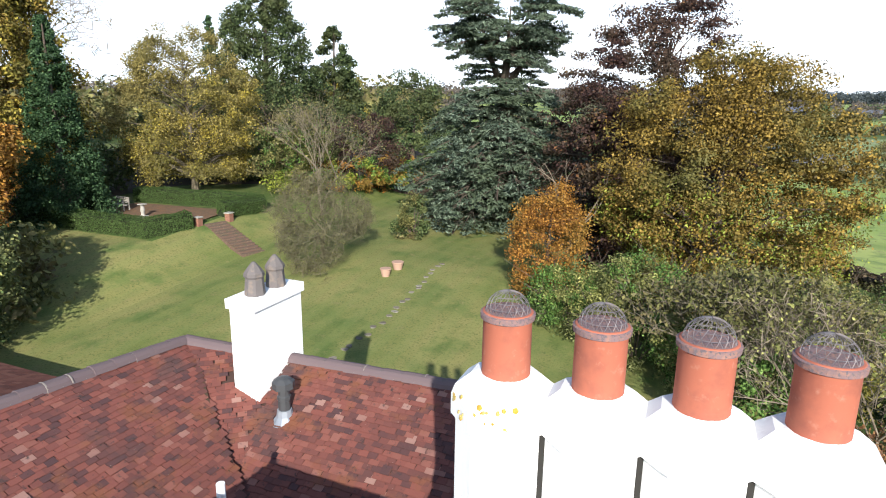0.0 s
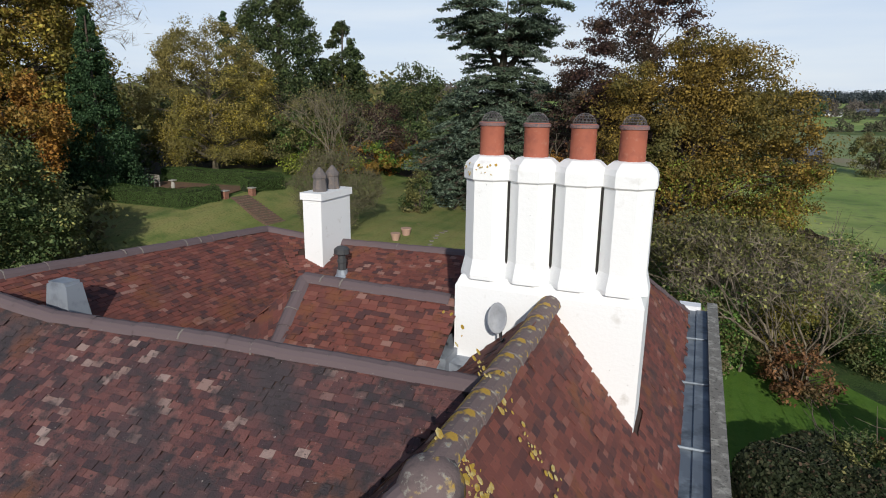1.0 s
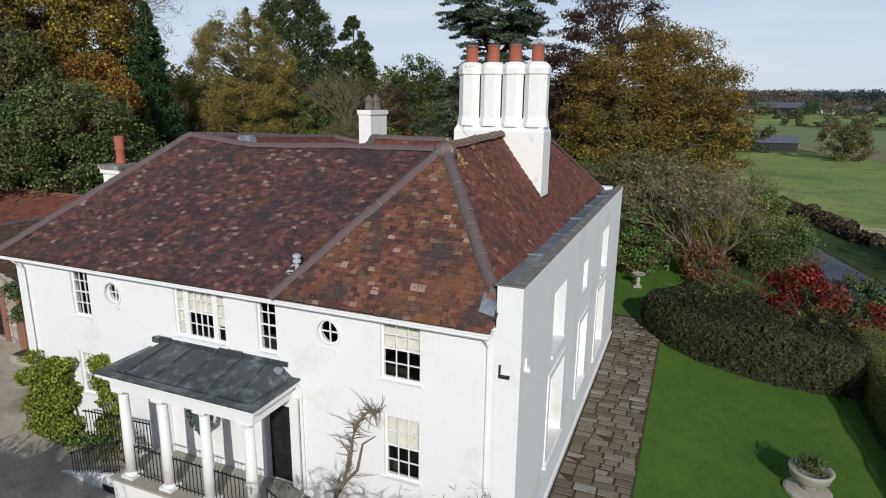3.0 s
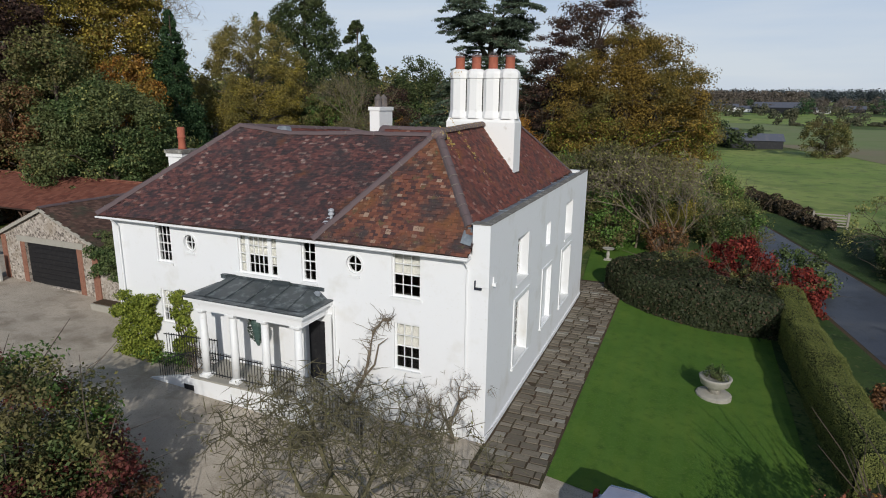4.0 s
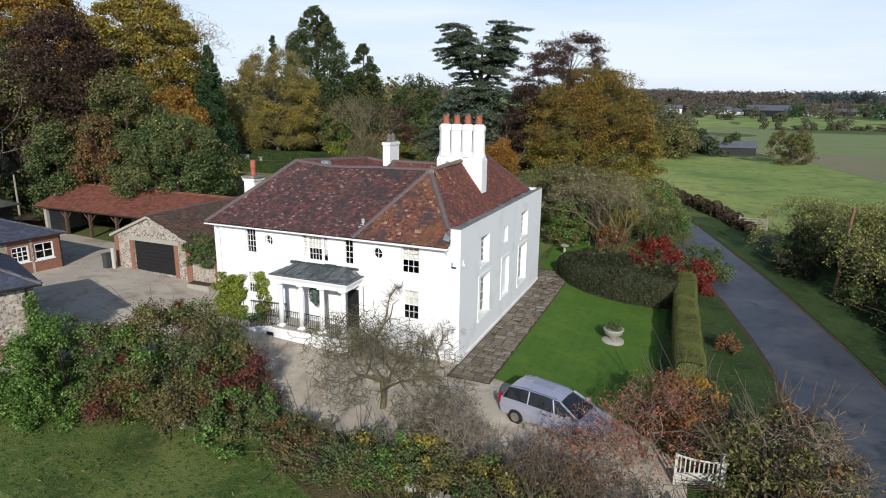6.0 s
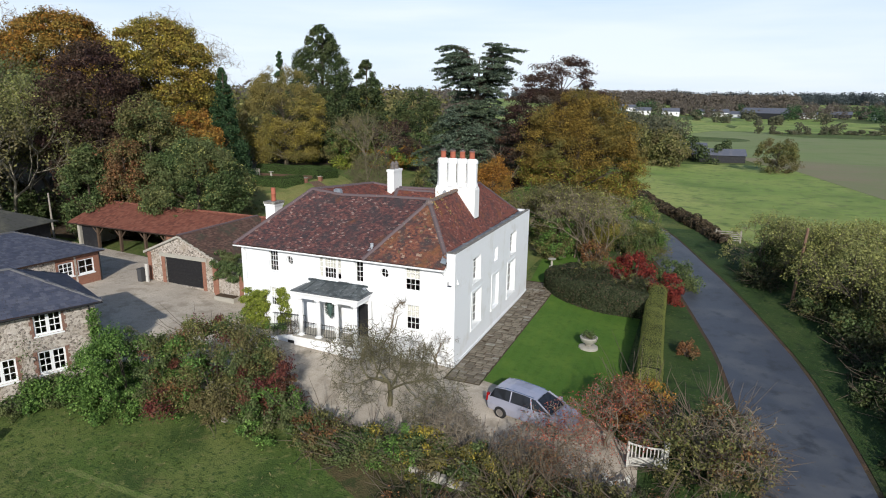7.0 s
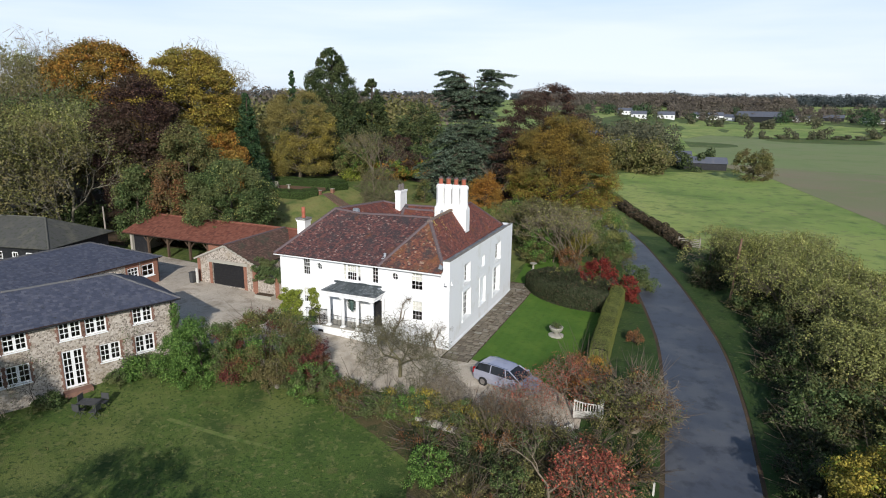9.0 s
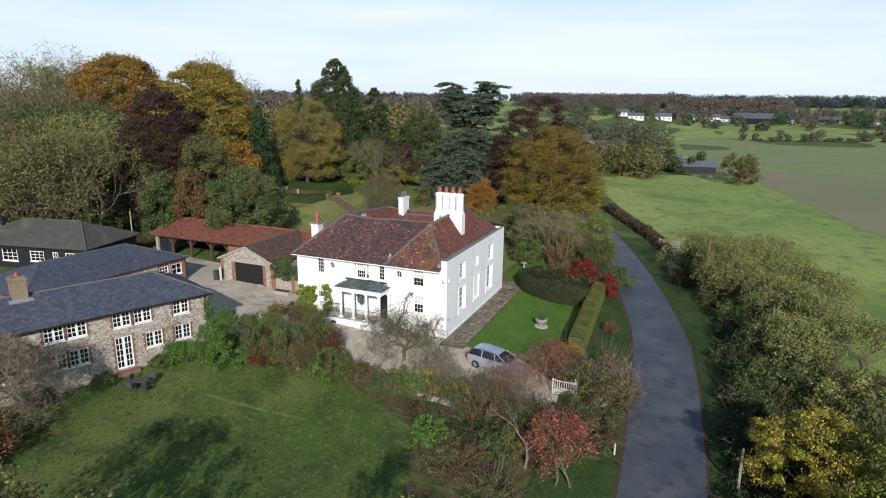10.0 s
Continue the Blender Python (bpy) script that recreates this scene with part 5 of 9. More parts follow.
# ---- outbuildings ----
def hip_roof(name, parent, m, s0, s1, d0, d1, ze, zr, hips=(True, True), material=None, tile=None, w=0.3, gauge=0.2, label="", ridge_mat=None, seed=1, ridge_at=None):
    """A roof in a building's frame: eaves at s0..s1, d0..d1, ridge along s; hipped or gabled ends; slates or tiles laid on it."""
    dm = ridge_at if ridge_at is not None else (d0 + d1) / 2
    half = (d1 - d0) / 2
    a = s0 + (half * 0.95 if hips[0] else 0.0)
    b = s1 - (half * 0.95 if hips[1] else 0.0)
    front = [(s0, d0, ze), (s1, d0, ze), (b, dm, zr), (a, dm, zr)]
    back = [(s1, d1, ze), (s0, d1, ze), (a, dm, zr), (b, dm, zr)]
    faces = [front, back]
    if hips[0]:
        faces.append([(s0, d1, ze), (s0, d0, ze), (a, dm, zr)])
    if hips[1]:
        faces.append([(s1, d0, ze), (s1, d1, ze), (b, dm, zr)])
    g = Geo()
    for f in faces:
        g.slab([m @ Vector(p) for p in f], 0.08)
    roof = part("roof", g, UNDER if tile is not None else material, parent, label)
    if tile is not None:
        rng = np.random.default_rng(seed)
        arr = np.concatenate([lay_tiles([m @ Vector(p) for p in f], rng, w, gauge, 0.012, 1.0, 0.01) for f in faces])
        tagged(part("slating", tile_mesh("slating", arr, tile), tile, roof), kind="stuff")
    rm = ridge_mat or RIDGE
    ridge_run(roof, m @ Vector((a, dm, zr)), m @ Vector((b, dm, zr)), rm, 0.11, 0.45, seed=seed)
    if hips[0]:
        ridge_run(roof, m @ Vector((s0, d0, ze)), m @ Vector((a, dm, zr)), rm, 0.09, 0.45, seed=seed)
    if hips[1]:
        ridge_run(roof, m @ Vector((s1, d0, ze)), m @ Vector((b, dm, zr)), rm, 0.09, 0.45, seed=seed)
    return roof


# flint cottage
COT = pose(-17.13, -9.13, 0, 0, 0, 67.36)
cottage = thing("cottage", (0, 0, 0), "flint and brick cottage with a blue slate hipped roof", "cottage")
C_WIN = []
for s in (-2.78, -5.65, -7.12, -10.05, -11.47, -14.3):
    C_WIN.append((s - 0.06, s + 1.18, 3.24, 4.39))
for s in (-2.8, -4.98, -10.1, -11.5, -14.4):
    C_WIN.append((s - 0.06, s + 1.18, 1.14, 2.36))
C_DOOR = (-7.2, -6.0, 0.0, 2.5)
g = Geo()
wall_panel(g, COT, -19, 0, -0.9, 4.5, 0.35, C_WIN + [C_DOOR])
g.box(-19, -18.65, 0.35, 6.0, -0.9, 4.5, COT).box(-0.35, 0, 0.35, 6.0, -0.9, 4.5, COT).box(-18.65, -0.35, 5.65, 6.0, -0.9, 4.5, COT)
part("wall", g, FLINT, cottage, "knapped flint walls")
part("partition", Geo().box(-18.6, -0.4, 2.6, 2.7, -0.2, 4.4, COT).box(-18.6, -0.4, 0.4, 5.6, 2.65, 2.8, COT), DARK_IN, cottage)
def jambs(parent, m, a, b, c, d):
    """Toothed brick jambs either side of an opening, block by block."""
    k, z = 0, c - 0.08
    while z < d + 0.05:
        wide = 0.2 if k % 2 else 0.12
        for x0, x1 in ((a - wide, a - 0.008), (b + 0.008, b + wide)):
            part("brick_quoin", Geo().box(x0, x1, -0.012, 0.04, z, z + 0.215, m), BRICK_D, parent)
        k, z = k + 1, z + 0.225


BRICK_D = bump(mat("dull_brown_brick", (0.21, 0.115, 0.085), 0.9, [((0.15, 0.09, 0.07), 6, 0.5, 0.7), ((0.33, 0.25, 0.19), 18, 0.6, 0.75)]), 25, 0.4, 0.01)
for a, b, c, d in C_WIN:
    h2 = (a + b) / 2
    for p, q in ((a, h2 - 0.003), (h2 + 0.003, b)):
        sash(cottage, COT, p, q, c, d, 2, 3, 0.05, 0.0, frame_mat=PAINT_W, split=False, sill=False, bar=0.04, fr=0.075)
    part("sill", Geo().box(a - 0.06, b + 0.06, -0.06, 0.06, c - 0.075, c - 0.003, COT), PAINT_W, cottage)
    jambs(cottage, COT, a, b, c, d)
h2 = (C_DOOR[0] + C_DOOR[1]) / 2
for p, q in ((C_DOOR[0], h2 - 0.003), (h2 + 0.003, C_DOOR[1])):
    sash(cottage, COT, p, q, 0.0, 2.5, 2, 5, 0.05, 0.0, split=False, sill=False, bar=0.045, fr=0.09)
jambs(cottage, COT, C_DOOR[0], C_DOOR[1], 0.0, 2.5)
part("doorstep", Geo().box(-7.4, -5.8, -0.6, -0.02, -0.7, -0.1, COT), BRICK_D, cottage)
part("gutter", Geo().tube([COT @ Vector((-19.3, -0.36, 4.44)), COT @ Vector((0.3, -0.36, 4.46))], 0.05, 6), BLACK, cottage)
part("downpipe", Geo().tube([COT @ Vector((-0.3, -0.05, 4.4)), COT @ Vector((-0.3, -0.05, 0))], 0.04, 6), BLACK, cottage)
hip_roof("roof", cottage, COT, -19.3, 0.3, -0.3, 6.6, 4.5, 6.15, (True, True), SLATE, SLATE, 0.25, 0.2, "blue-grey slate roof", mat("grey_ridge", (0.12, 0.12, 0.125), 0.8), 3)
BUFF = bump(mat("brown_buff_brick", (0.24, 0.18, 0.125), 0.9, [((0.17, 0.12, 0.085), 8, 0.5, 0.7), ((0.3, 0.25, 0.19), 20, 0.6, 0.75)]), 25, 0.5, 0.01)
cst = part("chimney", Geo().box(-15.9, -15.0, 3.6, 4.5, 4.8, 7.1, COT).box(-15.95, -14.95, 3.55, 4.55, 7.1, 7.25, COT), mat("buff_brick", (0.33, 0.25, 0.17), 0.9, [((0.22, 0.16, 0.11), 8, 0.5, 0.7)]), cottage, "buff brick stack with lead apron")
part("lead_apron", Geo().box(-16.0, -14.9, 3.42, 3.6, 5.65, 5.85, COT), ZINC, cst)
part("chimney_pot", Geo().lathe([(0.13, 0), (0.12, 0.35), (0.15, 0.42)], 10, tuple(COT @ Vector((-15.45, 4.05, 7.25)))), dpot, cst)

# brick stack through the cottage roof
cst = part("chimney", Geo().box(-12.5, -11.55, 2.65, 3.6, 5.3, 7.3, COT).box(-12.56, -11.49, 2.59, 3.66, 7.3, 7.42, COT).box(-12.5, -11.55, 2.65, 3.6, 7.42, 7.56, COT), BUFF, cottage, "weathered brown brick stack")
part("lead_flashing", Geo().slab([COT @ Vector(q) for q in ((-12.75, 2.3, 5.83), (-11.3, 2.3, 5.83), (-11.3, 2.64, 6.0), (-12.75, 2.64, 6.0))], 0.03), ZINC, cst)
part("chimney_pot", Geo().lathe([(0.16, 0), (0.13, 0.05), (0.12, 0.25), (0.14, 0.28)], 12, COT @ Vector((-12.0, 3.1, 7.56))), TERRACOTTA, cst)
# slate-roofed brick range behind it
RNG = pose(-30.3, 1.5, 0, 0, 0, 85)
rng_b = thing("brick_range", (0, 0, 0), "low brick and flint outbuilding with a blue slate hipped roof", "outbuilding")
R_WIN = [(-1.75, -0.5, 1.95, 3.1), (-3.2, -2.1, 2.0, 3.1)]
g = Geo()
wall_panel(g, RNG, -16, 0, 0.5, 3.55, 0.3, R_WIN)
g.box(-0.3, 0, 0.3, 8, 0.5, 3.55, RNG).box(-16, -15.7, 0.3, 8, 0.5, 3.55, RNG).box(-15.7, -0.3, 7.7, 8, 0.5, 3.55, RNG)
part("wall", g, BRICK, rng_b, "red brick walls with flint panels")
part("flint_panel", Geo().box(-2.0, -1.85, -0.012, 0.05, 0.5, 3.5, RNG).box(-15.5, -3.4, -0.012, 0.05, 0.6, 3.4, RNG), FLINT, rng_b)
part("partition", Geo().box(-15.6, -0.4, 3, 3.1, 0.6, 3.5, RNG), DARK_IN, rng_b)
for a, b, c, d in R_WIN:
    sash(rng_b, RNG, a, b, c, d, 2 if a > -2 else 3, 2 if a > -2 else 3, 0.04, 0.0, split=False, bar=0.05, fr=0.09)
part("downpipe", Geo().tube([RNG @ Vector((-0.06, -0.06, 3.5)), RNG @ Vector((-0.06, -0.06, 0.9))], 0.045, 6), BLACK, rng_b)
hip_roof("roof", rng_b, RNG, -16.3, 0.3, -0.3, 8.3, 3.55, 5.2, (True, True), SLATE, SLATE, 0.25, 0.2, "blue-grey slate roof", mat("grey_ridge_b", (0.1, 0.1, 0.105), 0.8), 5)

# black boarded house beyond
SHD = pose(-41.5, -1.2, 0, 0, 0, 12)
shed = thing("boarded_house", (0, 0, 0), "single-storey black weatherboarded house with a grey hipped roof", "outbuilding")
S_WIN = [(-2.7, -1.3, 2.0, 3.2), (-4.3, -3.6, 1.2, 3.2), (-7.2, -5.4, 2.0, 3.2), (-10.8, -8.8, 1.9, 3.3)]
g = Geo()
wall_panel(g, SHD, -15, 0, 0.6, 3.8, 0.25, S_WIN)
g.box(-0.25, 0, 0.25, 8, 0.6, 3.8, SHD).box(-15, -14.75, 0.25, 8, 0.6, 3.8, SHD).box(-14.75, -0.25, 7.75, 8, 0.6, 3.8, SHD)
part("wall", g, BOARD, shed, "black weatherboarded walls")
for k in range(15):
    part("board", Geo().box(-15.0, 0.0, -0.03, -0.004, 0.62 + 0.2 * k, 0.79 + 0.2 * k, SHD) if 0.62 + 0.2 * k < 0.95 or 0.79 + 0.2 * k > 3.35 else Geo().box(-1.25, 0.0, -0.03, -0.004, 0.62 + 0.2 * k, 0.79 + 0.2 * k, SHD), BOARD, shed)
part("partition", Geo().box(-14.7, -0.3, 3, 3.1, 0.7, 3.7, SHD), DARK_IN, shed)
for a, b, c, d in S_WIN:
    sash(shed, SHD, a, b, c, d, 3 if b - a > 1 else 2, 4 if d - c > 1.5 else 3, 0.03, 0.0, split=False, bar=0.05, fr=0.09)
hip_roof("roof", shed, SHD, -15.5, 0.5, -0.5, 8.5, 3.8, 5.9, (True, True), SHED_ROOF, None, 0.3, 0.2, "dull grey hipped roof", mat("felt_ridge", (0.09, 0.09, 0.08), 0.9), 6)

# cart lodge
lodge = thing("cart_lodge", (0, 0, 0), "open-fronted timber cart lodge with a red pantile roof", "barn")
I4 = Matrix.Identity(4)
part("wall", Geo().box(-42.0, -18.0, 15.6, 15.9, 0.7, 3.6), FLINT, lodge)
part("wall", Geo().box(-42.2, -41.9, 8.6, 15.9, 0.7, 3.4), PALE_STONE, lodge)
part("wall", Geo().box(-31.0, -28.5, 8.7, 9.0, 0.7, 3.3).box(-28.5, -28.2, 8.7, 15.6, 0.7, 3.4), BRICK, lodge)
part("boarded_bay", Geo().box(-41.8, -39.6, 8.8, 8.9, 0.9, 3.2), BOARD, lodge)
for x in (-39.6, -36.7, -33.6, -31.1):
    post = part("post", Geo().box(x - 0.11, x + 0.11, 8.65, 8.87, 0.8, 3.3), OAK, lodge)
    part("brace", Geo().tube([(x + 0.1, 8.76, 2.5), (x + 0.75, 8.76, 3.22)], 0.06, 4).tube([(x - 0.1, 8.76, 2.5), (x - 0.75, 8.76, 3.22)], 0.06, 4), OAK, post)
part("beam", Geo().box(-42.0, -28.3, 8.62, 8.9, 3.22, 3.42), OAK, lodge)
hip_roof("roof", lodge, I4, -43.0, -18.0, 8.2, 16.6, 3.42, 4.85, (False, False), None, RED_TILE, 0.26, 0.3, "red clay pantile roof", mat("red_ridge", (0.3, 0.12, 0.08), 0.85), 8)
# log pile inside
rl = random.Random(3)
for k in range(5):
    part("stored_board", Geo().box(-38.9 + 0.5 * k, -38.6 + 0.5 * k, 14.6, 14.9, 0.95, 1.9 + rl.random() * 0.5), GREY_WOOD, lodge)

# garage with its gable to the yard
garage = thing("garage", (0, 0, 0), "flint and brick gabled garage with a wide black door", "garage")
g = Geo()
GX0, GX1, GY, GD = -27.2, -20.4, 3.3, (-25.45, -21.75, 1.0, 3.15)
wall_panel(g, Matrix.Translation((0, GY, 0)), GX0, GX1, 0.6, 3.5, 0.3, [GD])
g.poly([(GX0, GY, 3.5), (GX1, GY, 3.5), ((GX0 + GX1) / 2, GY, 4.9)]).poly([(GX0, GY + 0.3, 3.5), ((GX0 + GX1) / 2, GY + 0.3, 4.9), (GX1, GY + 0.3, 3.5)])
g.box(GX0, GX0 + 0.3, GY + 0.3, 9, 0.6, 3.5).box(GX1 - 0.3, GX1, GY + 0.3, 9, 0.6, 3.5)
part("wall", g, FLINT, garage, "flint gable with brick quoins")
part("quoin", Geo().box(GX0 - 0.02, GX0 + 0.35, GY - 0.025, GY + 0.2, 0.6, 3.4), BRICK, garage)
part("quoin", Geo().box(GX1 - 0.35, GX1 + 0.02, GY - 0.025, GY + 0.2, 0.6, 3.4), BRICK, garage)
part("quoin", Geo().box(GD[0] - 0.35, GD[0] - 0.003, GY - 0.02, GY + 0.1, 0.7, 3.15), BRICK, garage)
part("quoin", Geo().box(GD[1] + 0.003, GD[1] + 0.35, GY - 0.02, GY + 0.1, 0.7, 3.15), BRICK, garage)
part("lintel", Geo().box(GD[0] - 0.5, GD[1] + 0.5, GY - 0.05, GY + 0.12, 3.15, 3.45), PALE_STONE, garage)
gd = part("garage_door", Geo().box(GD[0] + 0.01, GD[1] - 0.01, GY + 0.14, GY + 0.2, 1.0, 3.14), BLACK, garage, "closed black garage door")
for k in range(8):
    part("slat", Geo().box(GD[0] + 0.02, GD[1] - 0.02, GY + 0.12, GY + 0.139, 1.1 + 0.255 * k, 1.33 + 0.255 * k), BLACK, gd)
mx = (GX0 + GX1) / 2
g = Geo()
gf = [[(GX0 - 0.25, GY - 0.15, 3.42), (mx, GY - 0.15, 4.98), (mx, 12.3, 4.98), (GX0 - 0.25, 12.3, 3.42)], [(mx, GY - 0.15, 4.98), (GX1 + 0.3, GY - 0.15, 3.4), (GX1 + 0.3, 12.3, 3.4), (mx, 12.3, 4.98)]]
for f in gf:
    g.slab(f, 0.07)
groof = part("roof", g, UNDER, garage, "mossy brown clay tile roof")
rgt = np.random.default_rng(11)
BROWN_TILE = bump(mat("brown_tile", (0.1, 0.06, 0.045), 0.9, [((0.07, 0.065, 0.045), 0.9, 0.5, 0.7)]), 30, 0.4, 0.01)
varied(BROWN_TILE, [(0, (0.07, 0.042, 0.034)), (0.6, (0.11, 0.062, 0.046)), (1, (0.17, 0.1, 0.075))])
tagged(part("roof_tiles", tile_mesh("roof_tiles", np.concatenate([lay_tiles(f, rgt, 0.2, 0.15) for f in gf]), BROWN_TILE), BROWN_TILE, groof), kind="stuff")
ridge_run(groof, (mx, GY - 0.15, 5.0), (mx, 12.3, 5.0), RIDGE, 0.11, 0.4, seed=4)
part("bargeboard", Geo().slab([(GX0 - 0.3, GY - 0.17, 3.42), (mx, GY - 0.17, 5.0), (mx, GY - 0.17, 4.82), (GX0 - 0.3, GY - 0.17, 3.24)], 0.03, Vector((0, -1, 0))).slab([(mx, GY - 0.17, 5.0), (GX1 + 0.35, GY - 0.17, 3.4), (GX1 + 0.35, GY - 0.17, 3.22), (mx, GY - 0.17, 4.82)], 0.03, Vector((0, -1, 0))), PALE_STONE, garage)
# flint yard wall to the house
ywall = thing("yard_wall", (0, 0, 0), "flint yard wall with brick piers joining garage and house", "wall")
part("wall", Geo().box(-20.05, -15.0, 3.0, 3.3, 0.3, 2.5), FLINT, ywall)
part("pier", Geo().box(-20.35, -19.95, 2.95, 3.28, 0.5, 2.6), BRICK, ywall)
part("pier", Geo().box(-18.0, -17.6, 2.95, 3.35, 0.5, 2.6), BRICK, ywall)
trough = thing("stone_trough", (-18.8, 2.5, gz(-18.8, 2.5)), "low pale stone trough of earth against the flint wall", "trough")
part("trough_body", Geo().box(-0.9, 0.9, -0.35, 0.35, -0.1, 0.35), PALE_STONE, trough)
part("soil_fill", Geo().box(-0.82, 0.82, -0.27, 0.27, 0.351, 0.4), SOIL, trough)
# bins by the garage
binn = thing("wheelie_bin", (-27.25, 2.6, gz(-27.25, 2.6)), "dark wheelie bin beside the garage", "bin")
part("bin_body", Geo().box(-0.2, 0.2, -0.25, 0.25, 0.05, 1.0, taper=-0.02), GREY_PLASTIC, binn)
part("lid", Geo().box(-0.24, 0.24, -0.29, 0.28, 1.001, 1.07), GREY_PLASTIC, binn)
pan = thing("white_board", (-26.75, 2.65, gz(-26.75, 2.65)), "white painted board standing against the garage corner", "board")
part("panel", Geo().box(-0.12, 0.12, -0.05, 0.05, -0.02, 1.5), WHITE_WOOD, pan)

# ---- garden things ----
def pole(name, x, y, h, r, material, label, cat, arm=None, lean=0.0):
    p = thing(name, at_ground(x, y), label, cat)
    part("shaft", Geo().tube([(0, 0, -0.3), (lean * 0.5, 0, h * 0.5), (lean, 0, h)], [r, r * 0.9, r * 0.75], 8), material, p)
    if arm:
        part("crossarm", Geo().box(-arm, arm, -0.05, 0.05, h - 0.55, h - 0.43), material, p)
        for s in (-1, -0.4, 0.4, 1):
            part("insulator", Geo().lathe([(0.03, 0), (0.05, 0.05), (0.03, 0.12)], 6, (s * arm * 0.9, 0, h - 0.43)), PALE_STONE, p)
    return p


pole("telegraph_pole", 20.1, 23.4, 6.2, 0.13, mat("weathered_red_brown_pole", (0.2, 0.12, 0.08), 0.85, [((0.12, 0.08, 0.06), 3, 0.5, 0.7)]), "brown timber telegraph pole leaning in the lane hedge", "pole", lean=0.35)
pole("telegraph_pole", -48.0, 10.2, 4.6, 0.11, GREY_WOOD, "grey timber pole behind the outbuildings", "pole")
for x, y in ((15.3, -2.1), (15.4, -10.1)):
    p = thing("marker_post", at_ground(x, y), "short white painted verge marker post", "post", "verge marker posts")
    part("post", Geo().box(-0.05, 0.05, -0.04, 0.04, -0.2, 0.75), WHITE_WOOD, p)
    part("cap", Geo().lathe([(0.07, 0), (0.02, 0.06)], 4, (0, 0, 0.75)), WHITE_WOOD, p)
p = thing("gate_post", at_ground(-8.3, -9.6), "weathered grey timber post in the hedge", "post")
part("post", Geo().box(-0.13, 0.13, -0.1, 0.1, -0.2, 1.25, taper=0.015), GREY_WOOD, p)

# stone urn planter on the lawn
urn = thing("stone_urn", at_ground(6.62, 6.85, 0.03), "weathered stone urn planted with lavender on a broad plinth", "urn")
part("plinth", Geo().lathe([(0.62, -0.05), (0.62, 0.12), (0.55, 0.16), (0.3, 0.2)], 16), PALE_STONE, urn)
part("bowl", Geo().lathe([(0.22, 0.18), (0.2, 0.3), (0.3, 0.38), (0.5, 0.52), (0.55, 0.72), (0.58, 0.78), (0.5, 0.8), (0.45, 0.74)], 20), PALE_STONE, urn, smooth=True)
bath = thing("bird_bath", at_ground(0.5, 23.3, 0.02), "pale stone bird bath on a baluster stem", "bird bath")
part("base", Geo().box(-0.22, 0.22, -0.22, 0.22, -0.05, 0.1), PALE_STONE, bath)
part("stem", Geo().lathe([(0.15, 0.1), (0.09, 0.2), (0.12, 0.4), (0.08, 0.6), (0.12, 0.68)], 12), PALE_STONE, bath)
part("basin", Geo().lathe([(0.12, 0.68), (0.36, 0.76), (0.38, 0.82), (0.33, 0.82), (0.1, 0.77)], 18), PALE_STONE, bath)
# terracotta planters on the garden lawn
for x, y, s in ((-20.0, 35.8, 1.0), (-19.85, 37.2, 1.1)):
    p = thing("terracotta_planter", at_ground(x, y, 0.03), "buff terracotta planter with fading red flowers", "planter", "planters on the garden lawn")
    part("tub", Geo().lathe([(0.24 * s, 0), (0.33 * s, 0.42), (0.36 * s, 0.45), (0.36 * s, 0.52), (0.3 * s, 0.52)], 14), mat("buff_terracotta", (0.42, 0.27, 0.2), 0.85), p)
# garden bench and sundial in the hedged garden
bench = thing("garden_bench", pose(-44.9, 37.9, gz(-44.9, 37.9) + 0.03, 0, 0, -10), "silvered wooden garden bench", "bench")
part("seat", Geo().box(-0.85, 0.85, -0.5, 0, 0.4, 0.45), GREY_WOOD, bench)
for z in (0.58, 0.72, 0.86, 0.98):
    part("back_slat", Geo().box(-0.85, 0.85, -0.02, 0.03, z - 0.05, z + 0.05), GREY_WOOD, bench)
for x in (-0.82, 0.82):
    part("leg", Geo().box(x - 0.04, x + 0.04, -0.5, -0.42, -0.05, 0.65), GREY_WOOD, bench)
    part("leg", Geo().box(x - 0.04, x + 0.04, -0.05, 0.03, -0.05, 1.0), GREY_WOOD, bench)
    part("armrest", Geo().box(x - 0.05, x + 0.05, -0.55, 0.0, 0.65, 0.7), GREY_WOOD, bench)
dial = thing("sundial", at_ground(-41.0, 36.3, 0.03), "pale stone pedestal sundial among bare beds", "sundial")
part("base", Geo().box(-0.28, 0.28, -0.28, 0.28, -0.05, 0.15), PALE_STONE, dial)
part("pedestal", Geo().lathe([(0.17, 0.15), (0.13, 0.3), (0.17, 0.6), (0.12, 0.9), (0.2, 1.0)], 12), PALE_STONE, dial)
part("dial_plate", Geo().box(-0.24, 0.24, -0.24, 0.24, 1.0, 1.06), PALE_STONE, dial)
# bed inside the hedges
patch("flower_bed", [(-48.0, 33.8), (-36.3, 33.6), (-35.8, 36.4), (-36.0, 40.5), (-46.0, 40.2)], EARTH, "bare brown rose bed with fallen leaves", "flower bed", 0.065, 0.8)
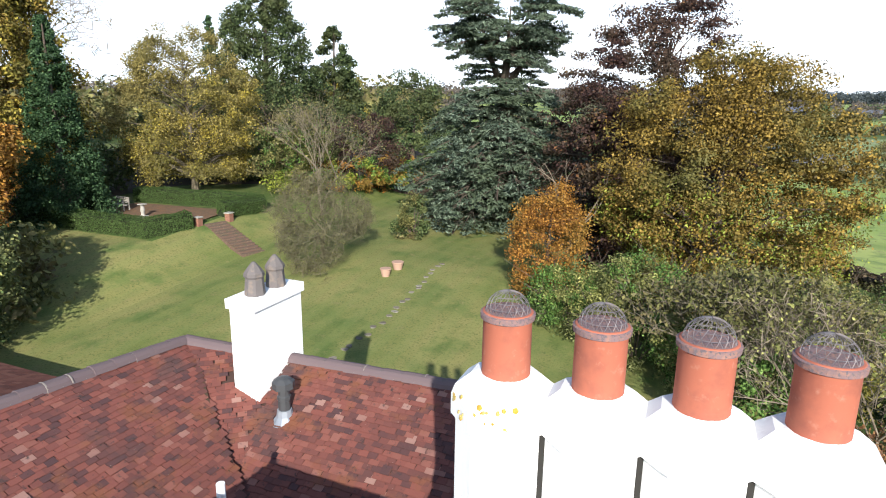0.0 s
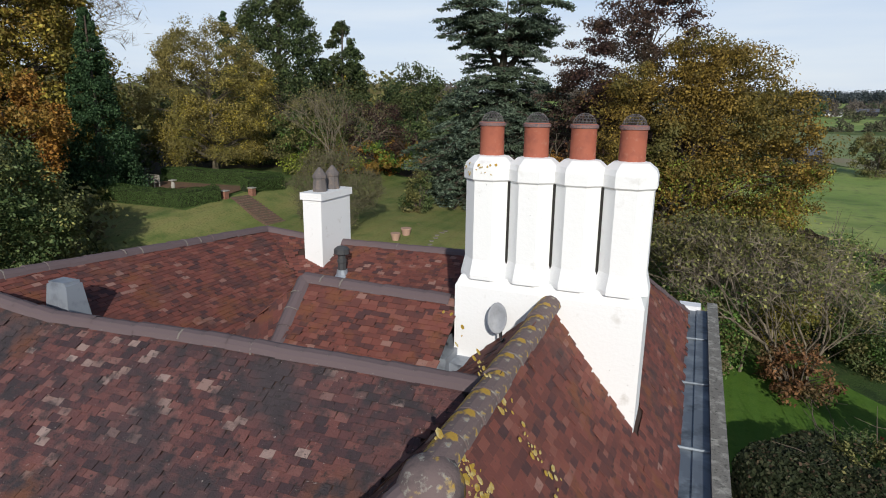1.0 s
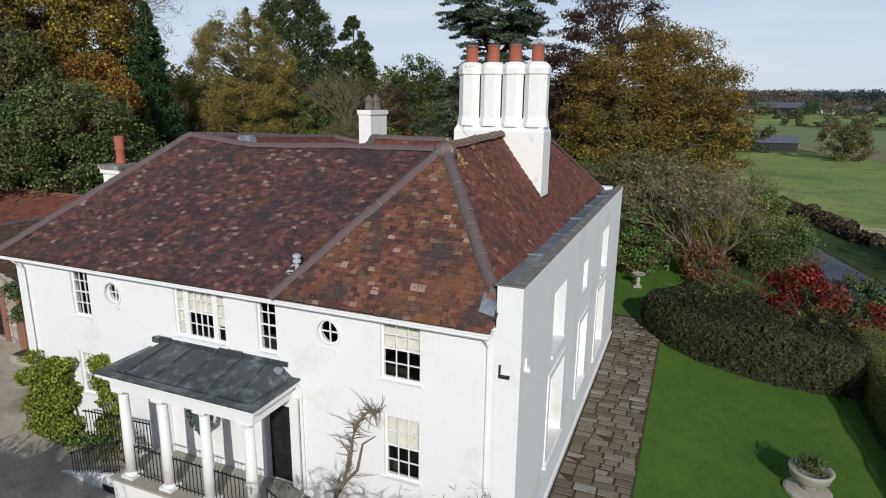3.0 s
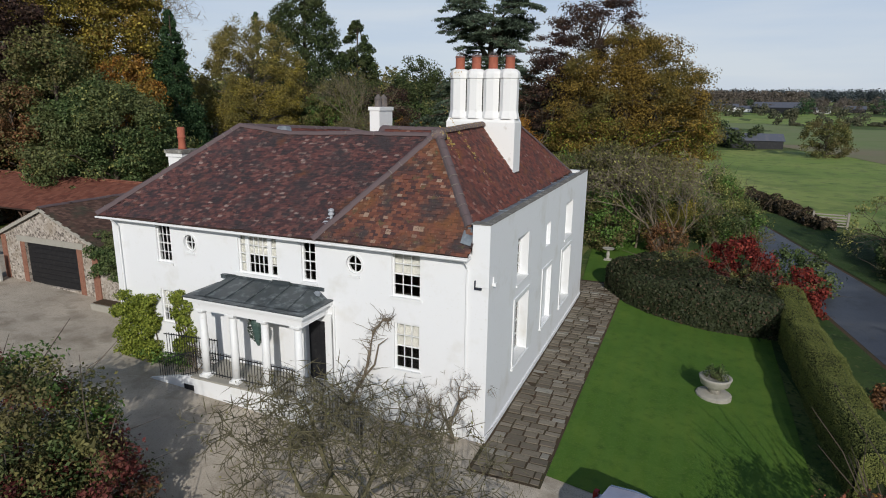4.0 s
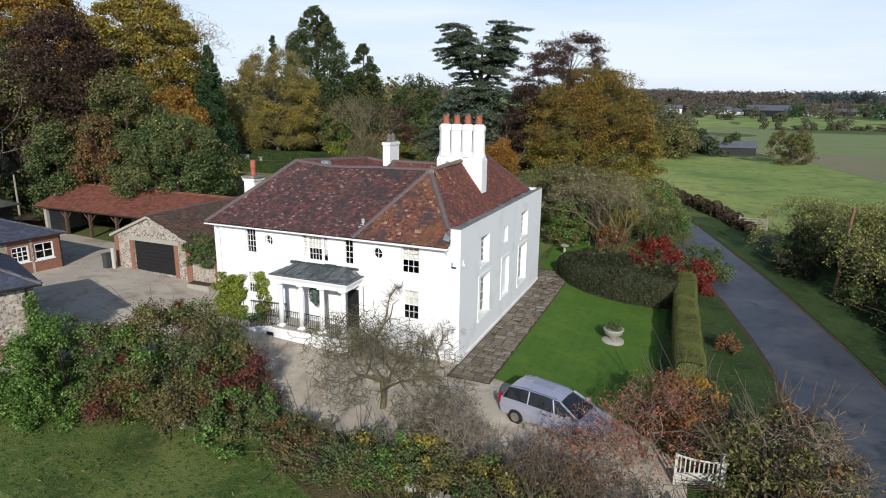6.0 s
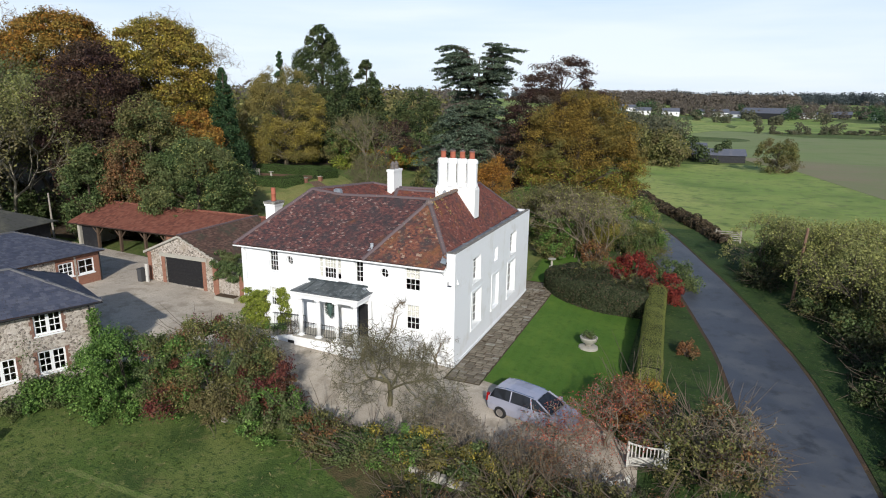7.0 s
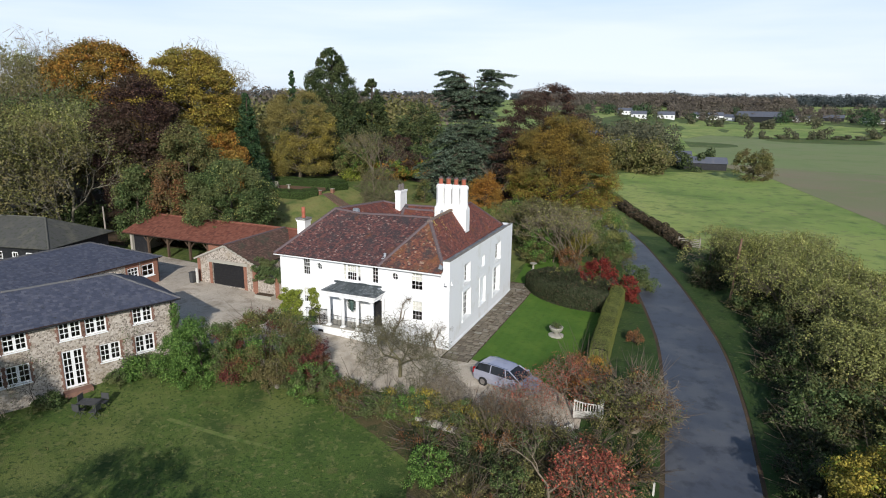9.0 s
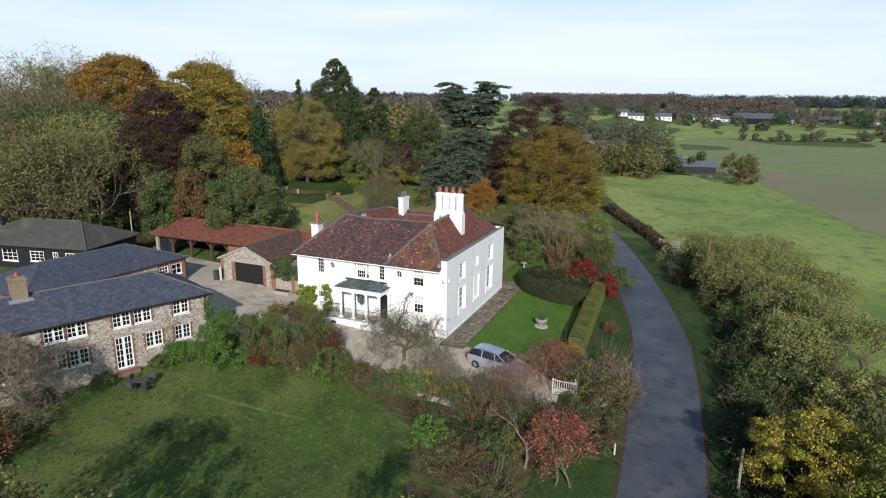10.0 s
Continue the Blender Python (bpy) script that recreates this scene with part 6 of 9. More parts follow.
# brick steps up the bank with brick piers at the head
steps = thing("garden_steps", (0, 0, 0), "worn brick garden steps climbing the grass bank", "steps")
S0, S1 = Vector((-30.3, 35.85)), Vector((-34.95, 37.2))
dirn = (S1 - S0).normalized()
nrm2 = Vector((-dirn.y, dirn.x))
NST = 13
STEP_M = bump(mat("mossy_brick", (0.14, 0.09, 0.065), 0.95, [((0.09, 0.085, 0.05), 2, 0.5, 0.7), ((0.2, 0.15, 0.11), 9, 0.55, 0.7)]), 25, 0.5, 0.02)
for k in range(NST):
    a, b = S0.lerp(S1, k / NST), S0.lerp(S1, (k + 1) / NST)
    zt = gz(S0.x, S0.y) + 0.1 + (gz(S1.x, S1.y) - gz(S0.x, S0.y)) * (k + 0.6) / NST
    g = Geo()
    c = [a - nrm2 * 0.85, b - nrm2 * 0.85, b + nrm2 * 0.85, a + nrm2 * 0.85]
    lo, hi = [(q.x, q.y, zt - 0.5) for q in c], [(q.x, q.y, zt) for q in c]
    g.poly(hi).poly(lo[::-1])
    for i in range(4):
        j = (i + 1) % 4
        g.poly([lo[i], lo[j], hi[j], hi[i]])
    part("step", g, STEP_M, steps)
for s in (-1, 1):
    q = S1 + nrm2 * 1.25 * s
    p = thing("brick_pier", at_ground(q.x, q.y), "low red brick pier with a stone cap by the steps", "pier", "piers at the garden steps")
    part("pier_body", Geo().box(-0.22, 0.22, -0.22, 0.22, -0.3, 0.6), BRICK, p)
    part("cap", Geo().box(-0.27, 0.27, -0.27, 0.27, 0.601, 0.67), PALE_STONE, p)
# stepping stones across the garden lawn
sl = random.Random(9)
for k in range(22):
    t = k / 21
    x, y = -17.35 + 0.25 * math.sin(t * 5) + sl.uniform(-.15, .15), 25.0 + 14.5 * t + sl.uniform(-.2, .2)
    g = Geo()
    n = 7
    ring = [(0.2 * (0.7 + 0.5 * sl.random()) * math.cos(2 * math.pi * i / n), 0.18 * (0.7 + 0.5 * sl.random()) * math.sin(2 * math.pi * i / n)) for i in range(n)]
    g.poly([(a, b, 0.03) for a, b in ring])
    for i in range(n):
        j = (i + 1) % n
        g.poly([(*ring[i], -0.08), (*ring[j], -0.08), (*ring[j], 0.03), (*ring[i], 0.03)])
    tagged(part("stepping_stone", g, STONE), "flat grey stepping stone sunk in the lawn", "stepping stone", "stepping stones across the garden lawn").location = at_ground(x, y, 0.06)

# white field gates at the drive
def white_gate(x0, y0, x1, y1, h):
    a, b = Vector((x0, y0)), Vector((x1, y1))
    w = (b - a).length
    ang = math.degrees(math.atan2(b.y - a.y, b.x - a.x))
    gt = thing("white_gate", pose(x0, y0, gz(x0, y0), 0, 0, ang), "white painted wooden gate with a swept top rail, standing open", "gate", "drive gates")
    part("lower_panel", Geo().box(0, w, -0.03, 0.03, 0.1, 0.55 * min(1, h)), WHITE_WOOD, gt)
    part("stile", Geo().box(-0.05, 0.05, -0.04, 0.04, 0.05, h + 0.3), WHITE_WOOD, gt)
    part("stile", Geo().box(w - 0.05, w + 0.05, -0.04, 0.04, 0.05, h), WHITE_WOOD, gt)
    g = Geo()
    pts = [(w * i / 8, 0, h + 0.25 * (1 - i / 8) ** 2) for i in range(9)]
    g.tube(pts, 0.045, 5)
    part("top_rail", g, WHITE_WOOD, gt)
    n = 9
    for i in range(1, n):
        part("bar", Geo().box(w * i / n - 0.025, w * i / n + 0.025, -0.02, 0.02, 0.55 * min(1, h), h + 0.25 * (1 - i / n) ** 2), WHITE_WOOD, gt)
    part("gate_post", Geo().box(w + 0.08, w + 0.28, -0.1, 0.1, -0.3, h + 0.35), WHITE_WOOD, gt)


white_gate(10.35, -5.1, 11.75, -4.65, 1.0)
white_gate(10.55, -6.45, 9.75, -6.75, 0.3)
# low rubble wall showing in the hedge
lw = thing("rubble_wall", (0, 0, 0), "stretch of low whitish rubble wall under the hedge", "wall")
rw = random.Random(5)
for k in range(9):
    x = 1.7 + 0.36 * k
    part("stone", Geo().box(x, x + 0.33, -9.6, -9.3, gz(x, -9.4) - 0.1, gz(x, -9.4) + 0.25 + 0.1 * rw.random(), taper=0.03), PALE_STONE, lw)

# garden table with chairs on the meadow
tb = thing("garden_table", pose(-16.9, -16.5, gz(-16.9, -16.5), 0, 0, 20), "dark grey slatted garden table", "table")
for k in range(6):
    part("slat", Geo().box(-0.6, 0.6, -0.42 + 0.14 * k, -0.3 + 0.14 * k, 0.7, 0.73), GREY_PLASTIC, tb)
for x in (-0.5, 0.5):
    for y in (-0.32, 0.32):
        part("leg", Geo().tube([(x, y, 0), (x * 0.8, y * 0.9, 0.7)], 0.025, 5), GREY_PLASTIC, tb)
ch = thing("garden_chair", pose(-17.1, -17.05, gz(-17.1, -17.05), 0, 0, 10), "dark folding garden chair drawn up to the table", "chair", "chairs round the garden table")
part("seat", Geo().box(-0.24, 0.24, -0.22, 0.22, 0.42, 0.45), GREY_PLASTIC, ch)
part("backrest", Geo().box(-0.24, 0.24, -0.27, -0.23, 0.5, 0.9), GREY_PLASTIC, ch)
for x in (-0.2, 0.2):
    part("leg", Geo().tube([(x, -0.25, 0), (x, 0.2, 0.45)], 0.018, 5), GREY_PLASTIC, ch)
    part("leg", Geo().tube([(x, 0.25, 0), (x, -0.2, 0.45)], 0.018, 5), GREY_PLASTIC, ch)
copy_thing(ch, pose(-16.55, -15.85, gz(-16.55, -15.85), 0, 0, 200))
copy_thing(ch, pose(-17.6, -16.3, gz(-17.6, -16.3), 0, 0, -75))
copy_thing(ch, pose(-16.2, -16.75, gz(-16.2, -16.75), 0, 0, 110))

# ---- estate car on the forecourt ----
def car(x, y, ang):
    c = thing("estate_car", pose(x, y, gz(x, y) + 0.05, 0, 0, ang), "silver-blue estate car parked on the gravel", "car")
    # body sections along x: (x, half width, z of sill, z of waist)
    sec = [(-2.25, 0.78, 0.42, 0.9), (-2.15, 0.86, 0.3, 0.98), (-1.5, 0.9, 0.25, 1.0), (0.9, 0.9, 0.25, 0.98), (1.35, 0.89, 0.25, 0.93), (2.0, 0.83, 0.28, 0.78), (2.3, 0.7, 0.38, 0.66)]
    g = Geo()
    prof = []
    for sx, hw, z0, z1 in sec:
        prof.append([(sx, -hw * 0.93, z0), (sx, -hw, (z0 + z1) / 2), (sx, -hw * 0.95, z1), (sx, 0, z1 + 0.03), (sx, hw * 0.95, z1), (sx, hw, (z0 + z1) / 2), (sx, hw * 0.93, z0)])
    for p, q in zip(prof, prof[1:]):
        for i in range(6):
            g.poly([p[i], p[i + 1], q[i + 1], q[i]][::-1])
    g.poly(prof[0]).poly(prof[-1][::-1])
    part("body", g, CAR_PAINT, c, smooth=False)
    # glasshouse
    top = [(-2.05, 0.72, 1.02), (-1.85, 0.66, 1.42), (-1.2, 0.66, 1.5), (-0.2, 0.65, 1.5), (0.45, 0.62, 1.42), (1.3, 0.74, 0.97)]
    g = Geo()
    for p, q in zip(top, top[1:]):
        lo_p, lo_q = (p[0], 0.82, 1.0), (q[0], 0.82, 1.0)
        for s in (-1, 1):
            quad = [(p[0], s * 0.83, 0.99), (q[0], s * 0.83, 0.97), (q[0], s * q[1], q[2]), (p[0], s * p[1], p[2])]
            g.poly(quad if s > 0 else quad[::-1])
    g.poly([(top[0][0], -0.83, 0.99), (top[0][0], 0.83, 0.99), (top[1][0], 0.66, 1.42), (top[1][0], -0.66, 1.42)][::-1])
    g.poly([(1.3, -0.8, 0.97), (1.3, 0.8, 0.97), (0.45, 0.62, 1.42), (0.45, -0.62, 1.42)])
    part("glasshouse", g, CAR_GLASS, c, "dark tinted car windows")
    g = Geo()
    rt = top[1:5]
    for p, q in zip(rt, rt[1:]):
        g.poly([(p[0], -p[1], p[2] + 0.006), (q[0], -q[1], q[2] + 0.006), (q[0], 0, q[2] + 0.05), (p[0], 0, p[2] + 0.05)])
        g.poly([(p[0], 0, p[2] + 0.05), (q[0], 0, q[2] + 0.05), (q[0], q[1], q[2] + 0.006), (p[0], p[1], p[2] + 0.006)])
    part("roof", g, CAR_PAINT, c)
    for s in (-1, 1):
        part("roof_rail", Geo().tube([(-1.8, s * 0.62, 1.47), (-1.2, s * 0.62, 1.56), (0.3, s * 0.6, 1.5)], 0.022, 6), CHROME, c, "bright roof rail")
        part("pillar", Geo().tube([(-0.9, s * 0.835, 0.98), (-0.9, s * 0.67, 1.5)], 0.035, 5).tube([(0.3, s * 0.835, 0.98), (0.15, s * 0.66, 1.46)], 0.035, 5).tube([(1.32, s * 0.8, 0.98), (0.45, s * 0.63, 1.44)], 0.04, 5), CAR_PAINT, c)
        part("wing_mirror", Geo().box(0.85, 1.05, s * 0.98 - 0.09, s * 0.98 + 0.09, 0.98, 1.12, taper=0.02), CAR_PAINT, c)
        part("headlight", Geo().box(2.05, 2.26, s * 0.6 - 0.14, s * 0.6 + 0.14, 0.6, 0.74, taper=0.03), CHROME, c)
        part("tail_light", Geo().box(-2.27, -2.12, s * 0.74 - 0.09, s * 0.74 + 0.09, 0.7, 1.1, taper=0.02), L_RED_GLOSS, c)
        part("door_handle", Geo().box(-0.2, 0.0, s * 0.91 - 0.02, s * 0.91 + 0.02, 0.83, 0.87), CHROME, c)
        for wx in (-1.4, 1.4):
            m = Matrix.Translation((wx, s * 0.82, 0.3)) @ pose(0, 0, 0, 90, 0, 0)
            w = part("wheel", Geo().lathe([(0.2, -0.1), (0.31, -0.1), (0.33, -0.05), (0.33, 0.05), (0.31, 0.1), (0.2, 0.1)], 20, m=m), RUBBER, c)
            part("rim", Geo().lathe([(0.2, -0.11), (0.05, -0.09), (0.05, 0.09), (0.2, 0.11)], 10, m=m), CHROME, w)
    part("number_plate", Geo().box(-2.29, -2.262, -0.26, 0.26, 0.62, 0.73), mat("plate_yellow", (0.6, 0.48, 0.08), 0.5), c)
    part("bumper", Geo().box(2.1, 2.36, -0.66, 0.66, 0.32, 0.5, taper=0.04), CAR_PAINT, c)


L_RED_GLOSS = mat("red_lens", (0.3, 0.01, 0.01), 0.2)
car(5.65, -3.5, -14)

# five-barred field gate beyond the lane
fg = thing("field_gate", at_ground(14.8, 42.2), "grey wooden five-barred field gate beyond the lane", "gate")
for k in range(5):
    part("bar", Geo().box(0, 2.4, -0.03, 0.03, 0.2 + 0.23 * k, 0.3 + 0.23 * k), GREY_WOOD, fg)
for x in (-0.1, 2.42):
    part("post", Geo().box(x - 0.08, x + 0.08, -0.08, 0.08, -0.3, 1.4), GREY_WOOD, fg)
part("brace", Geo().tube([(0.05, -0.045, 0.25), (2.35, -0.045, 1.15)], 0.035, 4), GREY_WOOD, fg)

# ---- plants ----
def leaf_quads(rng, cen, rad, per, size, up=0.35, shell=0.5, aspect=0.6, flat=0.0):
    """Leaves scattered through clumps: cen n x 3, rad n or n x 3, per leaves a clump."""
    cen = np.asarray(cen, float)
    rad = np.asarray(rad, float)
    if rad.ndim == 1:
        rad = np.stack([rad] * 3, 1)
    n = len(cen) * per
    c = np.repeat(cen, per, 0)
    r = np.repeat(rad, per, 0)
    d = rng.normal(size=(n, 3))
    d /= np.linalg.norm(d, axis=1)[:, None] + 1e-9
    k = shell + (1 - shell) * rng.random(n) ** 0.6
    pos = c + d * k[:, None] * r
    nrm = d * 0.95 + rng.normal(size=(n, 3)) * 0.5 + np.array([0, 0, up])
    nrm[:, 2] += flat * 3
    nrm /= np.linalg.norm(nrm, axis=1)[:, None]
    a = np.cross(nrm, rng.normal(size=(n, 3)))
    a /= np.linalg.norm(a, axis=1)[:, None] + 1e-9
    b = np.cross(nrm, a)
    s = size * (0.55 + 0.9 * rng.random(n))[:, None]
    a, b = a * s * 0.5, b * s * 0.5 * aspect
    return np.stack([pos - a, pos - b * 0.9 + a * 0.1, pos + a, pos + b], 1)


def tufts(rng, cen, rad, k):
    """Each clump broken into k smaller tufts near its outside."""
    d = rng.normal(size=(len(cen) * k, 3))
    d /= np.linalg.norm(d, axis=1)[:, None] + 1e-9
    r = np.repeat(rad, k, 0)
    c = np.repeat(cen, k, 0) + d * r * (0.3 + 0.45 * rng.random(len(d)))[:, None]
    return c, r * (0.55 + 0.3 * rng.random(len(d)))[:, None]


def lumpy(rng, n, h0, h1, r, top=0.6, rough=0.25, inner=0.45):
    """Clump centres through a rounded crown between the heights h0 and h1."""
    out = []
    ph = rng.random(6) * 6.28
    while len(out) < n:
        t = rng.random()
        z = h0 + (h1 - h0) * t
        prof = math.sqrt(max(0.0, 1 - ((t - 0.4) / 0.61) ** 2)) if t > 0.4 else 0.6 + 0.4 * math.sqrt(t / 0.4)
        if rng.random() > prof + 0.15:
            continue
        a = rng.random() * 6.28
        lump = 1 + 0.8 * rough * (np.sin(2 * a + ph[0]) * 0.5 + np.sin(3 * a + ph[1] + 5 * t) * 0.5 + np.sin(5 * a + ph[2] - 7 * t) * 0.4)
        rr = r * prof * lump * (inner + (1 - inner) * rng.random() ** 0.5)
        out.append((rr * np.cos(a), rr * np.sin(a), z))
    return np.array(out)


def cone(rng, n, h0, h1, r, power=1.0, inner=0.5):
    t = rng.random(n) ** 1.15
    a = rng.random(n) * 6.28
    rr = r * (1 - t) ** power * (inner + (1 - inner) * np.sqrt(rng.random(n))) * (1 + 0.09 * np.sin(3 * a + 5 * t) + 0.07 * np.sin(5 * a - 3 * t))
    return np.stack([rr * np.cos(a), rr * np.sin(a), h0 + (h1 - h0) * t], 1)


def trunk_geo(rng, h, r, limbs, lean=0.4, n=8):
    """A tapered trunk with limbs curving out to the given points."""
    g = Geo()
    k = 6
    lx, ly = rng.normal(0, lean), rng.normal(0, lean)
    spine = [Vector((lx * (i / k) ** 2, ly * (i / k) ** 2, -0.3 + (h + 0.3) * i / k)) for i in range(k + 1)]
    g.tube(spine, [r * (1.25 if i == 0 else 1 - 0.85 * i / k) for i in range(k + 1)], n)
    trunk, g = g, Geo()
    for p in limbs:
        p = Vector(p)
        f = min(0.9, max(0.12, (p.z - 0.35 * math.hypot(p.x, p.y)) / h))
        i = min(k - 1, int(f * k))
        s = spine[i].lerp(spine[i + 1], f * k - i)
        mid = s.lerp(p, 0.5) + Vector((rng.normal(0, .15), rng.normal(0, .15), 0.12 * (p - s).length))
        q1 = s.lerp(mid, 0.5) + Vector((0, 0, 0.02))
        r0 = max(0.03, r * (1 - 0.8 * f) * 0.45)
        g.tube([s, q1, mid, mid.lerp(p, 0.55), p], [r0, r0 * 0.8, r0 * 0.55, r0 * 0.35, 0.012], 5)
    return trunk, g


def tree(name, x, y, label, leaf, h, r, h0, clumps=70, per=130, size=0.32, crad=1.0, shape="round", bark=None, limbs=22, seed=1, trunk_r=None, squash=0.8, rough=0.25, cat="tree", group="", shell=0.4, power=1.0, inner=0.45, up=0.35, extra=None, flat=0.0):
    rng = np.random.default_rng(seed)
    t = thing(name, pose(x, y, gz(x, y)), label, cat, group)
    cen = lumpy(rng, clumps, h0, h - crad * 0.5, r - crad * 0.5, rough=rough, inner=inner) if shape == "round" else cone(rng, clumps, h0, h - 0.3, r, power, inner)
    rad = crad * (0.6 + 0.7 * rng.random(len(cen)))
    if shape == "cone":
        rad = rad * (1.1 - 0.75 * (cen[:, 2] - h0) / (h - h0))
    rads = np.stack([rad, rad, rad * squash], 1)
    g = trunk_geo(rng, h * (0.82 if shape == "round" else 0.95), trunk_r or 0.02 * h + 0.05, cen[rng.permutation(len(cen))[:limbs]])
    part("trunk", g[0], bark or BARK, t)
    tagged(part("bough", g[1], bark or BARK, t), kind="stuff")
    tc, tr = tufts(rng, cen, rads, 5)
    part("crown", quads("crown", leaf_quads(rng, tc, tr, max(1, int(per * 1.3 / 5)), size * 0.82, up, 0.3, 0.62, flat), leaf), leaf, t)
    if extra:
        m2, frac, sel = extra
        pick = sel(cen) if sel else rng.random(len(cen)) < frac
        if pick.any():
            part("crown", quads("crown", leaf_quads(rng, *tufts(rng, cen[pick], rads[pick] * 1.08, 5), max(1, int(per * frac * 1.3 / 5)), size * 0.82, up, 0.3), m2), m2, t)
    return t


def branches(rng, h, r, depth=5, spread=0.55, splits=3, r0=None, up=0.25, start=0.25, thin=0.008):
    """A leafless tree, limb by limb down to the twigs."""
    g = Geo()
    r0 = r0 or 0.018 * h + 0.03
    tips = []

    def grow(p, d, ln, rad, k):
        rad = max(rad, thin)
        q = p + d * ln * 0.5 + Vector(rng.normal(0, 0.05 * ln, 3))
        e = q + (d + Vector(rng.normal(0, 0.16, 3)) + Vector((0, 0, up * 0.25))).normalized() * ln * 0.5
        g.tube([p, q, e], [rad, rad * 0.8, rad * 0.58], 6 if k == 0 else (4 if k < 3 else 3))
        if k >= depth:
            tips.append(tuple(e))
            return
        n = splits + (1 if rng.random() < 0.5 else 0)
        for i in range(n):
            a = 2 * math.pi * (i + rng.random() * 0.7) / n
            side = d.orthogonal().normalized()
            side = Matrix.Rotation(a, 3, d) @ side
            nd = (d * (1 - spread * 0.55) + side * spread * (0.7 + 0.6 * rng.random()) + Vector((0, 0, up * 0.3))).normalized()
            s = p.lerp(e, 0.55 + 0.45 * rng.random()) if i else e
            grow(s, nd, ln * (0.62 + 0.2 * rng.random()), rad * (0.5 if i else 0.6), k + 1)

    grow(Vector((0, 0, -0.2)), Vector((0, 0, 1)), h * start + 0.2, r0, 0)
    return g, tips


def bare_tree(name, x, y, label, h, seed, depth=5, spread=0.6, splits=3, bark=None, leaf=None, per=3, size=0.1, cat="tree", group="", start=0.28, up=0.25, stems=1, r0=None, scale=(1, 1, 1), haze=5, thin=0.008):
    rng = np.random.default_rng(seed)
    t = thing(name, pose(x, y, gz(x, y), 0, 0, seed * 37 % 360), label, cat, group)
    tips = []
    for s in range(stems):
        g, tp = branches(rng, h, 0, depth, spread, splits, r0, up, start, thin)
        if stems > 1:
            m = pose(rng.normal(0, 0.25), rng.normal(0, 0.25), 0, rng.normal(0, 16), rng.normal(0, 16), 0)
            g.v = [tuple(m @ Vector(v)) for v in g.v]
            tp = [tuple(m @ Vector(v)) for v in tp]
        zmax = max(v[2] for v in g.v)
        k = h / zmax
        g.v = [(v[0] * k * scale[0], v[1] * k * scale[1], v[2] * k) for v in g.v]
        tips += [(v[0] * k * scale[0], v[1] * k * scale[1], v[2] * k) for v in tp]
        part("bough" if stems == 1 else "stem", g, bark or TWIG, t)
    if haze:
        tagged(part("fine_twig", quads("fine_twig", leaf_quads(rng, np.array(tips), np.full(len(tips), 0.045 * h + 0.08), haze, 0.05 * h + 0.25, shell=0.1, aspect=0.045), bark or TWIG), bark or TWIG, t), kind="stuff")
    if leaf:
        part("foliage", quads("foliage", leaf_quads(rng, np.array(tips), np.full(len(tips), size * 3.2), per, size, shell=0.1), leaf), leaf, t)
    return t


def bush(name, x, y, label, leaf, h, r, seed, clumps=40, per=150, size=0.14, crad=0.55, mix=None, cat="shrub", sx=1.0, sy=1.0, yaw=0, twigs=0, group="", h0=0.1, rough=0.25):
    """A shrub: short stems, leafy clumps down to the ground, and bare twigs that stick out."""
    rng = np.random.default_rng(seed)
    t = thing(name, pose(x, y, gz(x, y), 0, 0, yaw), label, cat, group)
    cen = lumpy(rng, clumps, h0 + crad * 0.4, h - crad * 0.4, r - crad * 0.3, rough=rough) * np.array([sx, sy, 1])
    # fill the skirt so that the shrub sits on the ground
    low = lumpy(rng, clumps // 2, h0, h * 0.45, r * 0.95, inner=0.7, rough=rough) * np.array([sx, sy, 1])
    cen = np.concatenate([cen, low])
    rad = crad * (0.6 + 0.7 * rng.random(len(cen)))
    g = Geo()
    for p in cen[rng.permutation(len(cen))[:14]]:
        p = Vector(p)
        g.tube([(p.x * 0.15, p.y * 0.15, -0.1), tuple(Vector((p.x * 0.5, p.y * 0.5, p.z * 0.6))), tuple(p)], [0.05, 0.03, 0.01], 4)
    for k in range(twigs):
        p = Vector(cen[rng.integers(len(cen))])
        d = (p - Vector((0, 0, h * 0.3))).normalized() + Vector((0, 0, 0.3))
        a = p + d * crad * 0.3
        b = a + (d + Vector(rng.normal(0, 0.4, 3))) * (0.5 + rng.random() * 0.7)
        g.tube([a, a.lerp(b, 0.5) + Vector(rng.normal(0, .06, 3)), b], [0.017, 0.013, 0.007], 3)
    tagged(part("stem", g, TWIG_D, t), kind="stuff")
    groups = [(leaf, 1.0)] if not mix else mix
    u = np.sin(cen[:, 0] * 1.7 / r + seed) + np.sin(cen[:, 1] * 2.1 / r + 2 * seed) + 0.6 * rng.normal(size=len(cen))
    order = np.argsort(u)
    i0 = 0
    for m, f in groups:
        i1 = min(len(cen), i0 + int(round(f * len(cen))))
        sel = order[i0:i1]
        i0 = i1
        if len(sel):
            part("foliage", quads("foliage", leaf_quads(rng, *tufts(rng, cen[sel], np.stack([rad[sel], rad[sel], rad[sel] * 0.85], 1), 4), max(1, per // 4), size, shell=0.2), m), m, t)
    return t


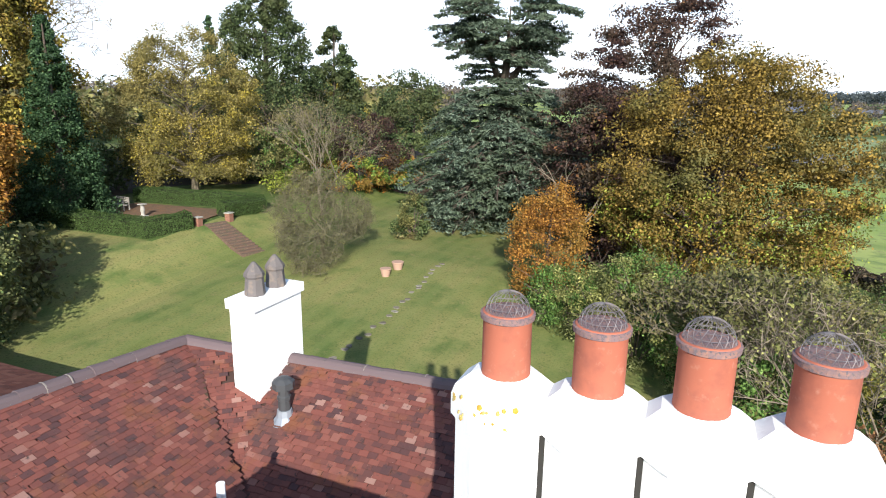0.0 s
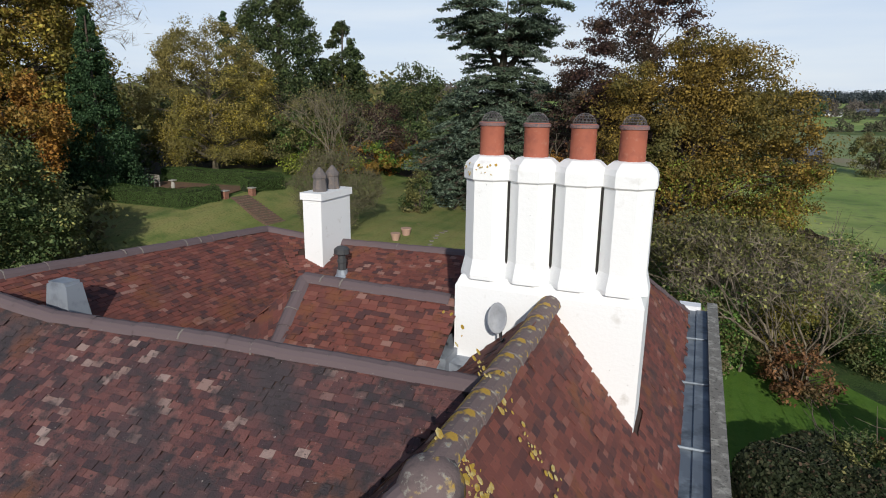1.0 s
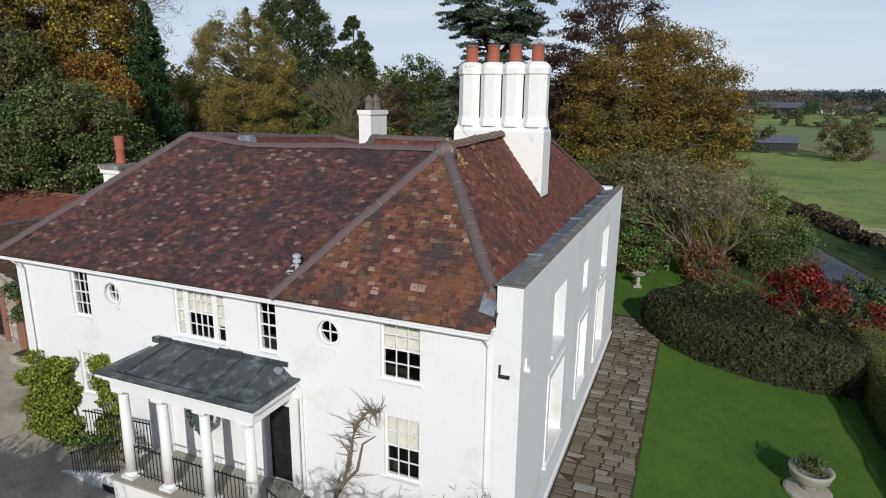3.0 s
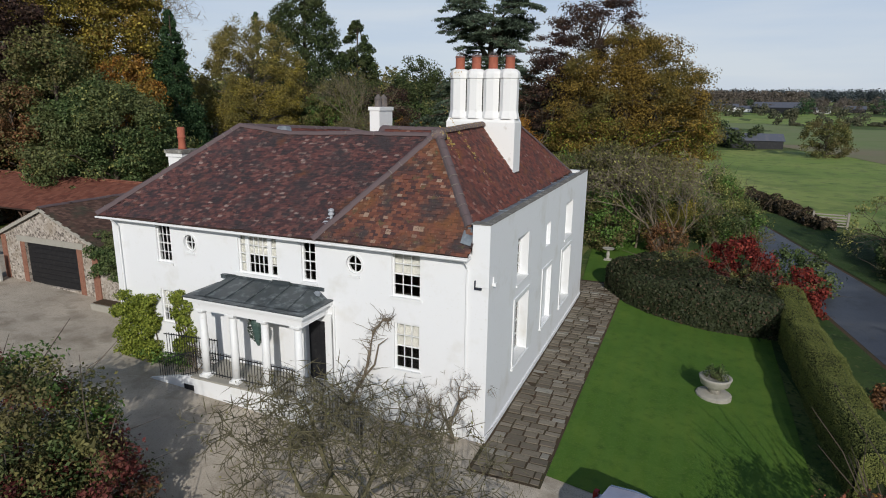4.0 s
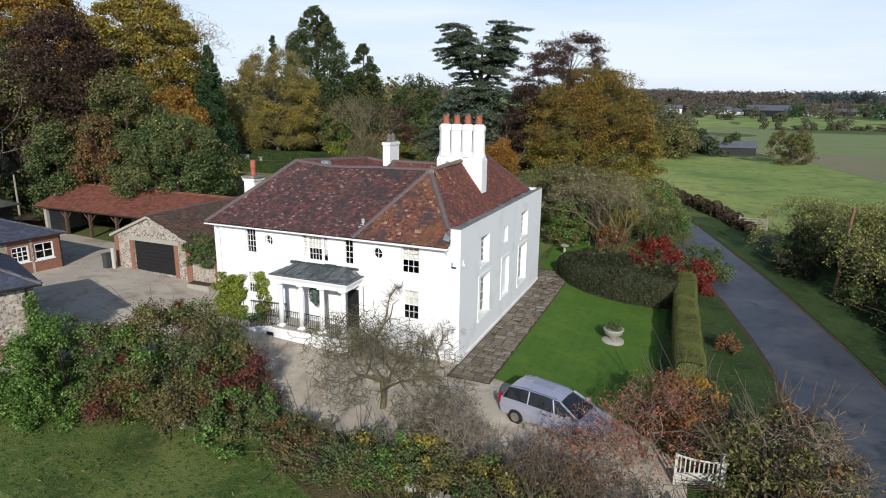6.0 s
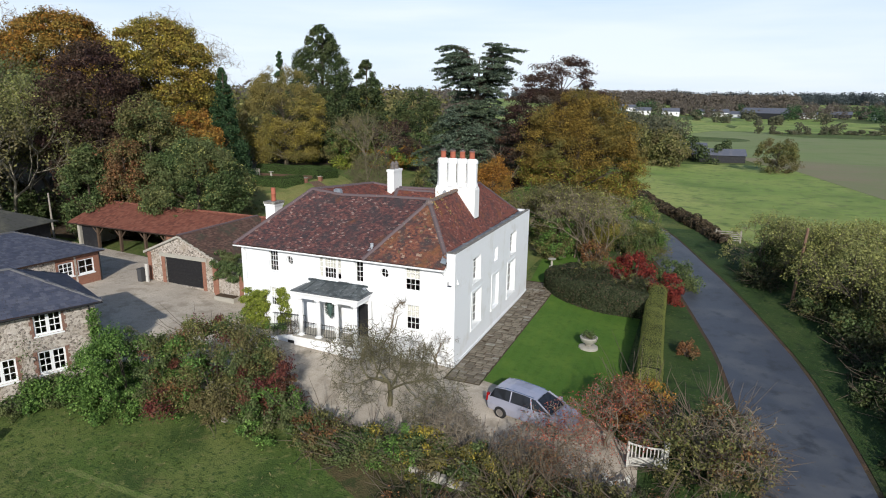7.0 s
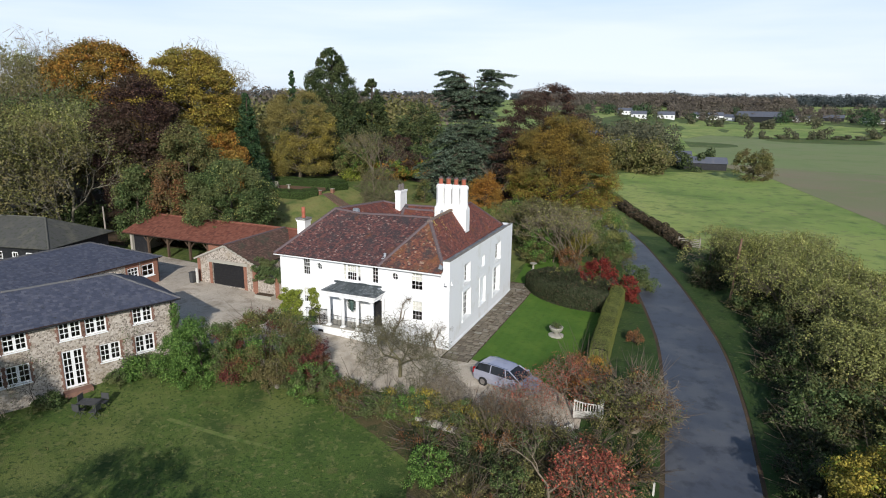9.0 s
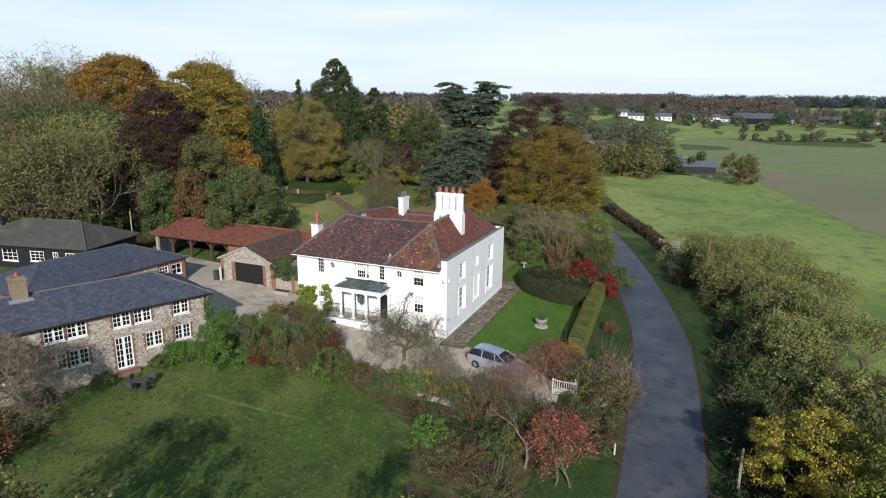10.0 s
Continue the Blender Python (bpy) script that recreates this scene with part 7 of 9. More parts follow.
def hedge(name, line, width, h, leaf, label, per_m=420, size=0.09, seed=1, cat="hedge", wob=0.04, rc=0.14):
    """A hedge along a line with rounded shoulders: a core coloured as its inner shade, with leaves standing out of it.
    """
    rng = np.random.default_rng(seed)
    p = [Vector(q) for q in line]
    n = len(p)
    ring = strip([(q.x, q.y) for q in p], width / 2, width / 2)
    left, right = np.array([tuple(q) for q in ring[:n]]), np.array([tuple(q) for q in ring[n:][::-1]])
    arc, flat, side = math.pi / 2 * rc, max(0.01, width - 2 * rc), h - rc
    total = 2 * (side + arc) + flat

    def section(q):
        """Across (-1..1), height and the outward normal at the way q round the section."""
        q = np.asarray(q, float)
        q2 = np.minimum(q, total - q)
        th = np.clip((q2 - side) / rc, 0, math.pi / 2)
        w = -width / 2 + rc * (1 - np.cos(th)) + np.clip(q2 - side - arc, 0, None)
        z = np.clip(q2, 0, side) + rc * np.sin(th)
        sg = np.where(q > total / 2, -1, 1)
        return sg * w / (width / 2), z, -sg * np.cos(th), np.sin(th)

    def place(i, u, q, inset=0.0):
        a, z, nw, nz = section(q)
        k = (a * (1 - 2 * inset / width) + 1) / 2
        l = left[i] + (left[i + 1] - left[i]) * u[:, None]
        r = right[i] + (right[i + 1] - right[i]) * u[:, None]
        xy = l + (r - l) * k[:, None]
        across = (r - l) / np.linalg.norm(r - l, axis=1)[:, None]
        swell = 1 + wob * (np.sin(xy[:, 0] * 1.1 + xy[:, 1] * 0.9) + np.sin(xy[:, 1] * 2.3))
        zz = ground_z(xy[:, 0], xy[:, 1]) + (z - inset * (z > h * 0.5)) * swell
        return np.column_stack([xy, zz]), np.column_stack([across * nw[:, None], nz])

    t = thing(name, (0, 0, 0), label, cat)
    pos, nrm, g = [], [], Geo()
    ways = np.linspace(0, total, 13)
    for i in range(n - 1):
        ln = np.linalg.norm(left[i + 1] + right[i + 1] - left[i] - right[i]) / 2
        m = int(ln * total * per_m)
        a, b = place(i, rng.random(m), rng.random(m) * total)
        pos.append(a)
        nrm.append(b)
        e0, e1 = place(i, np.zeros(13), ways, 0.07)[0], place(i, np.ones(13), ways, 0.07)[0]
        for j in range(12):
            g.poly([e0[j], e1[j], e1[j + 1], e0[j + 1]])
        for e, end, d in ((e0, i == 0, -1), (e1, i == n - 2, 1)):
            if end:
                g.poly(e)
                m = int(width * h * per_m)
                q = rng.random(m) * total
                a, _ = place(i, np.full(m, float(d > 0)), q)
                mid = e.mean(0)
                a = mid + (a - mid) * np.sqrt(rng.random(m))[:, None]
                run = (left[i + 1] - left[i]) / np.linalg.norm(left[i + 1] - left[i]) * d
                pos.append(a)
                nrm.append(np.tile((run[0], run[1], 0.2), (m, 1)))
    pos, nrm = np.concatenate(pos), np.concatenate(nrm)
    w = np.sin(pos[:, 0] * 3.1) * np.sin(pos[:, 1] * 2.7) + np.sin(pos[:, 0] * 1.3 + pos[:, 2] * 2)
    pos = pos + nrm * (wob * np.abs(w) * 0.8 + 0.01 + np.abs(rng.normal(0, 0.03, len(pos))))[:, None]
    nn = nrm + rng.normal(size=pos.shape) * 0.45
    nn /= np.linalg.norm(nn, axis=1)[:, None]
    a = np.cross(nn, rng.normal(size=pos.shape))
    a /= np.linalg.norm(a, axis=1)[:, None]
    b = np.cross(nn, a)
    sz = (size * (0.6 + 0.8 * rng.random(len(pos))))[:, None] / 2
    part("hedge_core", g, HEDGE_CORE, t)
    part("foliage", quads("foliage", np.stack([pos - a * sz, pos - b * sz * .7, pos + a * sz, pos + b * sz * .7], 1), leaf), leaf, t)
    return t


L_RUSTDARK = leafy("brown_hedge_leaves", [(0, (0.07, 0.058, 0.038)), (0.6, (0.13, 0.1, 0.066)), (1, (0.2, 0.15, 0.09))])
# Near-black green stands for the shade inside the hedge.
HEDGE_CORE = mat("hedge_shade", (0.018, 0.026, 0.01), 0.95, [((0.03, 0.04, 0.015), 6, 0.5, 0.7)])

# -- cedar of Lebanon --
def cedar(x, y, h, seed):
    """Shelf over shelf of flat boughs on a bare bole that forks near the top."""
    rng = np.random.default_rng(seed)
    t = thing("cedar_tree", at_ground(x, y), "great blue-green cedar with flat tiered branches and a forked top", "tree")
    g = Geo()
    spine = [Vector((0.22 * math.sin(i), 0.2 * math.cos(1.3 * i), -0.3 + h * 0.8 * i / 8)) for i in range(9)]
    g.tube(spine, [0.75 * (1.2 if i == 0 else 1 - 0.62 * i / 8) for i in range(9)], 10)
    across = Vector((0.924, 0.381, 0))
    fork = spine[6]
    for px, f in ((-2.6, 1.0), (3.4, 0.985), (0.3, 0.97)):
        e = across * px + Vector((0, 0, h * f - 0.4))
        g.tube([fork, fork.lerp(e, 0.45) + across * px * 0.16, e], [0.34, 0.2, 0.04], 7)
    cen, rad, wood = [], [], Geo()

    def shelf(a, z, ln, rise, droop, tilt):
        """One bough and the flat fan of needles that it carries."""
        out = Vector((math.cos(a), math.sin(a), 0))
        side = Vector((-out.y, out.x, 0))
        s = Vector((0, 0, z - 0.3 * rise * ln))
        if z > 0.75 * h:
            s += across * (2.2 if out.dot(across) > 0 else -1.6) * (z / h - 0.7) * 3
            ln *= 0.8
        at = lambda u: s + out * ln * u + Vector((0, 0, rise * ln * math.sin(min(u, 1.0) * 1.9) - droop * ln * u ** 3))
        wood.tube([at(0), at(0.25), at(0.5), at(0.75), at(1)], [0.16, 0.12, 0.085, 0.05, 0.015], 4)
        n = int(9 + 4.2 * ln)
        for k in range(n):
            u = 0.22 + 0.8 * ((k + rng.random()) / n) ** 0.8
            half = ln * 0.34 * math.sin(math.pi * min(1.0, 0.15 + 0.75 * u)) + 0.25
            w = rng.uniform(-1, 1) * half
            p = at(u) + side * w + Vector((0, 0, tilt * w - 0.05 * w * w / max(half, 0.3) + rng.normal(0, 0.07)))
            r = 0.4 + 0.3 * rng.random()
            cen.append(tuple(p))
            rad.append((r, r, 0.1 + 0.1 * rng.random()))
            if k % 3 == 0:
                wood.tube([at(max(0.1, u - 0.2)), p], [0.035, 0.01], 3)

    z = 0.9
    while z < h - 0.5:
        f = z / h
        reach = float(np.interp(f, (0, 0.08, 0.25, 0.42, 0.55, 0.62, 0.72, 0.8, 0.88, 0.95, 1), (10.2, 10.8, 10.0, 8.4, 6.6, 4.4, 4.8, 6.6, 7.6, 6.6, 4.4)))
        many = 5 if 0.57 < f < 0.73 else 10 if f < 0.57 else 11
        a0 = rng.random() * 6.28
        for k in range(many):
            a = a0 + 6.283 * (k + rng.uniform(-0.3, 0.3)) / many
            ln = reach * (0.62 + 0.4 * rng.random())
            low = f < 0.57
            shelf(a, z + rng.normal(0, 0.3 if low else 0.6), ln, rng.uniform(0.02, 0.07) if low else rng.uniform(0.03, 0.24), rng.uniform(0.16, 0.26) if low else rng.uniform(0.04, 0.26), rng.normal(0, 0.1))
        z += 0.9 if f < 0.57 else 0.8
    part("trunk", g, BARK, t)
    tagged(part("bough", wood, BARK, t), kind="stuff")
    part("crown", quads("crown", leaf_quads(rng, cen, rad, 20, 0.36, up=1.1, shell=0.1, aspect=0.34), L_CEDAR), L_CEDAR, t)


cedar(-18.8, 56.0, 19.6, 5)

# -- the large trees round the garden --
tree("copper_beech", -5.6, 50.0, "tall copper beech, thin crown of dark purple-brown leaves", L_COPPER, 19.8, 7.6, 2.0, 330, 150, 0.24, 1.35, limbs=90, seed=11, trunk_r=0.5, inner=0.55, squash=0.42, extra=(L_RUST, 0.12, None))
tree("beech_tree", -1.0, 42.4, "broad golden beech with leaves turning yellow and green", L_GOLD, 15.6, 6.9, 0.2, 400, 260, 0.2, 1.2, limbs=60, rough=0.3, squash=0.7, inner=0.55, seed=12, trunk_r=0.4, extra=(L_LIME, 0.3, lambda c: (c[:, 2] < 7.5)))
tree("beech_tree", -6.5, 46.0, "bronze beech with half its leaves fallen", L_COPPER, 13.0, 4.6, 0.5, 90, 130, 0.3, 1.1, limbs=30, seed=13, extra=(L_RUST, 0.35, None))
tree("giant_conifer", -51.2, 64.4, "huge dark green conifer with billowing crown", L_CONIFER, 22.8, 8.4, 1.0, 400, 120, 0.36, 1.7, "cone", limbs=40, seed=14, power=0.5, squash=0.95, trunk_r=0.6, inner=0.55)
tree("spire_conifer", -63.5, 69.0, "slim dark green spire of a conifer", L_CYPRESS, 19.5, 2.6, 2.0, 60, 110, 0.4, 1.0, "cone", limbs=8, seed=15)
tree("pine_tree", -46.2, 71.5, "dark pine behind the garden", L_CONIFER, 17.5, 4.4, 2.0, 130, 130, 0.4, 1.3, "cone", limbs=14, seed=16, power=0.5, inner=0.3)
tree("yellow_tree", -47.2, 48.0, "rounded tree with olive and yellow autumn leaves", L_STRAW, 15.2, 6.8, 1.4, 290, 210, 0.2, 1.1, inner=0.62, limbs=90, bark=TWIG_M, trunk_r=0.3, seed=17, extra=(L_YELLOW, 0.6, lambda c: (c[:, 0] * 0.5 - c[:, 2] * 0.6 > -4.5)))
tree("leyland_cypress", -46.3, 34.1, "tall dense dark green cypress cone", L_CYPRESS, 14.8, 2.9, 0.0, 330, 110, 0.22, 0.9, "cone", limbs=6, seed=18, power=0.8, inner=0.72)
tree("beech_tree", -56.6, 33.5, "massive golden-olive beech at the wood edge", L_YELLOW, 21.4, 9.6, 1.5, 420, 150, 0.32, 1.6, limbs=40, seed=19, trunk_r=0.55, squash=0.55, inner=0.6, rough=0.15, extra=(L_GOLD, 0.9, None))
tree("beech_tree", -70.6, 30.0, "massive golden-orange beech at the wood edge", L_ORANGE, 22.6, 9.8, 3.0, 380, 140, 0.34, 1.6, limbs=30, seed=20, trunk_r=0.5, squash=0.55, inner=0.6, rough=0.15, extra=(L_GOLD, 0.9, None))
tree("copper_beech", -49.0, 17.5, "dense dark purple copper beech", L_COPPER, 19.9, 5.9, 2.0, 330, 150, 0.28, 1.25, inner=0.6, squash=0.6, limbs=26, seed=21, trunk_r=0.45)
tree("beech_tree", -43.4, 25.5, "small bright orange beech", L_ORANGE, 11.0, 3.4, 3.0, 80, 160, 0.28, 0.95, limbs=16, seed=22)
tree("holm_oak", -34.2, 16.0, "round grey-green evergreen tree behind the cart lodge", L_GREEN, 10.2, 5.4, 0.0, 260, 170, 0.22, 1.0, limbs=16, inner=0.6, extra=(L_PALE, 0.35, None), seed=23)
tree("field_maple", -41.6, 17.5, "dull olive tree, leaves thinning", L_OLIVE, 14.6, 4.2, 0.8, 150, 140, 0.26, 1.0, limbs=30, seed=24, extra=(L_GREEN, 0.6, None))
tree("hornbeam", -41.3, 14.0, "brown and orange turning tree", L_RUST, 10.2, 2.7, 0.6, 90, 140, 0.24, 0.9, limbs=20, seed=25, extra=(L_OLIVE, 0.7, None))
tree("dark_evergreen", -44.6, 12.0, "dark green evergreen among the undergrowth", L_GREEN, 9.4, 3.0, 0.0, 110, 140, 0.26, 1.0, limbs=10, seed=26)
tree("orange_beech", -10.3, 38.2, "young beech in bright orange leaf", L_ORANGE, 6.8, 2.8, 0.3, 100, 170, 0.15, 0.8, inner=0.1, rough=0.1, limbs=24, seed=27)
tree("plum_tree", -34.2, 60.0, "low spreading tree with purple-brown leaves", L_COPPER, 8.0, 4.5, 1.5, 60, 120, 0.24, 0.9, limbs=40, seed=28, bark=TWIG_D)
tree("yew_tree", -41.0, 84.0, "dark green yew among the far trees", L_CONIFER, 13.0, 5.5, 0.5, 80, 130, 0.42, 1.4, limbs=10, seed=29)
tree("yellow_tree", -50.5, 80.0, "distant tree in yellow autumn leaf", L_YELLOW, 12.5, 4.2, 1.0, 60, 120, 0.36, 1.2, limbs=12, seed=30, extra=(L_GREEN, 0.6, None))
tree("green_thicket", -38.0, 52.0, "green and yellow thicket tree", L_OLIVE, 8.0, 4.2, 0.2, 70, 130, 0.26, 1.0, limbs=20, seed=31, extra=(L_BRIGHT, 0.5, None))
bush("beech_hedge", -34.6, 56.6, "line of low beech in orange and yellow-green leaf", L_ORANGE, 3.5, 8.2, 32, 110, 110, 0.24, 0.85, mix=[(L_LIME, 0.42), (L_ORANGE, 0.38), (L_BRIGHT, 0.2)], sy=0.22, yaw=60)
bush("green_bush", -22.5, 45.0, "upright dull green bush on the lawn edge", L_OLIVE, 3.6, 1.3, 33, 24, 120, 0.18, 0.6, mix=[(L_GREEN, 0.6), (L_OLIVE, 0.4)])
bare_tree("bare_round_tree", -25.3, 37.0, "round-headed leafless garden tree with fine brown twigs", 6.4, 41, 6, 0.85, 3, TWIG_O, L_OLIVE, 1, 0.11, start=0.2, up=-0.05, scale=(1.05, 1.05, 1), haze=5, r0=0.1)
bare_tree("pale_stemmed_tree", -32.5, 47.5, "many-stemmed leafless tree with pale branches", 10.4, 42, 4, 0.42, 3, TWIG, L_OLIVE, 3, 0.16, stems=3, start=0.34, haze=0, r0=0.07)
bare_tree("bare_ash", -9.5, 39.4, "thin leafless sapling against the cedar", 8.2, 43, 3, 0.4, 2, TWIG, start=0.5)
# -- behind and beside the house: shrubbery towards the lane --
for k, (x, y, h, r, a, b) in enumerate([(-4.5, 33.5, 5.0, 3.2, L_GREEN, L_OLIVE), (-0.8, 32.0, 4.6, 3.0, L_OLIVE, L_GREEN), (3.4, 32.6, 5.2, 3.0, L_OLIVE, L_YELLOW), (-8.0, 35.0, 3.4, 2.4, L_GREEN, L_BRIGHT), (6.2, 36.0, 4.6, 2.8, L_OLIVE, L_GREEN), (8.0, 31.0, 3.6, 2.2, L_GREEN, L_OLIVE)]):
    bush("garden_shrub", x, y, "loose grey-green shrub of the shrubbery behind the house", a, h * 1.1, r, 50 + k, 60, 240, 0.125, 0.8, mix=[(L_PALE, 0.35), (L_BRIGHT, 0.2), (a, 0.25), (b, 0.2)], twigs=60, group="shrubbery behind the house")
bare_tree("half_bare_tree", 1.2, 27.2, "small tree with grey twigs and a few yellowing leaves", 7.0, 61, 4, 0.42, 3, TWIG_M, L_OLIVE, 12, 0.17, start=0.26, haze=3, up=0.5, stems=4, r0=0.06)
bare_tree("half_bare_tree", 4.2, 27.0, "small tree with grey twigs and reddish leaves near its foot", 6.8, 62, 4, 0.42, 3, TWIG, L_PALE, 5, 0.14, start=0.24, haze=5, up=0.5, stems=4, r0=0.06)
bush("rust_bush", 4.0, 26.0, "low rust-brown bush under the trees", L_RUST, 2.4, 1.7, 63, 22, 120, 0.16, 0.55, twigs=40)
bush("olive_shrub", 0.0, 26.8, "loose olive-green shrub beside the bird bath", L_OLIVE, 4.2, 2.2, 64, 40, 150, 0.16, 0.7, mix=[(L_OLIVE, 0.6), (L_BRIGHT, 0.4)], twigs=40)
# clipped hedges of the side lawn
hedge("clipped_hedge", curve_line([(2.6, 18.6), (3.8, 16.9), (5.6, 15.9), (7.6, 15.8), (9.2, 16.2)], 4), 3.4, 1.9, L_DARK, "broad rounded hedge of dark purple-green leaves closing the lawn", 560, 0.13, 71, wob=0.07, rc=0.8)
bush("hedge_shrub", 5.0, 18.0, "loose green and brown growth on top of the round hedge", L_OLIVE, 0.9, 1.9, 78, 40, 110, 0.11, 0.35, mix=[(L_DARK, 0.5), (L_OLIVE, 0.3), (L_GREEN, 0.2)], twigs=40).location.z += 1.45
bush("hedge_shrub", 8.0, 17.2, "loose green and brown growth on top of the round hedge", L_OLIVE, 0.8, 1.6, 79, 34, 110, 0.11, 0.35, mix=[(L_DARK, 0.5), (L_OLIVE, 0.3), (L_REDDISH, 0.2)], twigs=40).location.z += 1.45
hedge("clipped_hedge", curve_line([(10.68, 2.0), (10.52, 5), (10.35, 9), (10.2, 13), (10.1, 18.2)], 5), 1.22, 1.72, L_CLIP, "clipped green hedge with a flat pale-brown top beside the lawn", 1500, 0.042, 72, wob=0.03, rc=0.3)
bush("red_shrub", 7.9, 20.2, "crimson-leaved shrub by the lane", L_RED, 3.4, 1.9, 73, 44, 130, 0.17, 0.6, twigs=20)
bush("red_shrub", 10.6, 18.6, "crimson-leaved shrub by the lane", L_RED, 2.7, 1.3, 74, 24, 130, 0.16, 0.5, twigs=12)
bush("dark_shrub", 11.3, 23.0, "dark green shrub at the bend of the lane", L_GREEN, 2.6, 2.0, 75, 30, 130, 0.16, 0.6)
bush("small_red_bush", 12.6, 9.0, "small dull red bush on the verge", L_RUST, 1.1, 0.7, 76, 14, 90, 0.12, 0.32)
# planting in the urn
bush("lavender", 6.62, 6.85, "grey-green lavender filling the urn", L_GREEN, 0.45, 0.42, 77, 14, 90, 0.06, 0.18, h0=0.05).location.z += 0.78
# hedged garden of yew on the bank
hedge("yew_hedge", [(-49.2, 33.0), (-42, 32.7), (-36.2, 32.6), (-35.55, 35.4)], 1.0, 1.15, HEDGE, "low clipped yew hedge enclosing the rose garden", 480, 0.085, 81)
hedge("yew_hedge", [(-35.5, 38.6), (-34.9, 42.6)], 1.0, 1.15, HEDGE, "low clipped yew hedge enclosing the rose garden", 480, 0.085, 82)
hedge("yew_hedge", [(-34.9, 42.6), (-39.0, 42.0), (-47.0, 41.2)], 1.0, 1.15, HEDGE, "low clipped yew hedge enclosing the rose garden", 480, 0.085, 83)
# climbers
def climber(name, x0, x1, y, z0, z1, leaf, label, n, seed, deep=0.22, stems=True, size=0.13):
    rng = np.random.default_rng(seed)
    t = thing(name, (0, 0, 0), label, "climber")
    k = max(8, int((x1 - x0) * (z1 - z0) * 16))
    cx, cz = x0 + (x1 - x0) * rng.random(k), z0 + (z1 - z0) * rng.random(k)
    cen = np.stack([cx, np.full(k, y - deep * 0.5), cz], 1)
    g = Geo()
    for i in range(6 if stems else 0):
        xx = x0 + (x1 - x0) * (i + 0.5) / 6
        g.tube([(xx, y - 0.04, gz(xx, y) - 0.1), (xx + 0.1, y - 0.05, z0 + 0.2), (xx - 0.1, y - 0.06, (z0 + z1) / 2), (xx, y - 0.05, z1 - 0.2)], [0.03, 0.025, 0.02, 0.008], 5)
    if stems:
        tagged(part("stem", g, TWIG_D, t), kind="stuff")
    part("foliage", quads("foliage", leaf_quads(rng, cen, np.tile((0.2, deep, 0.2), (k, 1)), int(n * 0.6), size * 0.75, up=0.1), leaf), leaf, t)


climber("wall_creeper", -15.0, -13.0, 0.0, 0.3, 2.95, L_LIME, "yellow-green creeper thick on the house wall", 330, 91, 0.42)
climber("wall_creeper", -12.15, -11.35, 0.0, 1.0, 3.25, L_LIME, "yellow-green creeper beside the ground-floor window", 220, 92, 0.2)
climber("wall_creeper", -14.0, -11.6, -0.1, 0.35, 1.0, L_BRIGHT, "low green planting at the foot of the wall", 100, 93, 0.4)
climber("garage_ivy", -20.4, -16.6, 3.1, 2.2, 3.5, L_GREEN, "dark green creeper spilling over the yard wall", 200, 94, 0.4, False, 0.14)
climber("garage_ivy", -20.6, -18.4, 4.0, 3.2, 4.0, L_GREEN, "dark green creeper climbing over the garage tiles", 170, 99, 0.5, False, 0.14)
climber("cottage_creeper", -17.3, -16.7, -9.2, 0.3, 4.2, L_BRIGHT, "green creeper on the cottage corner", 130, 95, 0.35)
# leafless wisteria on the house front
wis = thing("wisteria", (0, 0, 0), "twisted leafless climber trained on the white wall", "climber")
rw2 = np.random.default_rng(96)
g = Geo()
base = [(-4.7, -0.25, 0.1), (-4.5, -0.15, 0.8), (-4.1, -0.12, 1.5), (-3.9, -0.12, 2.3), (-3.75, -0.12, 3.1), (-3.4, -0.12, 3.55), (-3.1, -0.15, 3.6)]
g.tube(base, [0.07, 0.06, 0.05, 0.045, 0.04, 0.03, 0.015], 6)
g.tube([(-4.1, -0.12, 1.5), (-3.7, -0.15, 2.0), (-3.55, -0.14, 2.7), (-3.2, -0.16, 3.0)], [0.04, 0.035, 0.025, 0.01], 5)
for k in range(150):
    i = rw2.integers(1, 6)
    p = Vector(base[i]).lerp(Vector(base[i + 1]), rw2.random())
    d = Vector((rw2.normal(0, 0.14), -abs(rw2.normal(0, 0.04)), rw2.normal(0.05, 0.12)))
    line = [p]
    for j in range(4):
        d = d * 0.85 + Vector((rw2.normal(0, 0.05), rw2.normal(0, 0.02), rw2.normal(0, 0.05)))
        line.append(line[-1] + d * 0.6)
    g.tube(line, [0.012, 0.01, 0.008, 0.006, 0.003], 3)
part("stem", g, TWIG, wis)
for k, x in enumerate((-0.9, -1.8, -11.0)):
    bare_tree("wall_rose", x, -0.45, "leafless rose at the foot of the wall", (2.4, 1.5, 1.0)[k], 97 + k, 4, 0.6, 2, TWIG, start=0.3)

# -- front hedge and shrubs between forecourt and meadow --
bush("laurel_bush", -13.7, -10.3, "dense bright green evergreen bush", L_BRIGHT, 3.9, 3.0, 101, 110, 250, 0.11, 0.6, mix=[(L_BRIGHT, 0.7), (L_GREEN, 0.3)], sx=1.05, sy=0.8, yaw=25)
bush("laurel_bush", -17.6, -11.9, "low dark green evergreen bush under the cottage wall", L_GREEN, 1.2, 1.2, 102, 40, 180, 0.13, 0.55, mix=[(L_GREEN, 0.6), (L_BRIGHT, 0.4)])
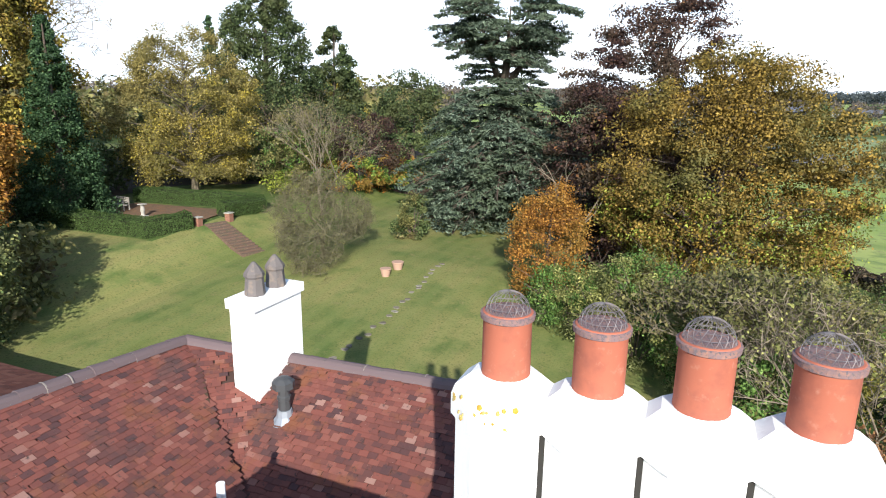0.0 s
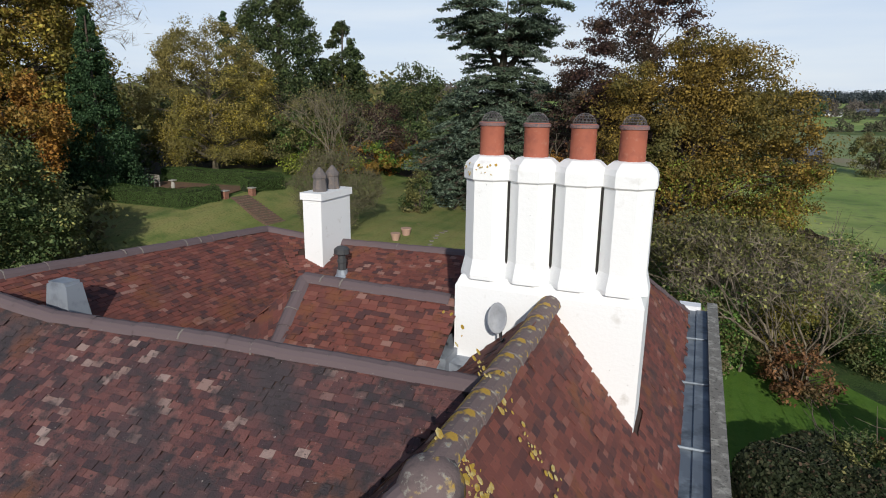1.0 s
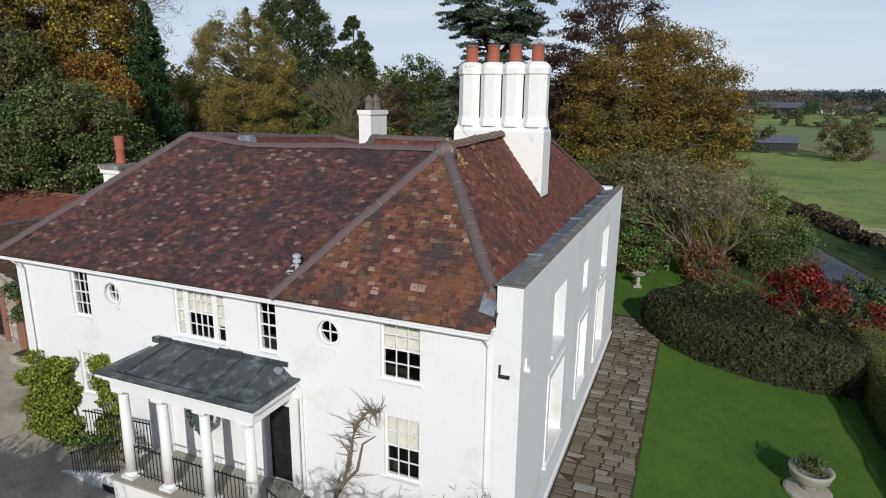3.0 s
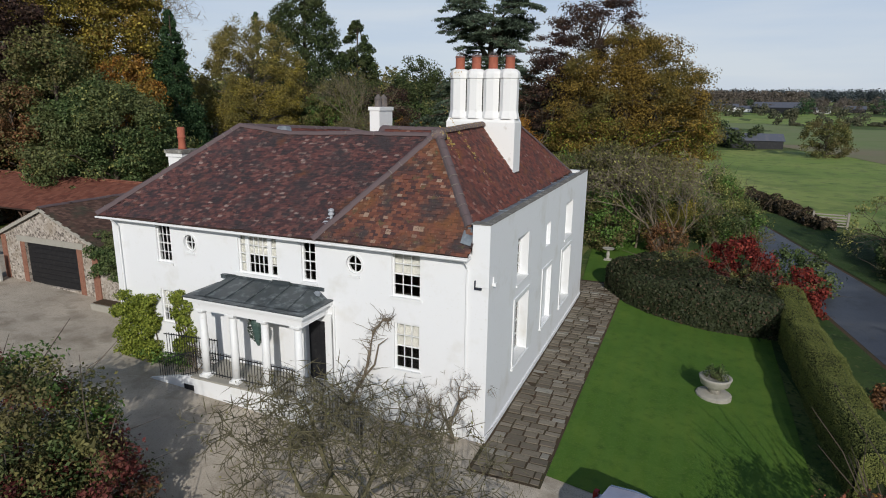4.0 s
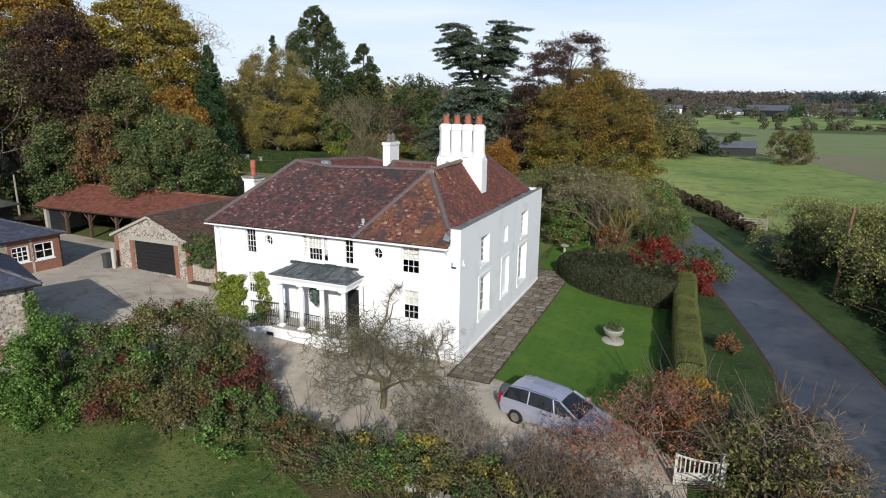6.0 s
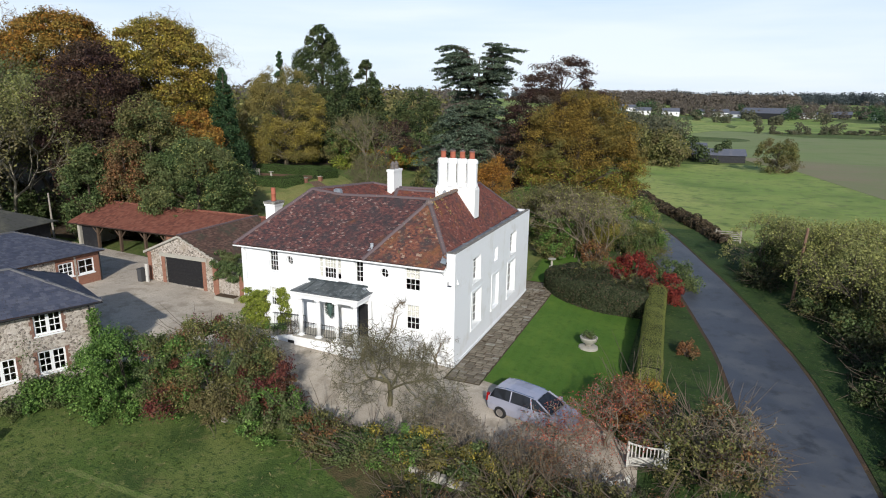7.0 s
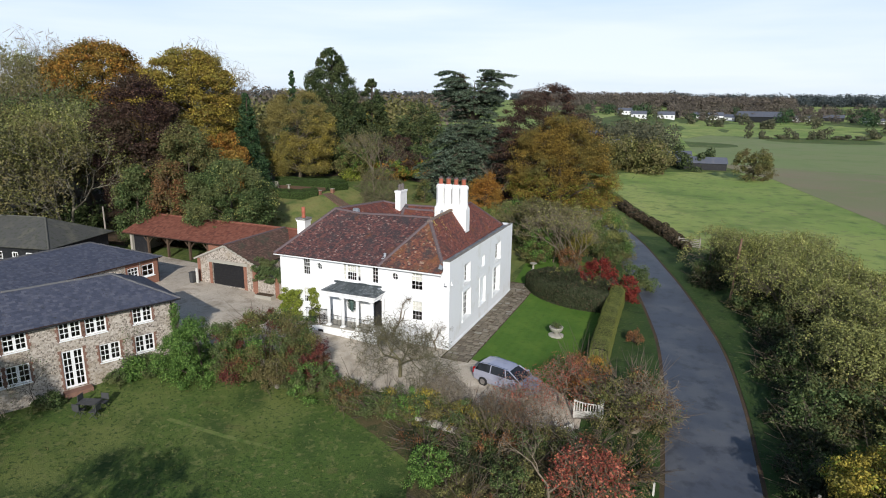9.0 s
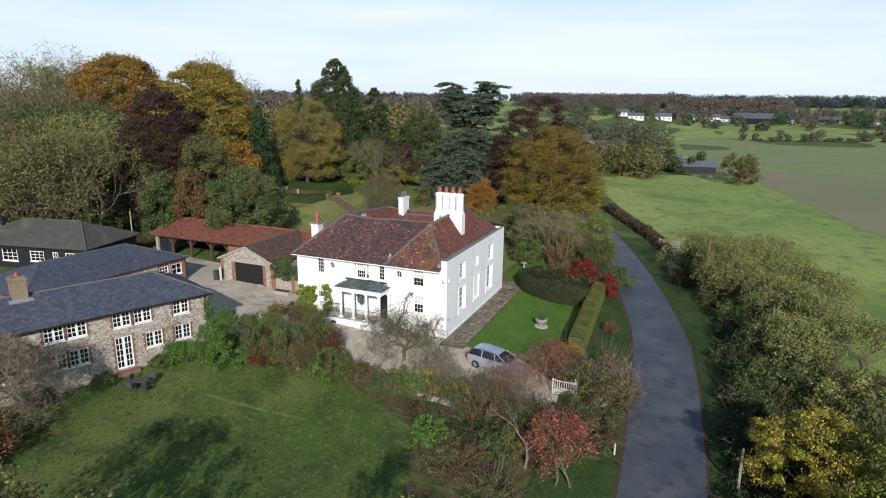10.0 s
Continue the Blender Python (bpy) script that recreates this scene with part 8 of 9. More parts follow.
bush("mixed_bush", -9.8, -8.4, "large tangled shrub turning from green to red", L_OLIVE, 4.6, 3.2, 103, 170, 230, 0.105, 0.62, mix=[(L_GREEN, 0.16), (L_OLIVE, 0.42), (L_BRIGHT, 0.26), (L_RUST, 0.05), (L_REDDISH, 0.11)], twigs=90)
bush("red_leaved_bush", -6.9, -8.0, "dull crimson shrub in the hedge", L_REDDISH, 3.4, 1.6, 104, 50, 190, 0.1, 0.5, mix=[(L_REDDISH, 0.6), (L_OLIVE, 0.4)], twigs=30)
bush("hedge_bush", -5.9, -8.9, "leafy green hedge bush", L_BRIGHT, 2.0, 1.9, 105, 44, 180, 0.11, 0.45, mix=[(L_BRIGHT, 0.5), (L_GREEN, 0.5)])
bush("hedge_bush", -3.2, -9.1, "thin brown and green hedge bush", L_OLIVE, 1.5, 1.5, 106, 36, 110, 0.11, 0.45, mix=[(L_OLIVE, 0.4), (L_RUST, 0.3), (L_GREEN, 0.3)], twigs=70)
bush("hedge_bush", -0.6, -9.3, "thin brown and green hedge bush", L_GREEN, 1.3, 1.5, 107, 36, 110, 0.11, 0.45, mix=[(L_GREEN, 0.5), (L_OLIVE, 0.5)], twigs=60)
bush("hedge_bush", 2.0, -8.6, "leafy green hedge bush with yellowing leaves", L_GREEN, 1.5, 1.6, 108, 40, 140, 0.11, 0.45, mix=[(L_GREEN, 0.55), (L_YELLOW, 0.2), (L_OLIVE, 0.25)], twigs=40)
bush("hedge_bush", 4.6, -8.9, "leafy green hedge bush with yellowing leaves", L_OLIVE, 1.6, 1.5, 109, 40, 130, 0.11, 0.45, mix=[(L_OLIVE, 0.5), (L_YELLOW, 0.25), (L_GREEN, 0.25)], twigs=60)
bush("hedge_bush", 6.9, -9.9, "tangled brown hedge bush", L_RUST, 1.8, 1.7, 110, 40, 100, 0.11, 0.45, mix=[(L_RUST, 0.4), (L_OLIVE, 0.6)], twigs=110)
bush("hedge_bush", 9.4, -9.6, "tangled olive hedge bush", L_OLIVE, 1.9, 1.7, 111, 40, 110, 0.11, 0.45, mix=[(L_OLIVE, 0.6), (L_GREEN, 0.4)], twigs=110)
bush("meadow_shrub", 4.4, -13.6, "young green shrub in rough grass", L_BRIGHT, 1.7, 1.2, 112, 26, 110, 0.12, 0.4)
bush("meadow_shrub", 9.2, -13.2, "young green shrub in rough grass", L_GREEN, 2.2, 1.4, 113, 30, 110, 0.12, 0.45, mix=[(L_GREEN, 0.5), (L_OLIVE, 0.5)], twigs=50)
bush("rough_scrub", 6.8, -15.2, "brown autumn scrub by the meadow", L_RUST, 1.2, 1.8, 114, 26, 70, 0.1, 0.5, mix=[(L_OLIVE, 0.6), (L_RUST, 0.4)], twigs=90)
bush("rough_scrub", 9.5, -17.0, "brown autumn scrub by the meadow", L_OLIVE, 1.4, 1.8, 115, 26, 80, 0.1, 0.5, mix=[(L_OLIVE, 0.6), (L_GREEN, 0.4)], twigs=90)
bush("rough_scrub", 12.4, -11.2, "brown autumn scrub by the meadow", L_OLIVE, 1.5, 1.8, 116, 30, 80, 0.1, 0.5, mix=[(L_OLIVE, 0.6), (L_RUST, 0.4)], twigs=90)
bare_tree("bare_apple_tree", -1.5, -5.2, "spreading leafless tree of tangled grey-brown twigs", 4.5, 121, 6, 0.85, 3, TWIG_O, L_OLIVE, 1, 0.06, start=0.14, up=0.1, scale=(1.15, 1.15, 1), haze=1, thin=0.005, r0=0.058)
bare_tree("bare_thorn", 3.2, -8.2, "tangled leafless thorn in the front hedge", 2.8, 122, 5, 0.8, 3, TWIG, None, start=0.16, up=0.05, stems=2, haze=0, thin=0.005, r0=0.04)
bare_tree("bare_thorn", 1.6, -6.4, "low spreading thorn of pale leafless twigs by the drive", 2.5, 133, 5, 0.85, 3, TWIG_M, L_OLIVE, 1, 0.06, start=0.15, up=0.05, stems=2, scale=(1.2, 1.0, 1), haze=0, thin=0.004, r0=0.035)
bare_tree("bare_thorn", 5.7, -8.3, "tangled leafless thorn in the front hedge", 2.3, 134, 5, 0.8, 3, TWIG_M, L_RUST, 1, 0.07, start=0.15, up=0.05, stems=3, haze=0, thin=0.004, r0=0.035)
bare_tree("bare_thorn", 8.2, -8.2, "tangled thorn with a few rust leaves in the front hedge", 2.1, 135, 5, 0.8, 3, TWIG_M, L_RUST, 2, 0.08, start=0.15, up=0.05, stems=3, haze=0, thin=0.004, r0=0.035)
bush("hedge_bush", 0.7, -9.0, "leafy green hedge bush with yellowing leaves", L_GREEN, 1.7, 1.5, 136, 36, 130, 0.11, 0.45, mix=[(L_BRIGHT, 0.4), (L_GREEN, 0.5), (L_YELLOW, 0.1)], twigs=40)
bush("hedge_bush", 6.4, -11.6, "dark green hedge bush over rough grass", L_GREEN, 1.5, 1.6, 137, 34, 110, 0.11, 0.45, mix=[(L_GREEN, 0.6), (L_DARK, 0.4)], twigs=60)
bush("hedge_bush", 11.6, -8.9, "tangled olive hedge bush", L_OLIVE, 1.7, 1.4, 138, 34, 100, 0.11, 0.45, mix=[(L_GREEN, 0.5), (L_RUST, 0.3), (L_DARK, 0.2)], twigs=110)
bush("rough_scrub", 3.2, -11.4, "brown autumn scrub by the meadow", L_OLIVE, 1.0, 1.5, 139, 24, 70, 0.1, 0.45, mix=[(L_DARK, 0.4), (L_RUST, 0.3), (L_GREEN, 0.3)], twigs=90)
bare_tree("red_berried_thorn", 7.6, -6.2, "arching thorn with thin coral-red leaves", 2.7, 123, 5, 0.8, 3, TWIG, L_CORAL, 2, 0.085, start=0.15, up=0.05, stems=2, scale=(1.1, 1.0, 1), haze=0, thin=0.004, r0=0.04)
bare_tree("red_berried_thorn", 9.6, -3.6, "arching thorn with orange-red leaves", 3.2, 124, 5, 0.8, 3, TWIG, L_CORAL, 3, 0.09, haze=0, start=0.15, up=0.05, stems=2, thin=0.004, r0=0.04)
bush("rust_leaved_bush", 10.4, -2.4, "bush of rust-orange leaves beside the gate", L_RUST, 3.3, 1.8, 125, 44, 90, 0.12, 0.5, mix=[(L_RUST, 0.6), (L_ORANGE, 0.4)], twigs=80)
bush("gate_shrub", 13.7, -4.7, "broad arching olive-brown shrub beside the drive gate", L_OLIVE, 3.6, 2.7, 126, 64, 80, 0.13, 0.6, mix=[(L_OLIVE, 0.66), (L_RUST, 0.22), (L_GREEN, 0.12)], twigs=380)
bare_tree("bare_thorn", 13.4, -4.9, "pale arching leafless thorn beside the drive gate", 3.7, 119, 5, 0.8, 3, TWIG, L_RUST, 1, 0.1, start=0.15, up=0.05, stems=2, haze=0)
bush("gate_shrub", 13.6, -9.4, "thin twiggy brown shrub beside the lane", L_OLIVE, 2.0, 1.9, 127, 34, 60, 0.12, 0.5, mix=[(L_OLIVE, 0.5), (L_RUST, 0.5)], twigs=220)
bare_tree("coral_maple", 12.9, -13.9, "small open tree in coral-red autumn leaf", 4.0, 128, 4, 0.55, 3, TWIG_M, L_CORAL, 9, 0.13, start=0.24, haze=0, up=0.25, stems=2, r0=0.05)
bare_tree("bare_sapling", 10.6, -13.5, "leaning leafless sapling in scrub", 4.2, 129, 4, 0.5, 2, TWIG, start=0.4)
# -- the far side of the lane --
for k, (x, y, h, r, a, b, tw) in enumerate([(23.4, 27.0, 5.4, 3.2, L_PALE, L_GREEN, 130), (25.4, 22.0, 4.8, 2.8, L_PALE, L_OLIVE, 130), (23.6, 16.5, 3.0, 2.4, L_GREEN, L_OLIVE, 60), (28.0, 13.5, 5.0, 3.0, L_PALE, L_OLIVE, 130), (24.5, 8.0, 3.6, 2.6, L_GREEN, L_OLIVE, 60), (27.5, 4.5, 3.8, 2.8, L_OLIVE, L_OLIVE, 90), (24.8, 0.5, 3.8, 2.6, L_OLIVE, L_GREEN, 90), (29.0, -2.5, 4.6, 3.0, L_PALE, L_OLIVE, 120), (26.2, -7.5, 3.4, 2.4, L_GREEN, L_OLIVE, 60), (31.5, 1.5, 3.6, 3.0, L_OLIVE, L_RUST, 80), (31.0, -8.0, 4.6, 3.0, L_PALE, L_OLIVE, 100), (19.6, 33.5, 3.6, 2.2, L_OLIVE, L_GREEN, 60)]):
    bush("lane_hedge_shrub", x, y, "overgrown hedge shrub on the far side of the lane", a, h * 0.82, r * 0.9, 130 + k, 60, 84, 0.18, 0.75, mix=[(a, 0.35), (b, 0.35), (L_GREEN, 0.3)], twigs=tw // 2, group="lane hedge")
tree("yellow_maple", 25.6, -10.8, "field maple in bright yellow leaf leaning over the lane", L_YELLOW, 5.6, 3.6, 1.2, 110, 190, 0.15, 0.62, limbs=30, seed=150, squash=0.55, rough=0.5, extra=(L_LIME, 0.5, None))
# two more maples and scrub, added also to shade the lane bank
tree("yellow_maple", 29.4, -12.6, "field maple in yellow-green leaf beyond the lane", L_LIME, 6.4, 3.2, 0.8, 90, 190, 0.15, 0.65, limbs=24, seed=153, squash=0.6, extra=(L_OLIVE, 0.8, None))
tree("yellow_maple", 27.4, -18.5, "field maple in green and yellow leaf beyond the lane", L_OLIVE, 6.0, 3.0, 0.6, 80, 160, 0.16, 0.65, limbs=20, seed=154, extra=(L_YELLOW, 0.6, None))
bush("dark_scrub", 24.4, -14.0, "dark green scrub on the lane bank", L_GREEN, 2.2, 2.0, 155, 44, 130, 0.13, 0.5, mix=[(L_GREEN, 0.6), (L_DARK, 0.4)], twigs=50)
for k in range(26):
    y = 34 - 2.2 * k
    x = 24.6 + 2.6 * math.sin(k * 1.9) + (1.5 if k > 8 else -0.6) + (-4.2 if y > 26 else 0)
    a, b = ((L_GREEN, L_DARK), (L_DARK, L_GREEN), (L_GREEN, L_OLIVE), (L_DARK, L_DARK))[k % 4]
    bush("lane_hedge_shrub", x, y, "overgrown hedge shrub on the far side of the lane", a, 1.2 + 1.0 * ((k * 7) % 5) / 4, 1.9, 600 + k, 34, 80, 0.17, 0.6, mix=[(a, 0.6), (b, 0.4)], twigs=30, group="lane hedge")
# scrub added along the ditch to darken the shaded bank
for k in range(11):
    y = 12.0 - 2.5 * k
    x = 22.9 + 0.5 * math.sin(2.3 * k)
    bush("bank_scrub", x, y, "dark low scrub added in the ditch beside the lane to deepen its shade", L_DARK, 1.0 + 0.5 * ((k * 5) % 4) / 3, 1.5, 660 + k, 24, 70, 0.15, 0.5, mix=[(L_DARK, 0.6), (L_GREEN, 0.4)], twigs=20, group="lane hedge")
tree("yellow_maple", 32.0, -16.0, "field maple in yellow and green leaf", L_YELLOW, 6.5, 3.6, 1.0, 60, 120, 0.22, 0.85, limbs=24, seed=151, extra=(L_OLIVE, 0.9, None))
bush("dark_scrub", 25.2, -17.0, "dark green scrub below the maples", L_GREEN, 1.6, 2.2, 152, 30, 90, 0.15, 0.5)
hedge("roadside_hedge", curve_line([(3.6, 69), (8.3, 58.3), (11.2, 52), (13.4, 47), (15.6, 41)], 4), 1.3, 0.78, L_RUSTDARK, "low dark brown untrimmed roadside hedge", 260, 0.2, 160, wob=0.3, rc=0.35)
pole("telegraph_pole", 22.2, -11.4, 3.0, 0.09, GREY_WOOD, "short grey timber post in the far verge", "post")
# tall airy thorns standing in the lane hedge
for k, (x, y, h) in enumerate([(19.6, 31.0, 5.6), (22.6, 25.5, 6.4), (25.6, 28.5, 6.0), (24.4, 20.0, 5.6), (28.0, 22.5, 6.0), (29.2, 12.0, 5.2), (27.0, 16.0, 5.4), (31.0, 18.0, 5.6), (26.4, 5.0, 4.8), (30.5, 6.5, 5.2)]):
    bare_tree("lane_thorn", x, y, "tall airy thorn with thin olive-yellow leaves beyond the lane", h, 640 + k, 4, 0.55, 3, TWIG_M, L_PALE, 16, 0.15, start=0.2, haze=0, up=0.3, stems=4, r0=0.06, group="lane hedge")
# -- near end of the meadow: a young ash, and oaks out of view added for the shade on the grass --
tree("young_ash", 9.4, -29.3, "young ash with thin olive and yellow leaf at the meadow end", L_PALE, 8.6, 2.8, 1.5, 60, 80, 0.16, 0.7, limbs=40, seed=170, bark=TWIG_M, trunk_r=0.12, extra=(L_OLIVE, 0.5, None))
tree("meadow_oak", -2.0, -36.5, "oak out of view, added to shade the near meadow", L_OLIVE, 10.5, 4.6, 1.5, 110, 90, 0.24, 1.0, limbs=30, seed=173)
tree("meadow_oak", -13.5, -41.0, "oak out of view, added to shade the near meadow", L_OLIVE, 10.0, 4.4, 1.5, 110, 90, 0.24, 1.0, limbs=30, seed=174)
# -- left edge of the meadow --
bare_tree("bare_ash", -20.5, -24.5, "leafless ash with grey drooping twigs", 6.5, 171, 6, 0.7, 3, TWIG, None, start=0.22, up=0.0)
bush("russet_bush", -17.6, -27.0, "russet-leaved bush at the meadow edge", L_RUST, 2.6, 2.2, 172, 34, 90, 0.15, 0.6, mix=[(L_RUST, 0.7), (L_COPPER, 0.3)], twigs=80)
for k, s in enumerate((-1.0, -4.2, -8.5, -12.5)):
    q = COT @ Vector((s, -0.7, 0))
    bush("border_shrub", q.x, q.y, "low dark shrub under the cottage wall", L_GREEN, 0.9 if k else 1.2, 0.9, 175 + k, 16, 80, 0.12, 0.35, group="cottage border")

for k, s in enumerate((-9.0, -3.5, -13.2)):
    q = COT @ Vector((s, -0.35, 0))
    bare_tree("wall_climber", q.x, q.y, "thin half-leafless climber on the flint cottage wall", (3.4, 3.6, 2.6)[k], 690 + k, 5, 0.55, 2, TWIG_D, L_GREEN, 2, 0.1, start=0.25, haze=0, scale=(0.55, 0.55, 1), cat="climber", group="cottage border", r0=0.04)

# -- woods on the left --
for k, (x, y, h, m, st) in enumerate([(-60.0, 14.0, 16.5, L_PALE, 3), (-66.5, 9.0, 16.0, L_OLIVE, 3), (-74.0, 15.0, 20.0, L_OLIVE, 2), (-57.5, 8.5, 14.0, L_PALE, 3), (-70.0, 2.0, 15.0, L_PALE, 3), (-63.0, 21.0, 16.0, L_GREEN, 2), (-80.0, 24.0, 22.0, L_OLIVE, 2), (-86.0, 12.0, 20.0, L_OLIVE, 2), (-78.0, 6.0, 17.0, L_PALE, 2), (-90.0, 30.0, 23.0, L_PALE, 2), (-54.0, 11.0, 14.5, L_OLIVE, 3), (-62.5, 4.0, 13.0, L_PALE, 3), (-74.0, -3.0, 14.0, L_PALE, 3), (-68.0, 16.0, 18.0, L_GREEN, 2), (-82.0, -2.0, 15.0, L_OLIVE, 2)]):
    bare_tree("woodland_tree", x, y, "tall thin-crowned woodland tree with pale limbs", h, 180 + k, 5, 0.5, 3, (TWIG_P, TWIG_M)[k % 2], m, 14, 0.26, start=0.3, haze=0, up=0.45, stems=st, r0=0.16, group="woodland edge", thin=0.02)
for k, (x, y, h) in enumerate([(-84.0, 34.0, 24.0), (-92.0, 22.0, 25.0), (-62.0, 40.0, 22.5)]):
    bare_tree("leafless_tree", x, y, "tall leafless tree standing above the wood", h, 200 + k, 5, 0.55, 3, TWIG, None, start=0.3, group="woodland edge", r0=0.3, haze=3)
for k, (x, y, h, r, m) in enumerate([(-55, 12.5, 4, 3, L_GREEN), (-61, 6, 4, 3, L_GREEN), (-67, 16, 5, 4, L_OLIVE), (-50, 19.5, 5, 3.2, L_GREEN), (-43, 21.5, 6, 3.4, L_GREEN), (-36, 22.5, 5, 3, L_OLIVE), (-51, 26, 6, 4, L_GREEN), (-55, 42, 5, 4, L_GREEN), (-58, 52, 8, 5, L_GREEN), (-40, 58, 6, 4, L_OLIVE), (-46, 58, 6, 4, L_GREEN), (-52, 56, 8, 4.5, L_CONIFER), (-34, 66, 6, 4, L_GREEN), (-24, 68, 6, 4, L_OLIVE), (-14, 66, 7, 4, L_GREEN), (-9, 58, 7, 4, L_COPPER), (-8, 70, 9, 4.5, L_OLIVE), (-28, 76, 9, 5, L_RUST), (-1.5, 56, 6, 3.6, L_OLIVE)]):
    bush("wood_undergrowth", x, y, "dense undergrowth at the foot of the trees", m, h, r, 210 + k, 36, 60, 0.36, 1.1, group="undergrowth")


# -- distance: scattered trees, hedges and woods, joined --
def far_wood(name, spots, label, leaf, seed, per=26, size=1.6):
    """Many far trees as loose leaf masses; spots: (x, y, height, radius)."""
    rng = np.random.default_rng(seed)
    cen, rad = [], []
    for x, y, h, r in spots:
        z = gz(x, y)
        for k in range(5):
            a = rng.random() * 6.28
            q = rng.random() * (0.75 if k < 3 else 0.4)
            cen.append((x + r * q * math.cos(a), y + r * q * math.sin(a), z + h * (0.14 + 0.17 * k)))
            rad.append((r * 0.62, r * 0.62, h * 0.24))
    ob = part(name, quads(name, leaf_quads(rng, cen, rad, per, size, shell=0.55, aspect=0.8), leaf), leaf)
    tagged(ob, label, "woodland", kind="stuff")


rf = random.Random(77)


def polar(b0, b1, d0, d1, n, h0, h1):
    """Spots by bearing (degrees right of +y) and distance."""
    out = []
    for k in range(n):
        b, d = math.radians(rf.uniform(b0, b1)), rf.uniform(d0, d1)
        h = rf.uniform(h0, h1)
        out.append((d * math.sin(b), d * math.cos(b), h, h * rf.uniform(0.5, 0.9)))
    return out


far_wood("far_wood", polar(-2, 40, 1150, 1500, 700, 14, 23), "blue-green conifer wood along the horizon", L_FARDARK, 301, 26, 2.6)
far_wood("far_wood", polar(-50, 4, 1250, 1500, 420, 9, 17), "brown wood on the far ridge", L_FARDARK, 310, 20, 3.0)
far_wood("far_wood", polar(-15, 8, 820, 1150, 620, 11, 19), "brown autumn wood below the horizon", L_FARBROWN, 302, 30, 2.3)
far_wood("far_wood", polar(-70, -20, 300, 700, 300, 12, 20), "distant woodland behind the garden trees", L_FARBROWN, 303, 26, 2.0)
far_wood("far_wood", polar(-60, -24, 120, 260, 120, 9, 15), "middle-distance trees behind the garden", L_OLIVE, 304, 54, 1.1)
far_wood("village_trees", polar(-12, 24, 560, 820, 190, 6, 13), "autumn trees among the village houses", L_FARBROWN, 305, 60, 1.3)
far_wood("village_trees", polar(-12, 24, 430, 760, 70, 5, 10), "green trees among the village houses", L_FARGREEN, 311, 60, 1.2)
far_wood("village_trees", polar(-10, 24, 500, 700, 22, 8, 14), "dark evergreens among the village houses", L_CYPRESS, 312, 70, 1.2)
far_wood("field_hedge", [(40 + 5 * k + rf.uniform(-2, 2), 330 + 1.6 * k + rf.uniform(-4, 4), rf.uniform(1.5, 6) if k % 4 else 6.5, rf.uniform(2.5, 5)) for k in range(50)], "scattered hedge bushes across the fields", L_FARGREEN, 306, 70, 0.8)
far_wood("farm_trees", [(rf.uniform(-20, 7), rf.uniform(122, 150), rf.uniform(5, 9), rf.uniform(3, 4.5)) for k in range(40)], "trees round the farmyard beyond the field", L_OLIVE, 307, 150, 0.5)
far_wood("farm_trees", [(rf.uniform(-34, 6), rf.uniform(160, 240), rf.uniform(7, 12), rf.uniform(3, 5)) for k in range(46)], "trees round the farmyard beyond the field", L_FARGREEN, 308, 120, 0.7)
far_wood("farm_trees", [(rf.uniform(-14, 20), rf.uniform(140, 175), rf.uniform(3, 6), rf.uniform(2, 3)) for k in range(16)], "dark evergreen bushes round the farmyard", L_CONIFER, 313, 120, 0.5)
tree("field_oak", 29.0, 128.0, "round half-bare bush-like tree standing in the field", L_OLIVE, 8.0, 5.0, 0.4, 60, 120, 0.4, 1.2, limbs=50, seed=309, bark=TWIG_D)

# village houses
rv = random.Random(12)
for k, (x, y, w, d, h, dark) in enumerate([(-33, 512, 12, 8, 5, 0), (-13, 545, 14, 8, 5.5, 0), (22, 600, 26, 12, 6, 0), (62, 560, 34, 16, 8, 1), (44, 585, 16, 9, 5, 0), (98, 590, 14, 8, 5, 0), (126, 610, 16, 9, 5, 1), (-50, 560, 12, 8, 5, 0), (150, 580, 14, 8, 4, 0)]):
    v = thing("village_house", pose(x, y, gz(x, y), 0, 0, rv.uniform(-25, 25)), "distant white-walled house with a slate roof" if not dark else "distant dark barn with a slate roof", "house", "village houses")
    part("wall", Geo().box(-w / 2, w / 2, -d / 2, d / 2, -1, h * 0.6), BOARD if dark else RENDER_W, v)
    part("roof", Geo().poly([(-w / 2 - .4, -d / 2 - .4, h * 0.6), (w / 2 + .4, -d / 2 - .4, h * 0.6), (w / 2 + .4, 0, h * 1.15), (-w / 2 - .4, 0, h * 1.15)]).poly([(w / 2 + .4, d / 2 + .4, h * 0.6), (-w / 2 - .4, d / 2 + .4, h * 0.6), (-w / 2 - .4, 0, h * 1.15), (w / 2 + .4, 0, h * 1.15)]).poly([(-w / 2, -d / 2, h * .6), (-w / 2, 0, h * 1.13), (-w / 2, d / 2, h * .6)]).poly([(w / 2, -d / 2, h * .6), (w / 2, d / 2, h * .6), (w / 2, 0, h * 1.13)]), SLATE_FAR, v)
    if not dark:
        for i in range(3):
            part("window", Geo().box(-w / 2 + w * (i + 0.6) / 3.3, -w / 2 + w * (i + 0.6) / 3.3 + 1.2, -d / 2 - 0.05, -d / 2 - 0.01, h * 0.2, h * 0.2 + 1.3), DARK_IN, v)
